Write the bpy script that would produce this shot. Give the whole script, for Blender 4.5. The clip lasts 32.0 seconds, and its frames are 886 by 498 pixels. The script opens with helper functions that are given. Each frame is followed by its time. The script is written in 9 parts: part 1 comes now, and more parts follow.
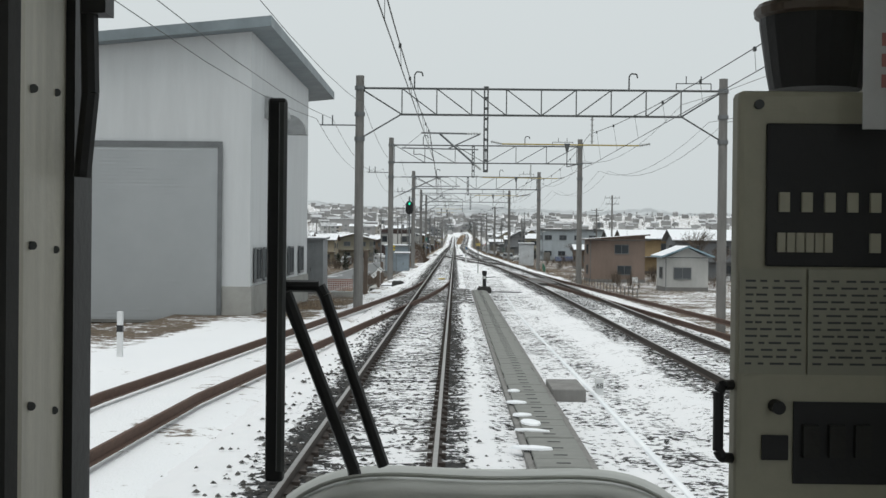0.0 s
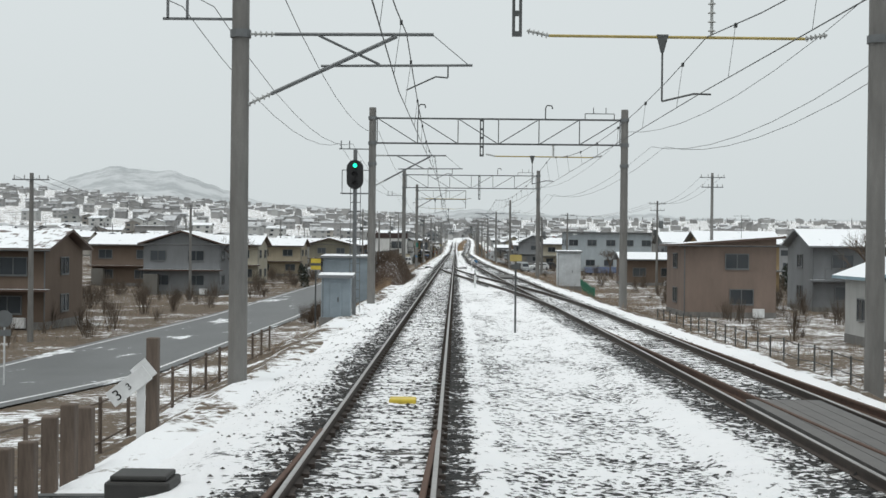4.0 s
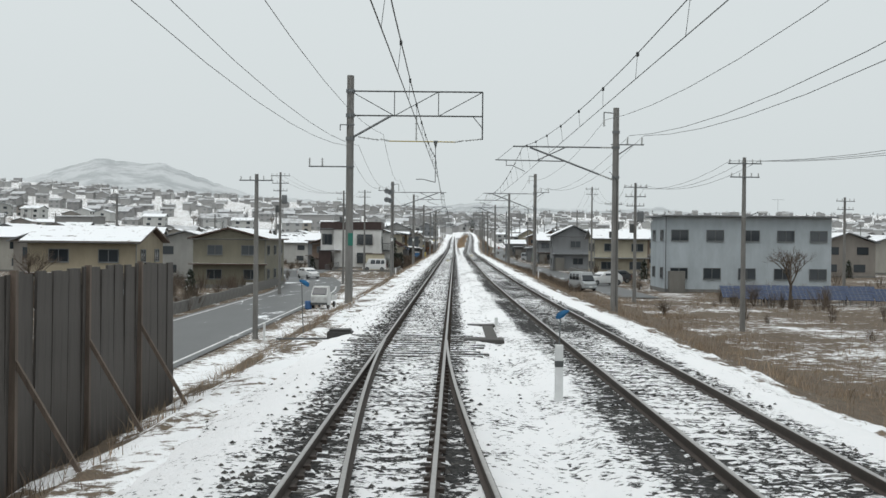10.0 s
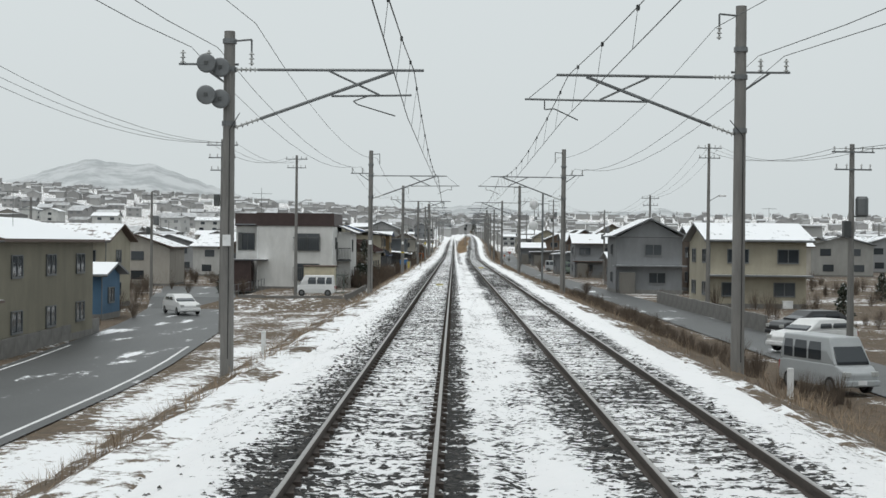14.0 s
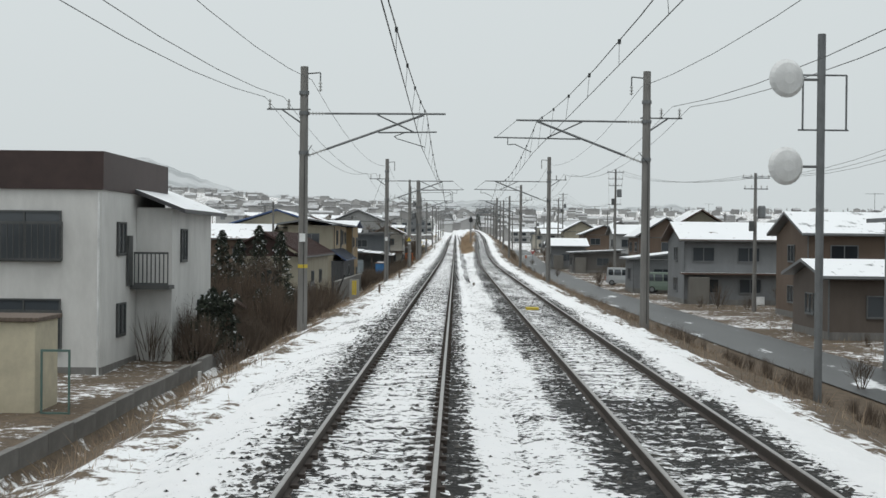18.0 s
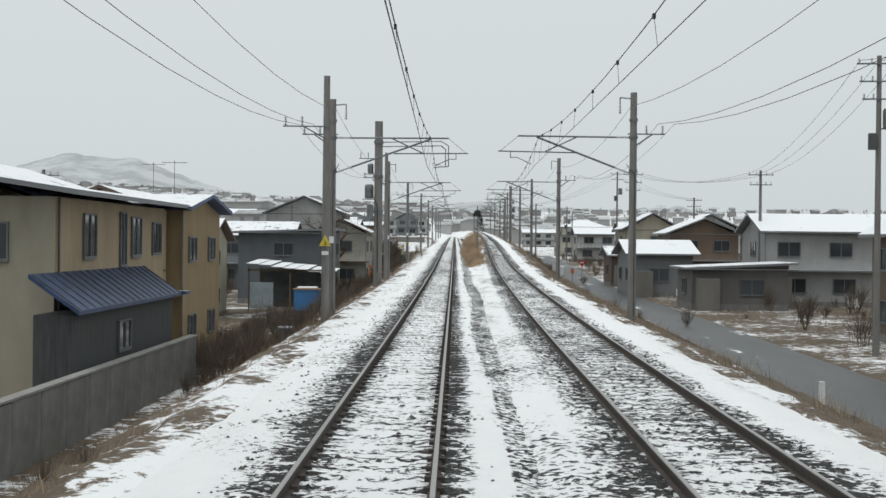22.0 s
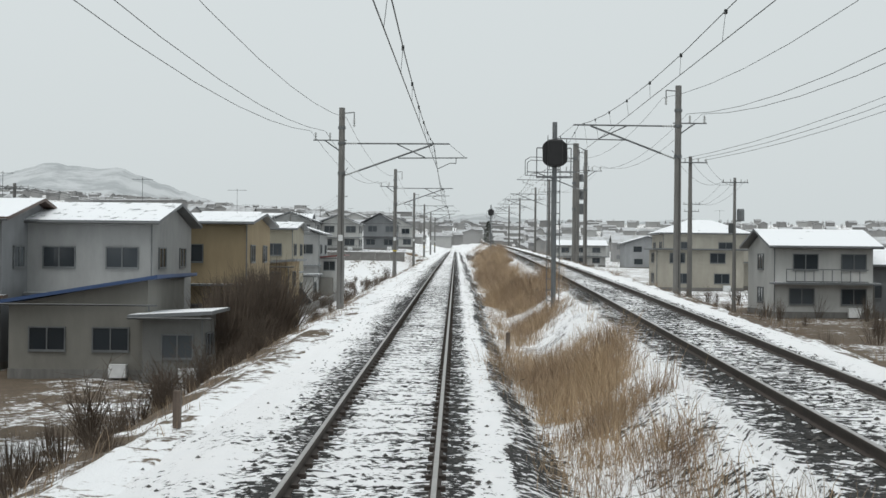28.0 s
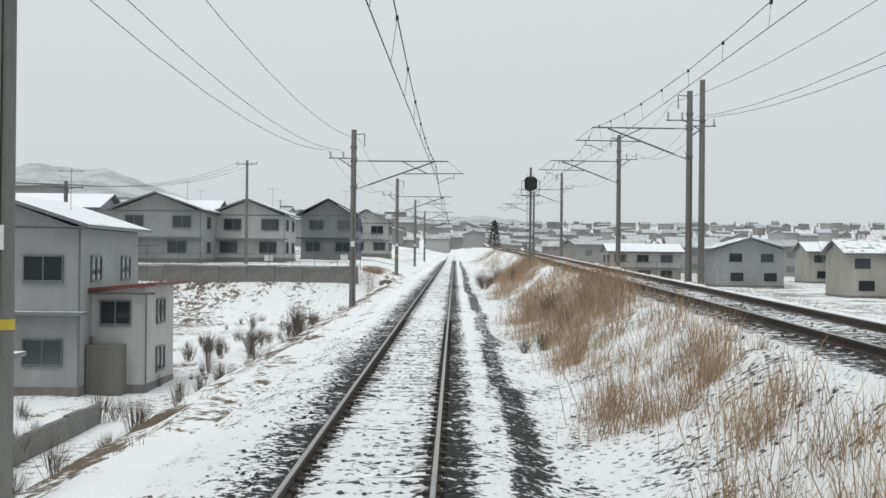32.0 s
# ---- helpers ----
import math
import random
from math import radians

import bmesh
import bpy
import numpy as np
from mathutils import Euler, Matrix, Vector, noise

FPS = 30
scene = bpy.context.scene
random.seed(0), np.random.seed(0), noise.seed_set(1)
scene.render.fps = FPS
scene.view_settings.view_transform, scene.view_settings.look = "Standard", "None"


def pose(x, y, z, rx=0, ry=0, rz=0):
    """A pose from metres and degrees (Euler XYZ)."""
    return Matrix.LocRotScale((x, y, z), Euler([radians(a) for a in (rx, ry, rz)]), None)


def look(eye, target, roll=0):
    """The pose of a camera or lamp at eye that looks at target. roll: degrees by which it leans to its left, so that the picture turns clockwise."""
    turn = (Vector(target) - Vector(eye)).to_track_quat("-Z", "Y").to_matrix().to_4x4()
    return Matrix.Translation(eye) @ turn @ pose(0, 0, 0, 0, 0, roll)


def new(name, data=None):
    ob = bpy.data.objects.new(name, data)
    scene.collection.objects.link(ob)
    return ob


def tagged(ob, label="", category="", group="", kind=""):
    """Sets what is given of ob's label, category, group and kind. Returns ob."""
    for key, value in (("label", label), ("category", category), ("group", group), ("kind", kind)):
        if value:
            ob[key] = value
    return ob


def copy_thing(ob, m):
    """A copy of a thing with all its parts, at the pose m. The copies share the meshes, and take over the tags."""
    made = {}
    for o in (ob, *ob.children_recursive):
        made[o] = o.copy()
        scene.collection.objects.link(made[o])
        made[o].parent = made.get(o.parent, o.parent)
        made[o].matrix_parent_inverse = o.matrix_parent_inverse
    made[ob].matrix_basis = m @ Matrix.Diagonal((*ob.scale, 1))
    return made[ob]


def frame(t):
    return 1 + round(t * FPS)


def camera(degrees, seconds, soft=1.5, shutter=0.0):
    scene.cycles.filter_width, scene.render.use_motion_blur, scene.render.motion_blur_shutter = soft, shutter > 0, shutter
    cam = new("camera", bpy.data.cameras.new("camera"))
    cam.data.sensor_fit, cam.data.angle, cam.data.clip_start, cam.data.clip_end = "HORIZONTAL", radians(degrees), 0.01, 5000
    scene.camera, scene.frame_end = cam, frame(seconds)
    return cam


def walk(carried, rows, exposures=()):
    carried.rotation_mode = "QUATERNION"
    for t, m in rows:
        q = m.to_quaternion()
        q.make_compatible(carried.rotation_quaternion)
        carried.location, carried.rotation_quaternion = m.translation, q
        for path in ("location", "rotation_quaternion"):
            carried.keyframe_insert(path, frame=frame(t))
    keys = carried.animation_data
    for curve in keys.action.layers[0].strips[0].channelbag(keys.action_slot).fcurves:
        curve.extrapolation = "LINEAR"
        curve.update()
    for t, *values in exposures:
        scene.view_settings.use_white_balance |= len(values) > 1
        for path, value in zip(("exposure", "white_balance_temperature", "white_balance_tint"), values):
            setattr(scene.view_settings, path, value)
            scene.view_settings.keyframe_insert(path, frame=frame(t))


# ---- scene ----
cam = camera(37.65, 32.0)
EYE = 2.42          # eye above the rail head
EYE_X = 0.94        # eye right of the track's centre line


def ramp(y, knots):
    """Piecewise linear curve through (y, value) knots."""
    if y <= knots[0][0]:
        return knots[0][1]
    for (a, u), (b, v) in zip(knots, knots[1:]):
        if y <= b:
            return u + (v - u) * (y - a) / (b - a)
    return knots[-1][1]


def along(t):
    """Metres run at t seconds: the train picks up speed."""
    return 24.0 * t - 95.95 * (1 - math.exp(-t / 9.5))


GRADE = [(470, 0.0), (570, 0.013), (660, 0.013), (720, 0.0105), (1500, 0.009), (5000, 0.004)]
STEP = 5.0
LEVELS = [0.0]
for i in range(1000):
    LEVELS.append(LEVELS[-1] + STEP * ramp((i + 0.5) * STEP, GRADE))


def zt(y):
    """Rail-head level of the main line."""
    if y <= 0:
        return 0.0
    i = min(int(y / STEP), 998)
    f = y / STEP - i
    return LEVELS[i] * (1 - f) + LEVELS[i + 1] * f


# how the car nods and sways on its springs: seconds and degrees
NOD = [(0, -0.12), (1, -0.16), (2, -0.13), (3, -0.07), (3.5, 0.06), (4, 0.13), (4.5, 0.14), (5.5, 0.0), (6.5, -0.14), (8, -0.14), (8.5, -0.1), (9, -0.04), (10, -0.08), (11, 0.01), (12.5, 0.0),
       (13.5, 0.08), (14.5, 0.03), (16.5, -0.12), (18.5, -0.11), (19.5, 0.0), (23.0, 0.02), (24.5, -0.05), (26, -0.03), (27.5, -0.16), (28.5, -0.08), (30, -0.03), (31, 0.03), (31.5, 0.07), (32, 0.06)]
SWAY = [(0, 0.0), (2, -0.02), (4, 0.03), (6.5, 0.1), (7, 0.02), (8.5, 0.06), (10.5, -0.02), (11, -0.04), (12, 0.04), (13.5, -0.03), (14, -0.04), (18.5, 0.05), (20, 0.0), (24.5, 0.01), (28, 0.05), (30, 0.0), (31.5, -0.04), (32, 0.0)]


def path_row(t):
    y = along(t)
    tilt = math.degrees(math.atan(ramp(y, GRADE)))
    return pose(EYE_X, y, zt(y) + EYE, 89.7 + tilt + ramp(t, NOD), -0.6, 0.52 + ramp(t, SWAY))


walk(cam, [(t * 0.5, path_row(t * 0.5)) for t in range(65)],
     [(0.0, -0.04), (1.0, 0.07), (2.0, 0.3), (3.0, 0.12), (4.0, 0.04), (7.0, 0.06), (9.0, 0.05), (14.0, 0.0), (20.0, -0.02), (32.0, 0.0)])

# ---- light: an even winter overcast ----
world = bpy.data.worlds.new("overcast")
scene.world = world
world.use_nodes = True
wn, wl = world.node_tree.nodes, world.node_tree.links
sky = wn.new("ShaderNodeTexSky")
sky.sky_type, sky.sun_disc = "NISHITA", False
sky.sun_elevation, sky.sun_rotation = radians(70), radians(-30)
sky.dust_density, sky.air_density = 6.0, 1.0
grey = wn.new("ShaderNodeHueSaturation")
grey.inputs["Saturation"].default_value = 0.12
grey.inputs["Value"].default_value = 0.10
even = wn.new("ShaderNodeMix")
even.data_type = "RGBA"
even.inputs[0].default_value = 0.86
even.inputs[7].default_value = (0.645, 0.70, 0.712, 1)
wl.new(sky.outputs[0], grey.inputs["Color"])
wl.new(grey.outputs[0], even.inputs[6])
wl.new(even.outputs[2], wn["Background"].inputs[0])
wn["Background"].inputs[1].default_value = 1.09
sun_data = bpy.data.lights.new("sun", "SUN")
sun_data.energy, sun_data.angle, sun_data.color = 1.25, radians(40), (1.0, 0.985, 0.96)
sun = new("sun", sun_data)
sun.matrix_world = look((0, 0, 50), (8, 16, 0))


# ---- materials ----
class Nodes:
    """A small builder of node materials."""

    def __init__(self, name, rough=0.7, metal=0.0):
        self.mat = bpy.data.materials.new(name)
        self.mat.use_nodes = True
        self.n, self.l = self.mat.node_tree.nodes, self.mat.node_tree.links
        self.b = self.n["Principled BSDF"]
        self.b.inputs["Roughness"].default_value = rough
        self.b.inputs["Metallic"].default_value = metal
        self.co = self.n.new("ShaderNodeTexCoord").outputs["Object"]

    def noise(self, scale, detail=4.0, rough=0.6, stretch=None):
        t = self.n.new("ShaderNodeTexNoise")
        t.inputs["Scale"].default_value, t.inputs["Detail"].default_value, t.inputs["Roughness"].default_value = scale, detail, rough
        src = self.co
        if stretch:
            m = self.n.new("ShaderNodeMapping")
            m.inputs["Scale"].default_value = stretch
            self.l.new(src, m.inputs[0])
            src = m.outputs[0]
        self.l.new(src, t.inputs["Vector"])
        return t.outputs["Fac"]

    def ramp(self, fac, lo, hi, a=0.0, b=1.0):
        m = self.n.new("ShaderNodeMapRange")
        self.l.new(fac, m.inputs[0])
        for i, v in enumerate((lo, hi, a, b)):
            m.inputs[i + 1].default_value = v
        return m.outputs[0]

    def mix(self, fac, a, b):
        m = self.n.new("ShaderNodeMix")
        m.data_type = "RGBA"
        for v, s in ((fac, 0), (a, 6), (b, 7)):
            if isinstance(v, (int, float)):
                m.inputs[s].default_value = v
            elif isinstance(v, tuple):
                m.inputs[s].default_value = (*v, 1)
            else:
                self.l.new(v, m.inputs[s])
        return m.outputs[2]

    def math(self, op, a, b):
        m = self.n.new("ShaderNodeMath")
        m.operation = op
        for i, v in enumerate((a, b)):
            if isinstance(v, (int, float)):
                m.inputs[i].default_value = v
            else:
                self.l.new(v, m.inputs[i])
        return m.outputs[0]

    def attr(self, name):
        a = self.n.new("ShaderNodeAttribute")
        a.attribute_name = name
        return a.outputs["Fac"]

    def chance(self):
        return self.n.new("ShaderNodeObjectInfo").outputs["Random"]

    def island(self):
        return self.n.new("ShaderNodeNewGeometry").outputs["Random Per Island"]

    def up(self):
        g = self.n.new("ShaderNodeNewGeometry")
        s = self.n.new("ShaderNodeSeparateXYZ")
        self.l.new(g.outputs["Normal"], s.inputs[0])
        return s.outputs[2]

    def colour(self, c):
        if isinstance(c, tuple):
            self.b.inputs["Base Color"].default_value = (*c, 1)
        else:
            self.l.new(c, self.b.inputs["Base Color"])
        return self

    def rough(self, f):
        self.l.new(f, self.b.inputs["Roughness"])
        return self

    def bump(self, fac, strength=0.4, dist=0.02):
        m = self.n.new("ShaderNodeBump")
        m.inputs["Strength"].default_value, m.inputs["Distance"].default_value = strength, dist
        self.l.new(fac, m.inputs["Height"])
        self.l.new(m.outputs[0], self.b.inputs["Normal"])
        return self


def worn(name, base, rough=0.6, metal=0.0, scale=3.0, dark=0.72, light=1.12, grain=40.0, bump=0.15, streak=None):
    """A plain surface with blotches, grain and a fine relief."""
    k = Nodes(name, rough, metal)
    big = k.ramp(k.noise(scale, 5, 0.65, streak), 0.3, 0.7)
    fine = k.noise(grain, 3)
    a = tuple(min(1, c * dark) for c in base)
    b = tuple(min(1, c * light) for c in base)
    c = k.mix(big, a, b)
    c = k.mix(k.ramp(fine, 0.35, 0.7, 0.0, 0.35), c, tuple(v * 0.8 for v in base))
    k.colour(c)
    k.bump(fine, bump, 0.01)
    return k.mat


SNOW = (0.82, 0.84, 0.86)


def make_snow():
    k = Nodes("snow", 0.75)
    n1, n2 = k.noise(1.2, 6), k.noise(14, 4)
    k.colour(k.mix(k.ramp(n1, 0.35, 0.7), (0.76, 0.79, 0.82), (0.86, 0.87, 0.88)))
    k.bump(k.math("ADD", n1, n2), 0.5, 0.03)
    return k.mat


def make_ballast():
    """Crushed stone under thin snow; the cover attribute says how much snow lies."""
    k = Nodes("ballast_snow", 0.85)
    vo = k.n.new("ShaderNodeTexVoronoi")
    vo.inputs["Scale"].default_value = 13.0
    k.l.new(k.co, vo.inputs["Vector"])
    sp = k.n.new("ShaderNodeSeparateColor")
    k.l.new(vo.outputs["Color"], sp.inputs[0])
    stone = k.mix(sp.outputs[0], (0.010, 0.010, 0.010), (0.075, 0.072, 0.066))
    # shade in the gaps between stones, painted near black towards cell edges
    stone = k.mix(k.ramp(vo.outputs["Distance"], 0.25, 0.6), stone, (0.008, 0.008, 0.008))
    lumps = k.noise(9.5, 6, 0.80, (1.0, 0.8, 1.0))
    patch = k.noise(1.3, 4, 0.6, (1.0, 0.6, 1.0))
    each = k.math("MULTIPLY", sp.outputs[1], 0.22)
    level = k.math("ADD", k.math("ADD", k.math("MULTIPLY", lumps, 0.60), k.math("MULTIPLY", patch, 0.30)), each)
    sep = k.n.new("ShaderNodeSeparateXYZ")
    k.l.new(k.co, sep.inputs[0])
    wob = k.math("MULTIPLY", k.noise(2.6, 4), 3.2)
    wave = k.math("COSINE", k.math("ADD", k.math("MULTIPLY", k.math("SUBTRACT", sep.outputs[1], 6.0), math.tau / 0.62), wob), 0.0)
    ties = k.math("MULTIPLY", k.attr("tie"), k.math("MULTIPLY", wave, 0.05))
    bare = k.math("SUBTRACT", level, k.math("ADD", k.attr("cover"), ties))
    fac = k.ramp(bare, -0.008, 0.014)
    snow = k.mix(k.noise(3, 4), (0.85, 0.865, 0.88), (0.93, 0.93, 0.935))
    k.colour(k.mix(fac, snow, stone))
    relief = k.math("SUBTRACT", k.math("MULTIPLY", lumps, 1.3), k.math("MULTIPLY", fac, 0.8))
    pits = k.math("MULTIPLY", k.math("MULTIPLY", vo.outputs["Distance"], 0.8), k.ramp(fac, 0.0, 1.0, 0.25, 1.0))
    k.bump(k.math("SUBTRACT", relief, pits), 0.8, 0.05)
    return k.mat


def make_ground():
    k = Nodes("winter_ground", 0.9)
    n1, n2, n3 = k.noise(0.22, 6, 0.66), k.noise(2.6, 6, 0.75), k.noise(25, 3)
    grass = k.mix(k.ramp(n2, 0.3, 0.7), (0.035, 0.026, 0.018), (0.19, 0.14, 0.095))
    grass = k.mix(k.ramp(n3, 0.4, 0.7), grass, (0.10, 0.075, 0.05))
    level = k.math("ADD", k.math("MULTIPLY", n1, 0.45), k.math("MULTIPLY", n2, 0.65))
    fac = k.ramp(k.math("SUBTRACT", level, k.attr("cover")), -0.02, 0.03)
    snow = k.mix(n1, (0.80, 0.82, 0.84), (0.89, 0.895, 0.90))
    k.colour(k.mix(fac, snow, grass))
    k.bump(k.math("ADD", n2, n3), 0.6, 0.08)
    return k.mat


def make_rail_side():
    k = Nodes("rusty_rail", 0.8, 0.3)
    k.colour(k.mix(k.noise(6, 5), (0.038, 0.032, 0.028), (0.085, 0.066, 0.055)))
    k.bump(k.noise(60, 3), 0.3, 0.004)
    return k.mat


def make_sleeper():
    k = Nodes("sleeper_concrete", 0.9)
    n = k.noise(7, 6, 0.8)
    stone = k.mix(k.noise(30, 3), (0.045, 0.044, 0.04), (0.12, 0.115, 0.105))
    snow = k.ramp(k.math("ADD", n, k.math("MULTIPLY", k.chance(), 0.12)), 0.53, 0.62)
    k.colour(k.mix(k.math("MULTIPLY", snow, k.ramp(k.up(), 0.6, 0.8)), stone, SNOW))
    k.bump(n, 0.5, 0.02)
    return k.mat


def make_rust():
    k = Nodes("deep_rust", 0.9, 0.1)
    k.colour(k.mix(k.noise(7, 5), (0.055, 0.034, 0.026), (0.135, 0.078, 0.055)))
    k.bump(k.noise(60, 3), 0.3, 0.004)
    return k.mat


M_RUST = make_rust()
M_SNOW, M_BALLAST, M_GROUND, M_RAIL, M_SLEEPER = make_snow(), make_ballast(), make_ground(), make_rail_side(), make_sleeper()
M_RAILTOP = worn("polished_rail_head", (0.42, 0.40, 0.38), 0.3, 0.9, 8)
M_CONCRETE = worn("pole_concrete", (0.20, 0.195, 0.185), 0.85, 0, 1.2, 0.7, 1.15, 30, 0.3, (3, 3, 0.6))
M_STEEL = worn("galvanised_steel", (0.19, 0.20, 0.205), 0.55, 0.5, 2)
M_DARKSTEEL = worn("dark_steel", (0.10, 0.105, 0.105), 0.55, 0.4, 2)
M_WIRE = worn("wire", (0.075, 0.08, 0.08), 0.5, 0.5, 2)
M_CERAMIC = worn("insulator_ceramic", (0.42, 0.43, 0.42), 0.3, 0, 10)
M_YELLOWBAR = worn("insulator_yellow", (0.42, 0.33, 0.11), 0.5, 0, 4)
M_BLACK = worn("black_rubber", (0.015, 0.015, 0.016), 0.55, 0, 6)
def make_asphalt():
    k = Nodes("wet_asphalt", 0.5)
    n, f = k.noise(0.5, 5, 0.6, (1.0, 0.25, 1.0)), k.noise(60, 3)
    tar = k.mix(n, (0.045, 0.047, 0.048), (0.10, 0.105, 0.105))
    k.colour(k.mix(k.ramp(k.math("ADD", n, k.math("MULTIPLY", k.noise(4, 4), 0.25)), 0.76, 0.80), tar, SNOW))
    k.bump(f, 0.3, 0.01)
    return k.mat


M_ASPHALT = make_asphalt()
M_BLOCK_PALE = worn("slab_concrete", (0.27, 0.265, 0.25), 0.9, 0, 2.0)
M_OCHREBAR = worn("faded_writing", (0.35, 0.24, 0.03), 0.6)
M_WOOD = worn("weathered_wood", (0.13, 0.10, 0.08), 0.9, 0, 2, 0.6, 1.3, 40, 0.4, (6, 6, 0.7))
M_TWIG = worn("bare_twigs", (0.11, 0.085, 0.065), 0.95, 0, 1.0, 0.6, 1.4)
M_WHITE = worn("white_paint", (0.74, 0.75, 0.75), 0.55, 0, 1.5)
M_YELLOW = worn("yellow_paint", (0.62, 0.47, 0.05), 0.5, 0, 6)
M_GREENLIT = Nodes("green_signal_light", 0.4)
M_GREENLIT.colour((0.0, 0.3, 0.15))
M_GREENLIT.b.inputs["Emission Color"].default_value = (0.02, 1.0, 0.55, 1)
M_GREENLIT.b.inputs["Emission Strength"].default_value = 1.6
M_GREENLIT = M_GREENLIT.mat


def make_straw():
    k = Nodes("dry_grass", 0.95)
    k.colour(k.mix(k.ramp(k.noise(0.5, 3), 0.35, 0.65), k.mix(k.island(), (0.085, 0.062, 0.048), (0.26, 0.19, 0.14)),
                   k.mix(k.island(), (0.20, 0.15, 0.10), (0.48, 0.37, 0.25))))
    return k.mat


M_STRAW = make_straw()


def make_reed():
    k = Nodes("dry_reeds", 0.95)
    k.colour(k.mix(k.ramp(k.noise(0.55, 4), 0.36, 0.62), k.mix(k.island(), (0.13, 0.088, 0.058), (0.34, 0.24, 0.165)),
                   k.mix(k.island(), (0.27, 0.185, 0.105), (0.62, 0.47, 0.31))))
    return k.mat


M_REED = make_reed()


def make_bracken():
    k = Nodes("dead_vines", 0.95)
    n = k.noise(1.4, 5, 0.7)
    k.colour(k.mix(n, k.mix(k.island(), (0.035, 0.026, 0.02), (0.10, 0.072, 0.052)), k.mix(k.island(), (0.07, 0.05, 0.036), (0.19, 0.14, 0.10))))
    k.bump(k.noise(12, 5), 0.8, 0.1)
    return k.mat


M_BRACKEN = make_bracken()


def make_vines():
    """Tangled dead vines with flecks of snow caught on them."""
    k = Nodes("tangled_vines", 0.95)
    n, g = k.noise(1.2, 5, 0.7), k.noise(16, 6, 0.8)
    brown = k.mix(k.ramp(g, 0.35, 0.65), k.mix(n, (0.018, 0.012, 0.010), (0.05, 0.032, 0.026)), k.mix(n, (0.11, 0.072, 0.055), (0.20, 0.14, 0.10)))
    flecks = k.ramp(k.math("ADD", k.math("MULTIPLY", k.noise(9, 6, 0.85), 0.8), k.math("MULTIPLY", k.noise(0.8, 3), 0.3)), 0.60, 0.64)
    k.colour(k.mix(k.math("MULTIPLY", flecks, k.ramp(k.up(), 0.2, 0.6)), brown, SNOW))
    k.bump(g, 0.9, 0.12)
    return k.mat


M_VINES = make_vines()


def make_window():
    k = Nodes("window_glass", 0.06)
    k.colour(k.mix(k.chance(), (0.02, 0.025, 0.03), (0.09, 0.10, 0.11)))
    return k.mat


M_GLASS = make_window()
PAINT = {}


def wall_paint(c):
    key = tuple(c)
    if key not in PAINT:
        PAINT[key] = worn("wall_render", tuple(v * 0.79 for v in key), 0.85, 0, 0.7, 0.76, 1.05, 25, 0.2, (1.2, 1.2, 0.45))
    return PAINT[key]


def roof_paint(c, axis="x"):
    key = ("r", axis, *c)
    if key not in PAINT:
        k = Nodes("sheet_roof", 0.5, 0.1)
        n = k.noise(1.3, 5, 0.6)
        sep = k.n.new("ShaderNodeSeparateXYZ")
        k.l.new(k.co, sep.inputs[0])
        seam = k.math("SINE", k.math("MULTIPLY", sep.outputs[1 if axis == "y" else 0], 13.0), 0.0)
        n = k.math("SUBTRACT", n, k.ramp(seam, 0.8, 1.0, 0.0, 0.05))
        cover = k.ramp(k.math("ADD", n, k.math("MULTIPLY", k.chance(), 0.2)), 0.37, 0.46)
        cover = k.math("MULTIPLY", cover, k.ramp(k.up(), 0.3, 0.6))
        k.colour(k.mix(cover, tuple(c), SNOW))
        k.bump(n, 0.3, 0.03)
        PAINT[key] = k.mat
    return PAINT[key]


# ---- mesh helpers ----
def part(name, bm, material, parent=None, label="", smooth=False):
    """Links a bmesh, or a mesh, as one object under a thing or a part."""
    if isinstance(bm, bmesh.types.BMesh):
        me = bpy.data.meshes.new(name)
        bm.to_mesh(me)
        bm.free()
    else:
        me = bm
    if not me.materials:
        me.materials.append(material)
    if smooth:
        me.polygons.foreach_set("use_smooth", [True] * len(me.polygons))
    ob = new(name, me)
    ob.parent = parent
    if label:
        ob["label"] = label
    return ob


def thing(name, at=(0, 0, 0), turn=0, label="", category="", group="", kind=""):
    ob = new(name)
    ob.empty_display_size = 0.2
    ob.matrix_basis = pose(*at, 0, 0, turn)
    return tagged(ob, label, category, group, kind)


def quad_box(bm, x0, x1, y0, y1, z0, z1):
    v = [bm.verts.new(p) for p in ((x0, y0, z0), (x1, y0, z0), (x1, y1, z0), (x0, y1, z0),
                                   (x0, y0, z1), (x1, y0, z1), (x1, y1, z1), (x0, y1, z1))]
    for f in ((3, 2, 1, 0), (4, 5, 6, 7), (0, 1, 5, 4), (1, 2, 6, 5), (2, 3, 7, 6), (3, 0, 4, 7)):
        bm.faces.new([v[i] for i in f])


def box(x0, x1, y0, y1, z0, z1, bevel=0.0):
    bm = bmesh.new()
    quad_box(bm, x0, x1, y0, y1, z0, z1)
    if bevel:
        bmesh.ops.bevel(bm, geom=bm.edges[:], offset=bevel, segments=2, affect="EDGES", profile=0.5)
    return bm


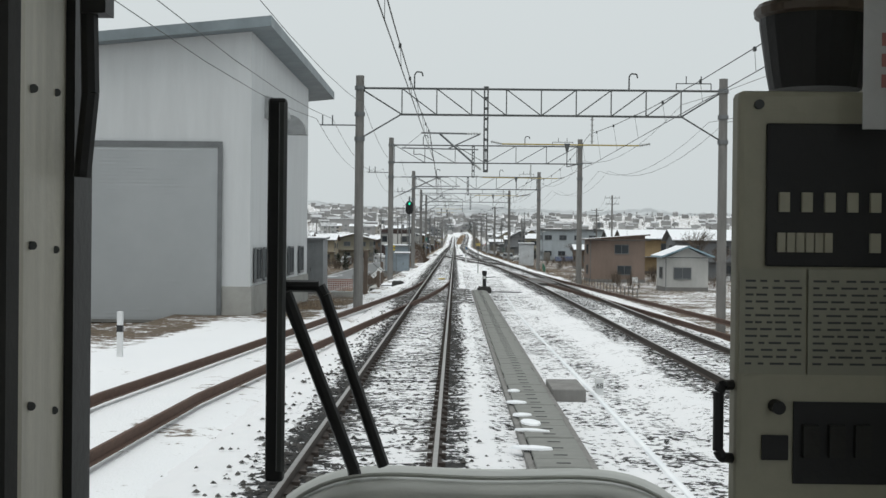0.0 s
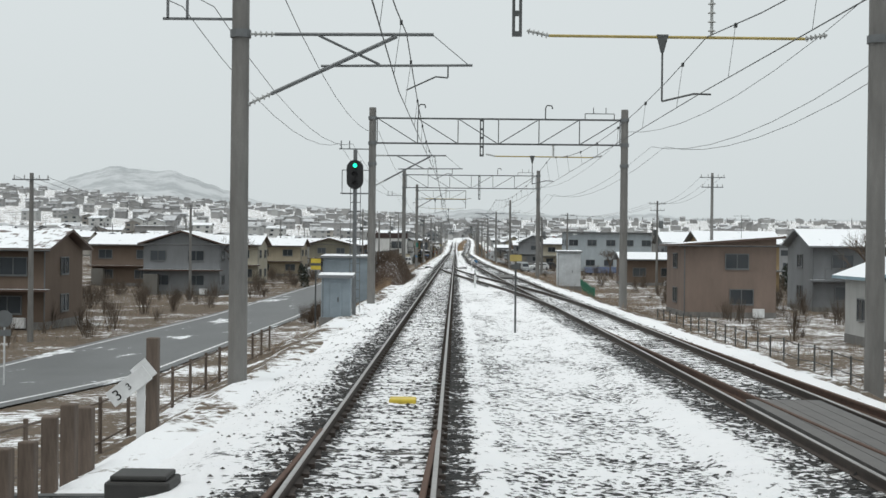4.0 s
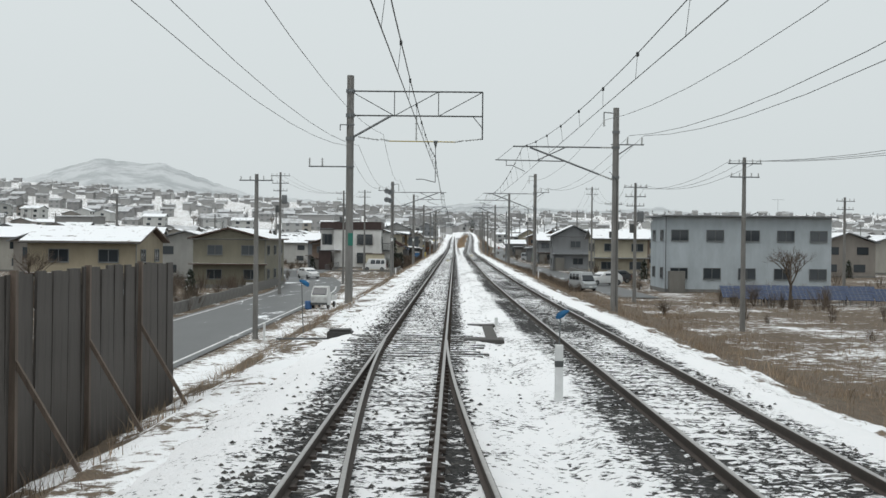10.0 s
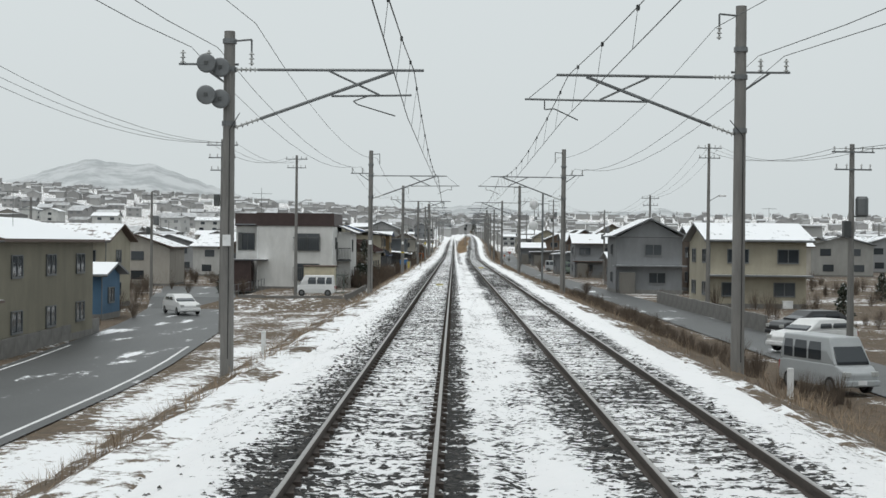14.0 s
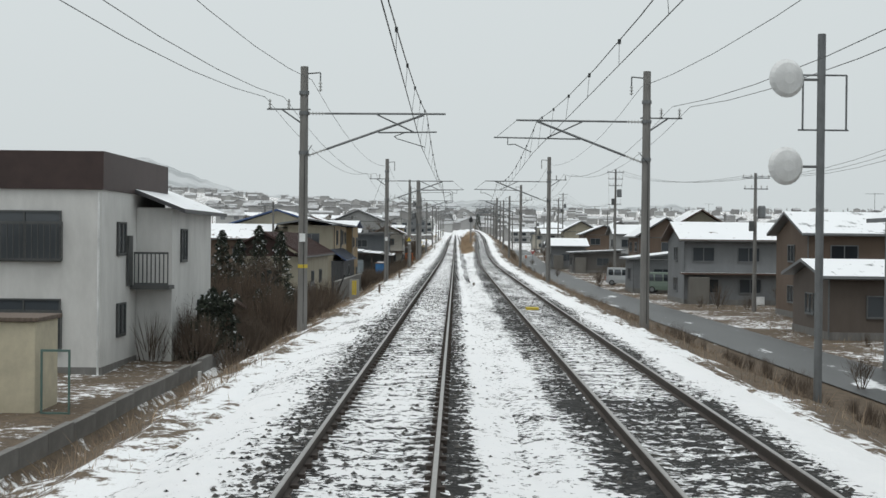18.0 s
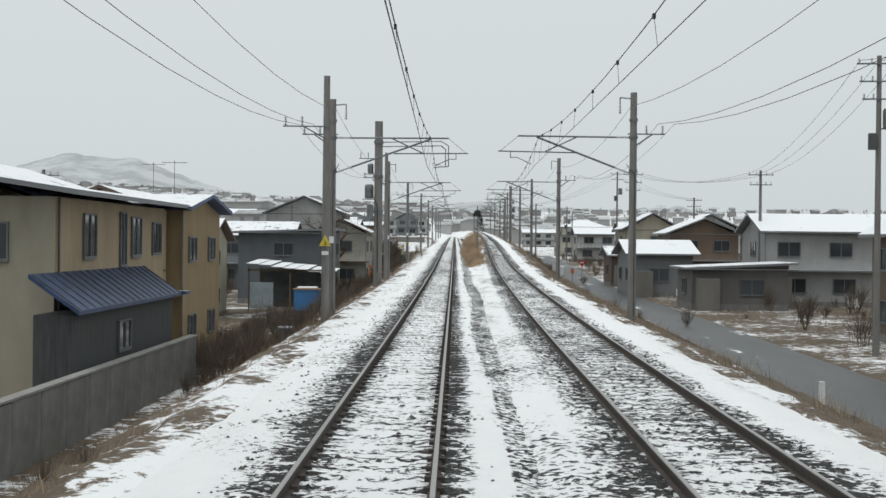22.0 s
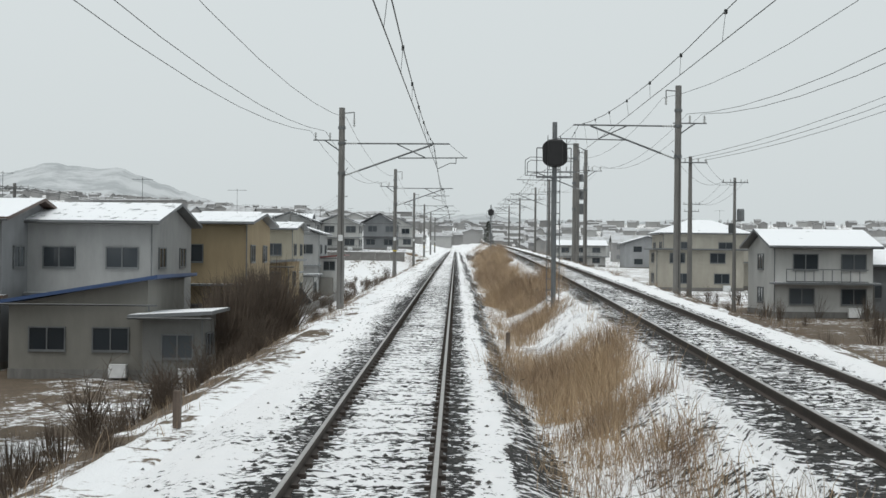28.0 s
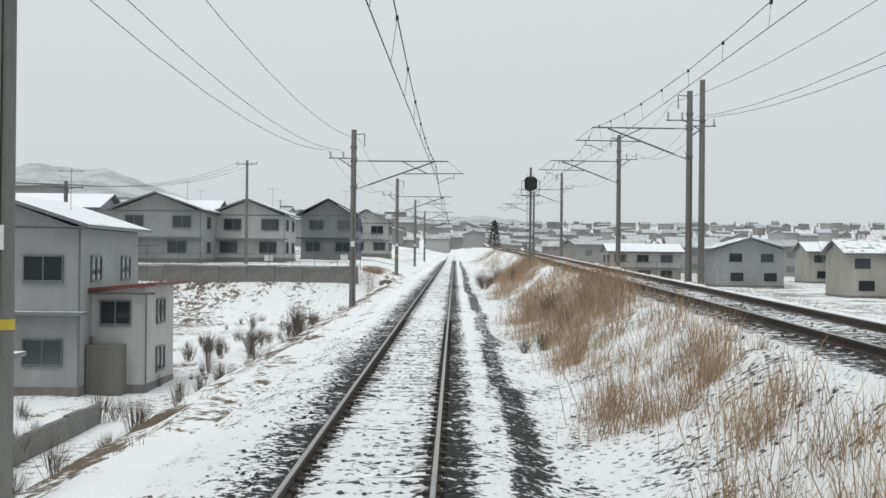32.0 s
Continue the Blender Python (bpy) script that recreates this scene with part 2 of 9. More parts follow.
def tube(bm, a, b, r, r2=None, n=6):
    """A tapered tube from a to b, with closed ends."""
    a, b = Vector(a), Vector(b)
    r2 = r if r2 is None else r2
    d = (b - a).normalized()
    s = d.orthogonal().normalized()
    t = d.cross(s)
    rings = []
    for p, q in ((a, r), (b, r2)):
        rings.append([bm.verts.new(p + (s * math.cos(i * math.tau / n) + t * math.sin(i * math.tau / n)) * q) for i in range(n)])
    for i in range(n):
        j = (i + 1) % n
        bm.faces.new((rings[0][i], rings[0][j], rings[1][j], rings[1][i]))
    bm.faces.new(rings[0][::-1])
    bm.faces.new(rings[1])
    return bm


def tubes(runs, r, n=6):
    bm = bmesh.new()
    for a, b in runs:
        tube(bm, a, b, r, None, n)
    return bm


def lathe(bm, rings, n=10, at=(0, 0, 0)):
    """Turned body from (radius, height) rings."""
    loops = [[bm.verts.new((at[0] + r * math.cos(i * math.tau / n), at[1] + r * math.sin(i * math.tau / n), at[2] + z)) for i in range(n)] for r, z in rings]
    for a, b in zip(loops, loops[1:]):
        for i in range(n):
            j = (i + 1) % n
            bm.faces.new((a[i], a[j], b[j], b[i]))
    bm.faces.new(loops[0][::-1])
    bm.faces.new(loops[-1])
    return bm


def lattice(xc, zc, hole, y0, y1):
    """A plate of cells cut by xc and zc, open where hole(i, j); one connected body between y0 and y1."""
    bm = bmesh.new()
    v = {}

    def at(i, j, k):
        if (i, j, k) not in v:
            v[i, j, k] = bm.verts.new((xc[i], (y0, y1)[k], zc[j]))
        return v[i, j, k]

    nx, nz = len(xc) - 1, len(zc) - 1
    full = lambda i, j: 0 <= i < nx and 0 <= j < nz and not hole(i, j)
    for i in range(nx):
        for j in range(nz):
            if not full(i, j):
                continue
            bm.faces.new((at(i, j, 0), at(i + 1, j, 0), at(i + 1, j + 1, 0), at(i, j + 1, 0)))
            bm.faces.new((at(i, j + 1, 1), at(i + 1, j + 1, 1), at(i + 1, j, 1), at(i, j, 1)))
            for di, dj, a, b in ((-1, 0, (i, j), (i, j + 1)), (1, 0, (i + 1, j + 1), (i + 1, j)), (0, -1, (i + 1, j), (i, j)), (0, 1, (i, j + 1), (i + 1, j + 1))):
                if not full(i + di, j + dj):
                    bm.faces.new((at(*a, 0), at(*b, 0), at(*b, 1), at(*a, 1)))
    return bm


def mesh_of(name, verts, faces, material):
    me = bpy.data.meshes.new(name)
    me.from_pydata(verts, [], faces)
    me.materials.append(material)
    me.update()
    return me


def sweep(name, points, profile, material, closed=True):
    """A profile (x, z) carried along points; it stays upright and runs mostly along y."""
    verts, faces, n = [], [], len(profile)
    for i, p in enumerate(points):
        a, b = points[max(0, i - 1)], points[min(len(points) - 1, i + 1)]
        dx, dy = b[0] - a[0], b[1] - a[1]
        s = math.hypot(dx, dy) or 1
        for u, w in profile:
            verts.append((p[0] + u * dy / s, p[1] - u * dx / s, p[2] + w))
    for i in range(len(points) - 1):
        for j in range(n if closed else n - 1):
            k = (j + 1) % n
            faces.append((i * n + j, i * n + k, (i + 1) * n + k, (i + 1) * n + j))
    if closed:
        faces.append(tuple(range(n)))
        faces.append(tuple(range((len(points) - 1) * n, len(points) * n))[::-1])
    return mesh_of(name, verts, faces, material)


def grid_mesh(name, xs, ys, height, material, cover=None):
    verts = [(x, y, height(x, y)) for y in ys for x in xs]
    n = len(xs)
    faces = [(j * n + i, j * n + i + 1, (j + 1) * n + i + 1, (j + 1) * n + i) for j in range(len(ys) - 1) for i in range(n - 1)]
    me = mesh_of(name, verts, faces, material)
    if cover:
        at = me.attributes.new("cover", "FLOAT", "POINT")
        at.data.foreach_set("value", [cover(v[0], v[1]) for v in verts])
    me.polygons.foreach_set("use_smooth", [True] * len(me.polygons))
    return me


def steps(a, b, d):
    n = max(1, int(math.ceil((b - a) / d)))
    return [a + (b - a) * i / n for i in range(n + 1)]


def fuzz(x, y, s=1.0):
    return noise.noise(Vector((x * s, y * s, 3.7)))


# ---- lie of the land ----
RIGHT_LINE = [(-40, 6.6), (40, 6.5), (80, 6.3), (163, 5.0), (250, 3.9), (400, 3.9), (470, 4.1), (540, 4.95), (600, 5.9), (640, 6.5), (680, 7.0), (720, 7.45), (770, 8.0), (1000, 9.0), (5000, 9.0)]
RIGHT_RISE = [(530, 0.0), (560, 0.1), (600, 0.54), (640, 0.9), (680, 1.12), (720, 1.3), (770, 1.6), (820, 1.9), (1000, 2.5)]
LEFT_DROP = [(-40, 0.55), (72, 0.6), (112, 2.6), (160, 3.1), (400, 3.2), (600, 3.4), (628, 3.9), (640, 4.1), (740, 4.1), (779, 3.8), (783, -0.6), (900, -1.0), (1500, -1)]
RIGHT_DROP = [(-40, 1.6), (60, 2.0), (150, 2.5), (400, 2.4), (520, 2.2), (620, 3.2), (760, 4.5), (1500, 6)]


def soft_ramp(y, knots, w=14.0):
    return (ramp(y - w, knots) + ramp(y, knots) + ramp(y + w, knots)) / 3


def cr(y):
    """Centre of the right-hand line."""
    return soft_ramp(y, RIGHT_LINE, 18)


def zr(y):
    return zt(y) + soft_ramp(y, RIGHT_RISE, 18)


LEFT_ROAD = [(86, -13.8), (315, -14.8), (348, -17.5), (375, -21.5), (400, -26.5), (420, -31)]
RIGHT_ROAD = [(290, 17.0), (380, 16.0), (470, 13.6), (560, 14.4), (640, 16.5), (700, 18)]


def on_road(x, y):
    return 86 < y < 420 and abs(x - soft_ramp(y, LEFT_ROAD, 6)) < 4.6 or 290 < y < 700 and abs(x - soft_ramp(y, RIGHT_ROAD, 6)) < 3.2


def land(x, y):
    """Height of the ground sheet."""
    base = zt(y)
    left, right = -3.5, cr(y) + 3.0
    yard = ramp(y, [(70, 9.0), (110, 0.0)])
    if x < left:
        drop = ramp(y, LEFT_DROP)
        reach = left - x
        z = base - 0.42 - (min(reach * 0.62, drop - 0.42) if drop > 0.42 else max(-reach * 0.22, drop - 0.42))
        far = max(0.0, -x - 45)
        z += far * 0.036 + max(0.0, far - 120) * 0.03
    elif x > right:
        drop = ramp(y, RIGHT_DROP)
        reach = x - right
        z = zr(y) - 0.42 - min(reach * 0.55, drop - 0.42)
        z += max(0.0, x - 60) * 0.006
    else:
        z = base - 0.42
        mid = (1.6, cr(y) - 1.9)
        if x > mid[0]:
            f = min(1.0, max(0.0, (x - mid[0]) / max(0.2, mid[1] - mid[0])))
            z = z * (1 - f) + (zr(y) - 0.42) * f
            if y > 545 and mid[1] > mid[0]:
                z -= 0.55 * math.sin(f * math.pi) * min(1, (y - 545) / 70)
    if y < 52 and -9 < x < -2.4:
        z = max(z, base - 0.225 - max(0.0, y - 48) * 0.02)
    if -19 < x < -8.3 and 370 < y < 412:
        z = max(z, base - 2.4)
    if abs(x) > 5 and not on_road(x, y):
        z += 0.12 * fuzz(x, y, 0.35) * min(1, (abs(x) - 5) / 4)
    if y > 850:
        side = min(1.0, max(0.0, (abs(x - 4) - 12) / 40))
        side = side * side * (3 - 2 * side)
        rise = (min(y, 2300) - 850) * 0.024 if x < 0 else max(0.0, min(y, 2300) - 1100) * 0.029
        z += rise * side + max(0.0, min(y, 2300) - 1200) * 0.026 * (1 - side)
    return z


def land_cover(x, y):
    c = 0.62
    left, right = -3.5, cr(y) + 3.0
    if x < left:
        c = 0.50 + 0.22 * max(0, 1 - (left - x) / 1.5)
        c += 0.10 * fuzz(x * 0.7, y * 0.35, 1.0)
        if 215 < y < 340 and left - x < 7:
            c += 0.07
        if y > 660:
            c += 0.12
        if y > 380 and left - x > 3:
            c += 0.0
        if 30 < y < 44 and x < -6.3:
            c = 0.53 - 0.04 * min(1.0, (y - 30) / 8)
        elif y < 40 and x > -9:
            c = 0.70
        elif y < 43:
            c = 0.63
        elif y < 75:
            c = 0.49
    if x > right:
        c = 0.62 - 0.24 * min(1.0, max(0.0, (x - right - 0.6) / 1.2)) + 0.10 * fuzz(x * 0.6, y * 0.3, 1.0)
        if x - right > 7:
            c = 0.49 + 0.08 * fuzz(x * 0.2, y * 0.2, 1.0)
    if 1.6 < x < right and y > 560:
        c = 0.64
    if x < -16 or x > 22:
        c = 0.465 + 0.02 * min(1.0, max(0.0, (abs(x) - 30) / 60)) + 0.08 * fuzz(x * 0.2, y * 0.2, 1.0)
    if y > 690 and (x > right + 4 or x < -16):
        c = 0.57
    if y < 200 and x > 14:
        c = max(c, 0.53 - 0.06 * max(0.0, (y - 120) / 80))
    return c


xs = [-2600, -1800, -1200, -800, -550, -380, -260, -180, -130, -95, -70, -52, -40, -32, -26, -21, -18] + steps(-16, -2.5, 0.75)
xs += steps(-1.5, 1.2, 1.3) + steps(1.6, 15, 0.67)[0:] + [17, 19, 22, 26, 31, 38, 48, 62, 85, 120, 170, 240, 340, 480, 700, 1000, 1500, 2600]
ys = [-300, -120, -60, -30] + steps(-12, 860, 4) + [880, 910, 950, 1000, 1080, 1180, 1300, 1500, 1800, 2200, 2800, 3600, 4700]
ground = new("ground", grid_mesh("ground", xs, ys, land, M_GROUND, land_cover))
tagged(ground, "snow-dusted winter ground with dry brown grass", "ground", kind="structure")


# ---- track beds ----
def bed_cover_main(x, y):
    ax = abs(x)
    if ax < 0.64:
        c = 0.578 + 0.03 * (1 - ax / 0.64)
    elif ax < 0.95:
        c = 0.43
    elif x < 0:
        c = ramp(ax, [(1.1, 0.50), (1.3, 0.545), (1.55, 0.645), (1.9, 0.71), (3.4, 0.70)])
    else:
        c = 0.53 if ax < 1.2 else 0.70
        if y > 500 and abs(x - 1.85 - 0.2 * fuzz(y, 3.0, 0.15)) < 0.22:
            c = 0.53
        if 150 < y < 480 and abs(x - 2.5 - 0.4 * fuzz(y, 2.0, 0.05)) < 0.35:
            c = 0.60
        if 430 < y < 600 and abs(x - 1.85 - 0.3 * fuzz(y, 7.0, 0.04)) < 0.3:
            c = 0.56
        if y < 115 and 1.5 < x < 4.2:
            c = 0.655
    c += 0.075 * fuzz(x * 1.5, y * 0.12, 0.5) + 0.05 * fuzz(x, y, 0.9)
    if x < -1.6:
        c += 0.11 * fuzz(x * 0.8, y * 0.5, 1.0) - 0.14 * max(0.0, min(1.0, (-x - 2.7) / 0.7)) * (0.45 + fuzz(x * 0.5, y * 0.33, 1.0))
    if y < 48 and x < -1.2:
        c += 0.12
    if x > 1.5:
        c += 0.05 * fuzz(x * 2.0, y * 0.3, 1.0) - 0.03
    return c + (0.05 if y > 655 and ax < 0.7 else 0)


def bed_height(x, y, centre, level):
    ax = abs(x - centre)
    z = -0.165 if ax < 1.9 else -0.165 - (ax - 1.9) * 0.28
    return level + z + 0.03 * fuzz(x * 3, y * 3, 1.0) + 0.015 * fuzz(x * 9, y * 7, 1.0)


def main_bed():
    left, right = steps(-3.4, 1.3, 0.2), 24
    ysb = steps(-30, 900, 0.45)
    n = len(left) + right
    verts, cov, tie = [], [], []
    for y in ysb:
        edge = max(1.7, min(cr(y) - 1.45, 6.5))
        for k in range(n):
            x = left[k] if k < len(left) else 1.3 + (edge - 1.3) * ((k - len(left) + 1) / right) ** 1.4
            z = bed_height(x, y, 0, zt(y))
            if x > 1.25:
                f = min(1.0, (x - 1.25) / 1.1)
                f = f * f * (3 - 2 * f)
                z = z * (1 - f) + (max(land(x, y), zt(y) - 1.6) + 0.17 + 0.04 * fuzz(x * 2, y * 2, 1.0)) * f
            if x < -2.3:
                z += 0.05 * fuzz(x * 1.5, y * 1.1, 1.0)
            if x < -3.1:
                z -= 0.08
            verts.append((x, y, z))
            cov.append(bed_cover_main(x, y))
            tie.append(1.0 if abs(x) < 1.15 else 0.0)
    faces = [(j * n + i, j * n + i + 1, (j + 1) * n + i + 1, (j + 1) * n + i) for j in range(len(ysb) - 1) for i in range(n - 1)]
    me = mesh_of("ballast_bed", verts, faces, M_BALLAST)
    at = me.attributes.new("cover", "FLOAT", "POINT")
    at.data.foreach_set("value", cov)
    me.attributes.new("tie", "FLOAT", "POINT").data.foreach_set("value", tie)
    me.polygons.foreach_set("use_smooth", [True] * len(me.polygons))
    return me


tagged(new("ballast_bed", main_bed()), "dark crushed stone ballast under patchy thin snow", "ballast", kind="structure")


def right_bed(name, y0, y1, d):
    us = steps(-2.3, 2.5, 0.24)
    ysr = steps(y0, y1, d)
    n = len(us)
    verts, cov, tie = [], [], []
    for y in ysr:
        for u in us:
            x = cr(y) + u
            sink = max(0.0, -1.6 - u) * 1.3 * min(1.0, max(0.0, (y - 520) / 60))
            verts.append((x, y, bed_height(x, y, cr(y), zr(y)) + 0.012 - sink))
            au = abs(u)
            tie.append(1.0 if au < 1.15 else 0.0)
            c = 0.575 if au < 0.72 else 0.43 if au < 1.05 else 0.53 if au < 1.5 else 0.67
            c += 0.12 * fuzz(u * 1.2, y * 0.22, 1.0)
            if u > 1.3:
                c += 0.06
            if 215 < y < 232 and au < 1.5 or 236 < y < 262 and au < 1.3 or 340 < y < 372 and au < 1.3:
                c -= 0.10
            cov.append(c + 0.05 * fuzz(x, y, 0.1))
    faces = [(j * n + i, j * n + i + 1, (j + 1) * n + i + 1, (j + 1) * n + i) for j in range(len(ysr) - 1) for i in range(n - 1)]
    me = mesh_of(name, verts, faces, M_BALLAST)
    at = me.attributes.new("cover", "FLOAT", "POINT")
    at.data.foreach_set("value", cov)
    me.attributes.new("tie", "FLOAT", "POINT").data.foreach_set("value", tie)
    me.polygons.foreach_set("use_smooth", [True] * len(me.polygons))
    return tagged(new(name, me), "dark ballast of the second line under patchy snow", "ballast", kind="structure")


right_bed("ballast_bed_right", -30, 900, 0.9)


def shoulder(name, x_of, way, y0, y1, label):
    """The rough, half-covered lip where a bed falls away to the slope."""
    us, ysh = steps(0.0, 2.9, 0.24), steps(y0, y1, 0.4)
    n = len(us)
    verts, cov = [], []
    for y in ysh:
        for k, u in enumerate(us):
            x = x_of(y) + way * u
            main = bed_height(x, y, 0, zt(y)) if way < 0 else bed_height(x, y, cr(y), zr(y))
            z = max(main, land(x, y)) + 0.03 + 0.055 * fuzz(x * 2.2, y * 2.0) + 0.04 * fuzz(x * 6, y * 5) + 0.09 * fuzz(x * 0.7, y * 0.5)
            z -= 0.4 * max(0.0, 1 - (y - y0) / 4) + 0.4 * max(0.0, 1 - (y1 - y) / 4)
            if k == 0 or k == n - 1:
                z -= 0.3
            elif k in (1, n - 2):
                z -= 0.1
            verts.append((x, y, z))
            cov.append(0.62 - (0.055 if way < 0 else 0.115) * u + (0.06 if y > 630 else 0.0) + 0.13 * fuzz(x * 0.9, y * 0.45) + 0.05 * fuzz(x * 3, y * 2))
    order = (lambda a, b, c, d: (a, b, c, d)) if way > 0 else (lambda a, b, c, d: (d, c, b, a))
    faces = [order(j * n + i, j * n + i + 1, (j + 1) * n + i + 1, (j + 1) * n + i) for j in range(len(ysh) - 1) for i in range(n - 1)]
    me = mesh_of(name, verts, faces, M_GROUND)
    at = me.attributes.new("cover", "FLOAT", "POINT")
    at.data.foreach_set("value", cov)
    me.polygons.foreach_set("use_smooth", [True] * len(me.polygons))
    return tagged(new(name, me), label, "embankment", kind="structure")


shoulder("embankment_left", lambda y: -2.35, -1, 64, 800, "uneven snowy lip of the embankment with dead grass")
shoulder("embankment_right", lambda y: cr(y) + 2.1, 1, 80, 800, "uneven snowy lip of the embankment beside the second line")

# ---- rails ----
RAIL = [(-0.062, -0.15), (0.062, -0.15), (0.062, -0.135), (0.012, -0.12), (0.012, -0.045), (0.033, -0.035), (0.033, -0.004),
        (-0.033, -0.004), (-0.033, -0.035), (-0.012, -0.045), (-0.012, -0.12), (-0.062, -0.135)]
HEAD = [(-0.028, -0.006), (0.028, -0.006), (0.024, 0.004), (-0.024, 0.004)]
GAUGE = 0.75


def rail(points, parent, label="", used=True):
    side, head = (M_RAIL, M_RAILTOP) if used else (M_RUST, M_RUST)
    r = part("rail", sweep("rail", points, RAIL, side), side, parent, label)
    part("rail_head", sweep("rail_head", points, HEAD, head), head, r, "polished running surface" if used else "rusty running surface")
    return r


def run(centre, level, side, y0, y1, d=4.0):
    return [(centre(y) + side * GAUGE, y, level(y)) for y in steps(y0, y1, d)]


main_track = thing("track_main", label="straight railway track with rusty rails and polished heads", category="railway track", kind="structure")
right_track = thing("track_right", label="second railway track with rusty rails beside the main line", category="railway track", kind="structure")
for side in (-1, 1):
    rail(run(lambda y: 0.0, zt, side, -30, 1000), main_track)
    rail(run(cr, zr, side, -30, 1000), right_track)


def loop_line(y):
    """Centre of the siding that joins from the left."""
    return -ramp(y, [(-40, 5.2), (20, 3.75), (49, 1.5), (58, 0.85), (66, 0.42), (74, 0.13), (82, 0.0)])


def third_line(y):
    """Centre of the siding beyond the second line."""
    return cr(y) + ramp(y, [(-40, 5.0), (40, 2.2), (62, 1.2), (80, 0.5), (98, 0.1), (106, 0.0)])


def cross_line(y):
    """Centre of the crossover between the two lines."""
    f = min(1, max(0, (y - 112) / 101.0))
    return cr(y) * (1 - f * f * (3 - 2 * f))


siding = thing("track_siding", label="snow-covered siding that joins from the left", category="railway track", kind="structure")
third = thing("track_third", label="third track that joins beside the second line", category="railway track", kind="structure")
crossover = thing("track_crossover", label="crossover rails between both lines, with dark points", category="railway track", kind="structure")
for side in (-1, 1):
    rail(run(loop_line, lambda y: zt(y) + 0.002, side, -30, 80, 2.0), siding, used=False)
    rail(run(third_line, lambda y: zr(y) + 0.002, side, -30, 104, 2.0), third, used=False)
    rail(run(cross_line, lambda y: zt(y) + 0.003, side, 116, 209, 2.0), crossover)

# ---- sleepers: the first 300 as pieces, the rest joined ----
SPACING = 0.62


def sleeper_mesh():
    bm = bmesh.new()
    w = 0.13
    pro = [(-1.1, -0.235), (-0.78, -0.158), (-0.6, -0.16), (-0.4, -0.185), (0.4, -0.185), (0.6, -0.16), (0.78, -0.158), (1.1, -0.235)]
    top, bot = [], []
    for x, z in pro:
        top.append([bm.verts.new((x, s * w * 0.85, z)) for s in (-1, 1)])
        bot.append([bm.verts.new((x, s * w, z - 0.14)) for s in (-1, 1)])
    for i in range(len(pro) - 1):
        bm.faces.new((top[i][0], top[i + 1][0], top[i + 1][1], top[i][1]))
        bm.faces.new((bot[i][0], bot[i + 1][0], top[i + 1][0], top[i][0]))
        bm.faces.new((top[i][1], top[i + 1][1], bot[i + 1][1], bot[i][1]))
    for i in (0, -1):
        bm.faces.new((bot[i][0], top[i][0], top[i][1], bot[i][1]))
    me = bpy.data.meshes.new("sleeper")
    bm.to_mesh(me)
    bm.free()
    me.materials.append(M_SLEEPER)
    return me


def joined(name, proto, places, material, parent=None, label="", kind="stuff"):
    """Many copies of a small mesh in one object; places are (x, y, z, turn, size)."""
    pv = np.array([v.co[:] for v in proto.vertices])
    pf = [tuple(p.vertices) for p in proto.polygons]
    verts, faces, k = [], [], 0
    for x, y, z, a, s in places:
        c, d = math.cos(a) * s, math.sin(a) * s
        q = np.empty_like(pv)
        q[:, 0], q[:, 1], q[:, 2] = x + pv[:, 0] * c - pv[:, 1] * d, y + pv[:, 0] * d + pv[:, 1] * c, z + pv[:, 2] * s
        verts.append(q)
        faces += [tuple(i + k for i in f) for f in pf]
        k += len(pv)
    me = mesh_of(name, np.concatenate(verts).tolist(), faces, material)
    ob = part(name, me, material, parent, label)
    ob["kind"] = kind
    return ob


SLEEPER = sleeper_mesh()
rng = random.Random(5)
rest = []
for i in range(1450):
    y = 6 + i * SPACING
    if i < 300:
        ob = new("sleeper", SLEEPER)
        ob.matrix_basis = pose(rng.uniform(-0.02, 0.02), y, zt(y) + 0.006 + rng.uniform(-0.015, 0.012), 0, 0, rng.uniform(-0.6, 0.6))
        ob.parent = main_track
    else:
        rest.append((rng.uniform(-0.02, 0.02), y, zt(y) + 0.006 + rng.uniform(-0.015, 0.012), rng.uniform(-0.01, 0.01), 1.0))
joined("sleepers", SLEEPER, rest, M_SLEEPER, main_track, "row of concrete sleepers in thin snow")
rest = [(cr(y), y, zr(y) + 0.02 + rng.uniform(-0.012, 0.012), rng.uniform(-0.01, 0.01), 1.0) for y in (6 + i * SPACING for i in range(1410))]
joined("sleepers", SLEEPER, rest, M_SLEEPER, right_track, "row of sleepers in thin snow")
rest = [(loop_line(y), y, zt(y) - 0.10, rng.uniform(-0.01, 0.01), 1.0) for y in steps(-20, 56, SPACING)]
joined("sleepers", SLEEPER, rest, M_SLEEPER, siding, "row of sleepers in thin snow")
rest = [(cross_line(y), y + 0.3, zt(y) - 0.055, rng.uniform(-0.01, 0.01), 1.0) for y in steps(118, 208, SPACING)]
joined("sleepers", SLEEPER, rest, M_SLEEPER, crossover, "row of timber sleepers in thin snow")

# rail clips
clip_bm = bmesh.new()
quad_box(clip_bm, 0.03, 0.11, -0.05, 0.05, -0.155, -0.10)
quad_box(clip_bm, -0.11, -0.03, -0.05, 0.05, -0.155, -0.10)
CLIP = bpy.data.meshes.new("clip")
clip_bm.to_mesh(CLIP)
clip_bm.free()
joined("rail_clips", CLIP, [(s * GAUGE, 6 + i * SPACING, zt(6 + i * SPACING), 0, 1) for i in range(1150) for s in (-1, 1)], M_RAIL, main_track, "rusty rail clips")

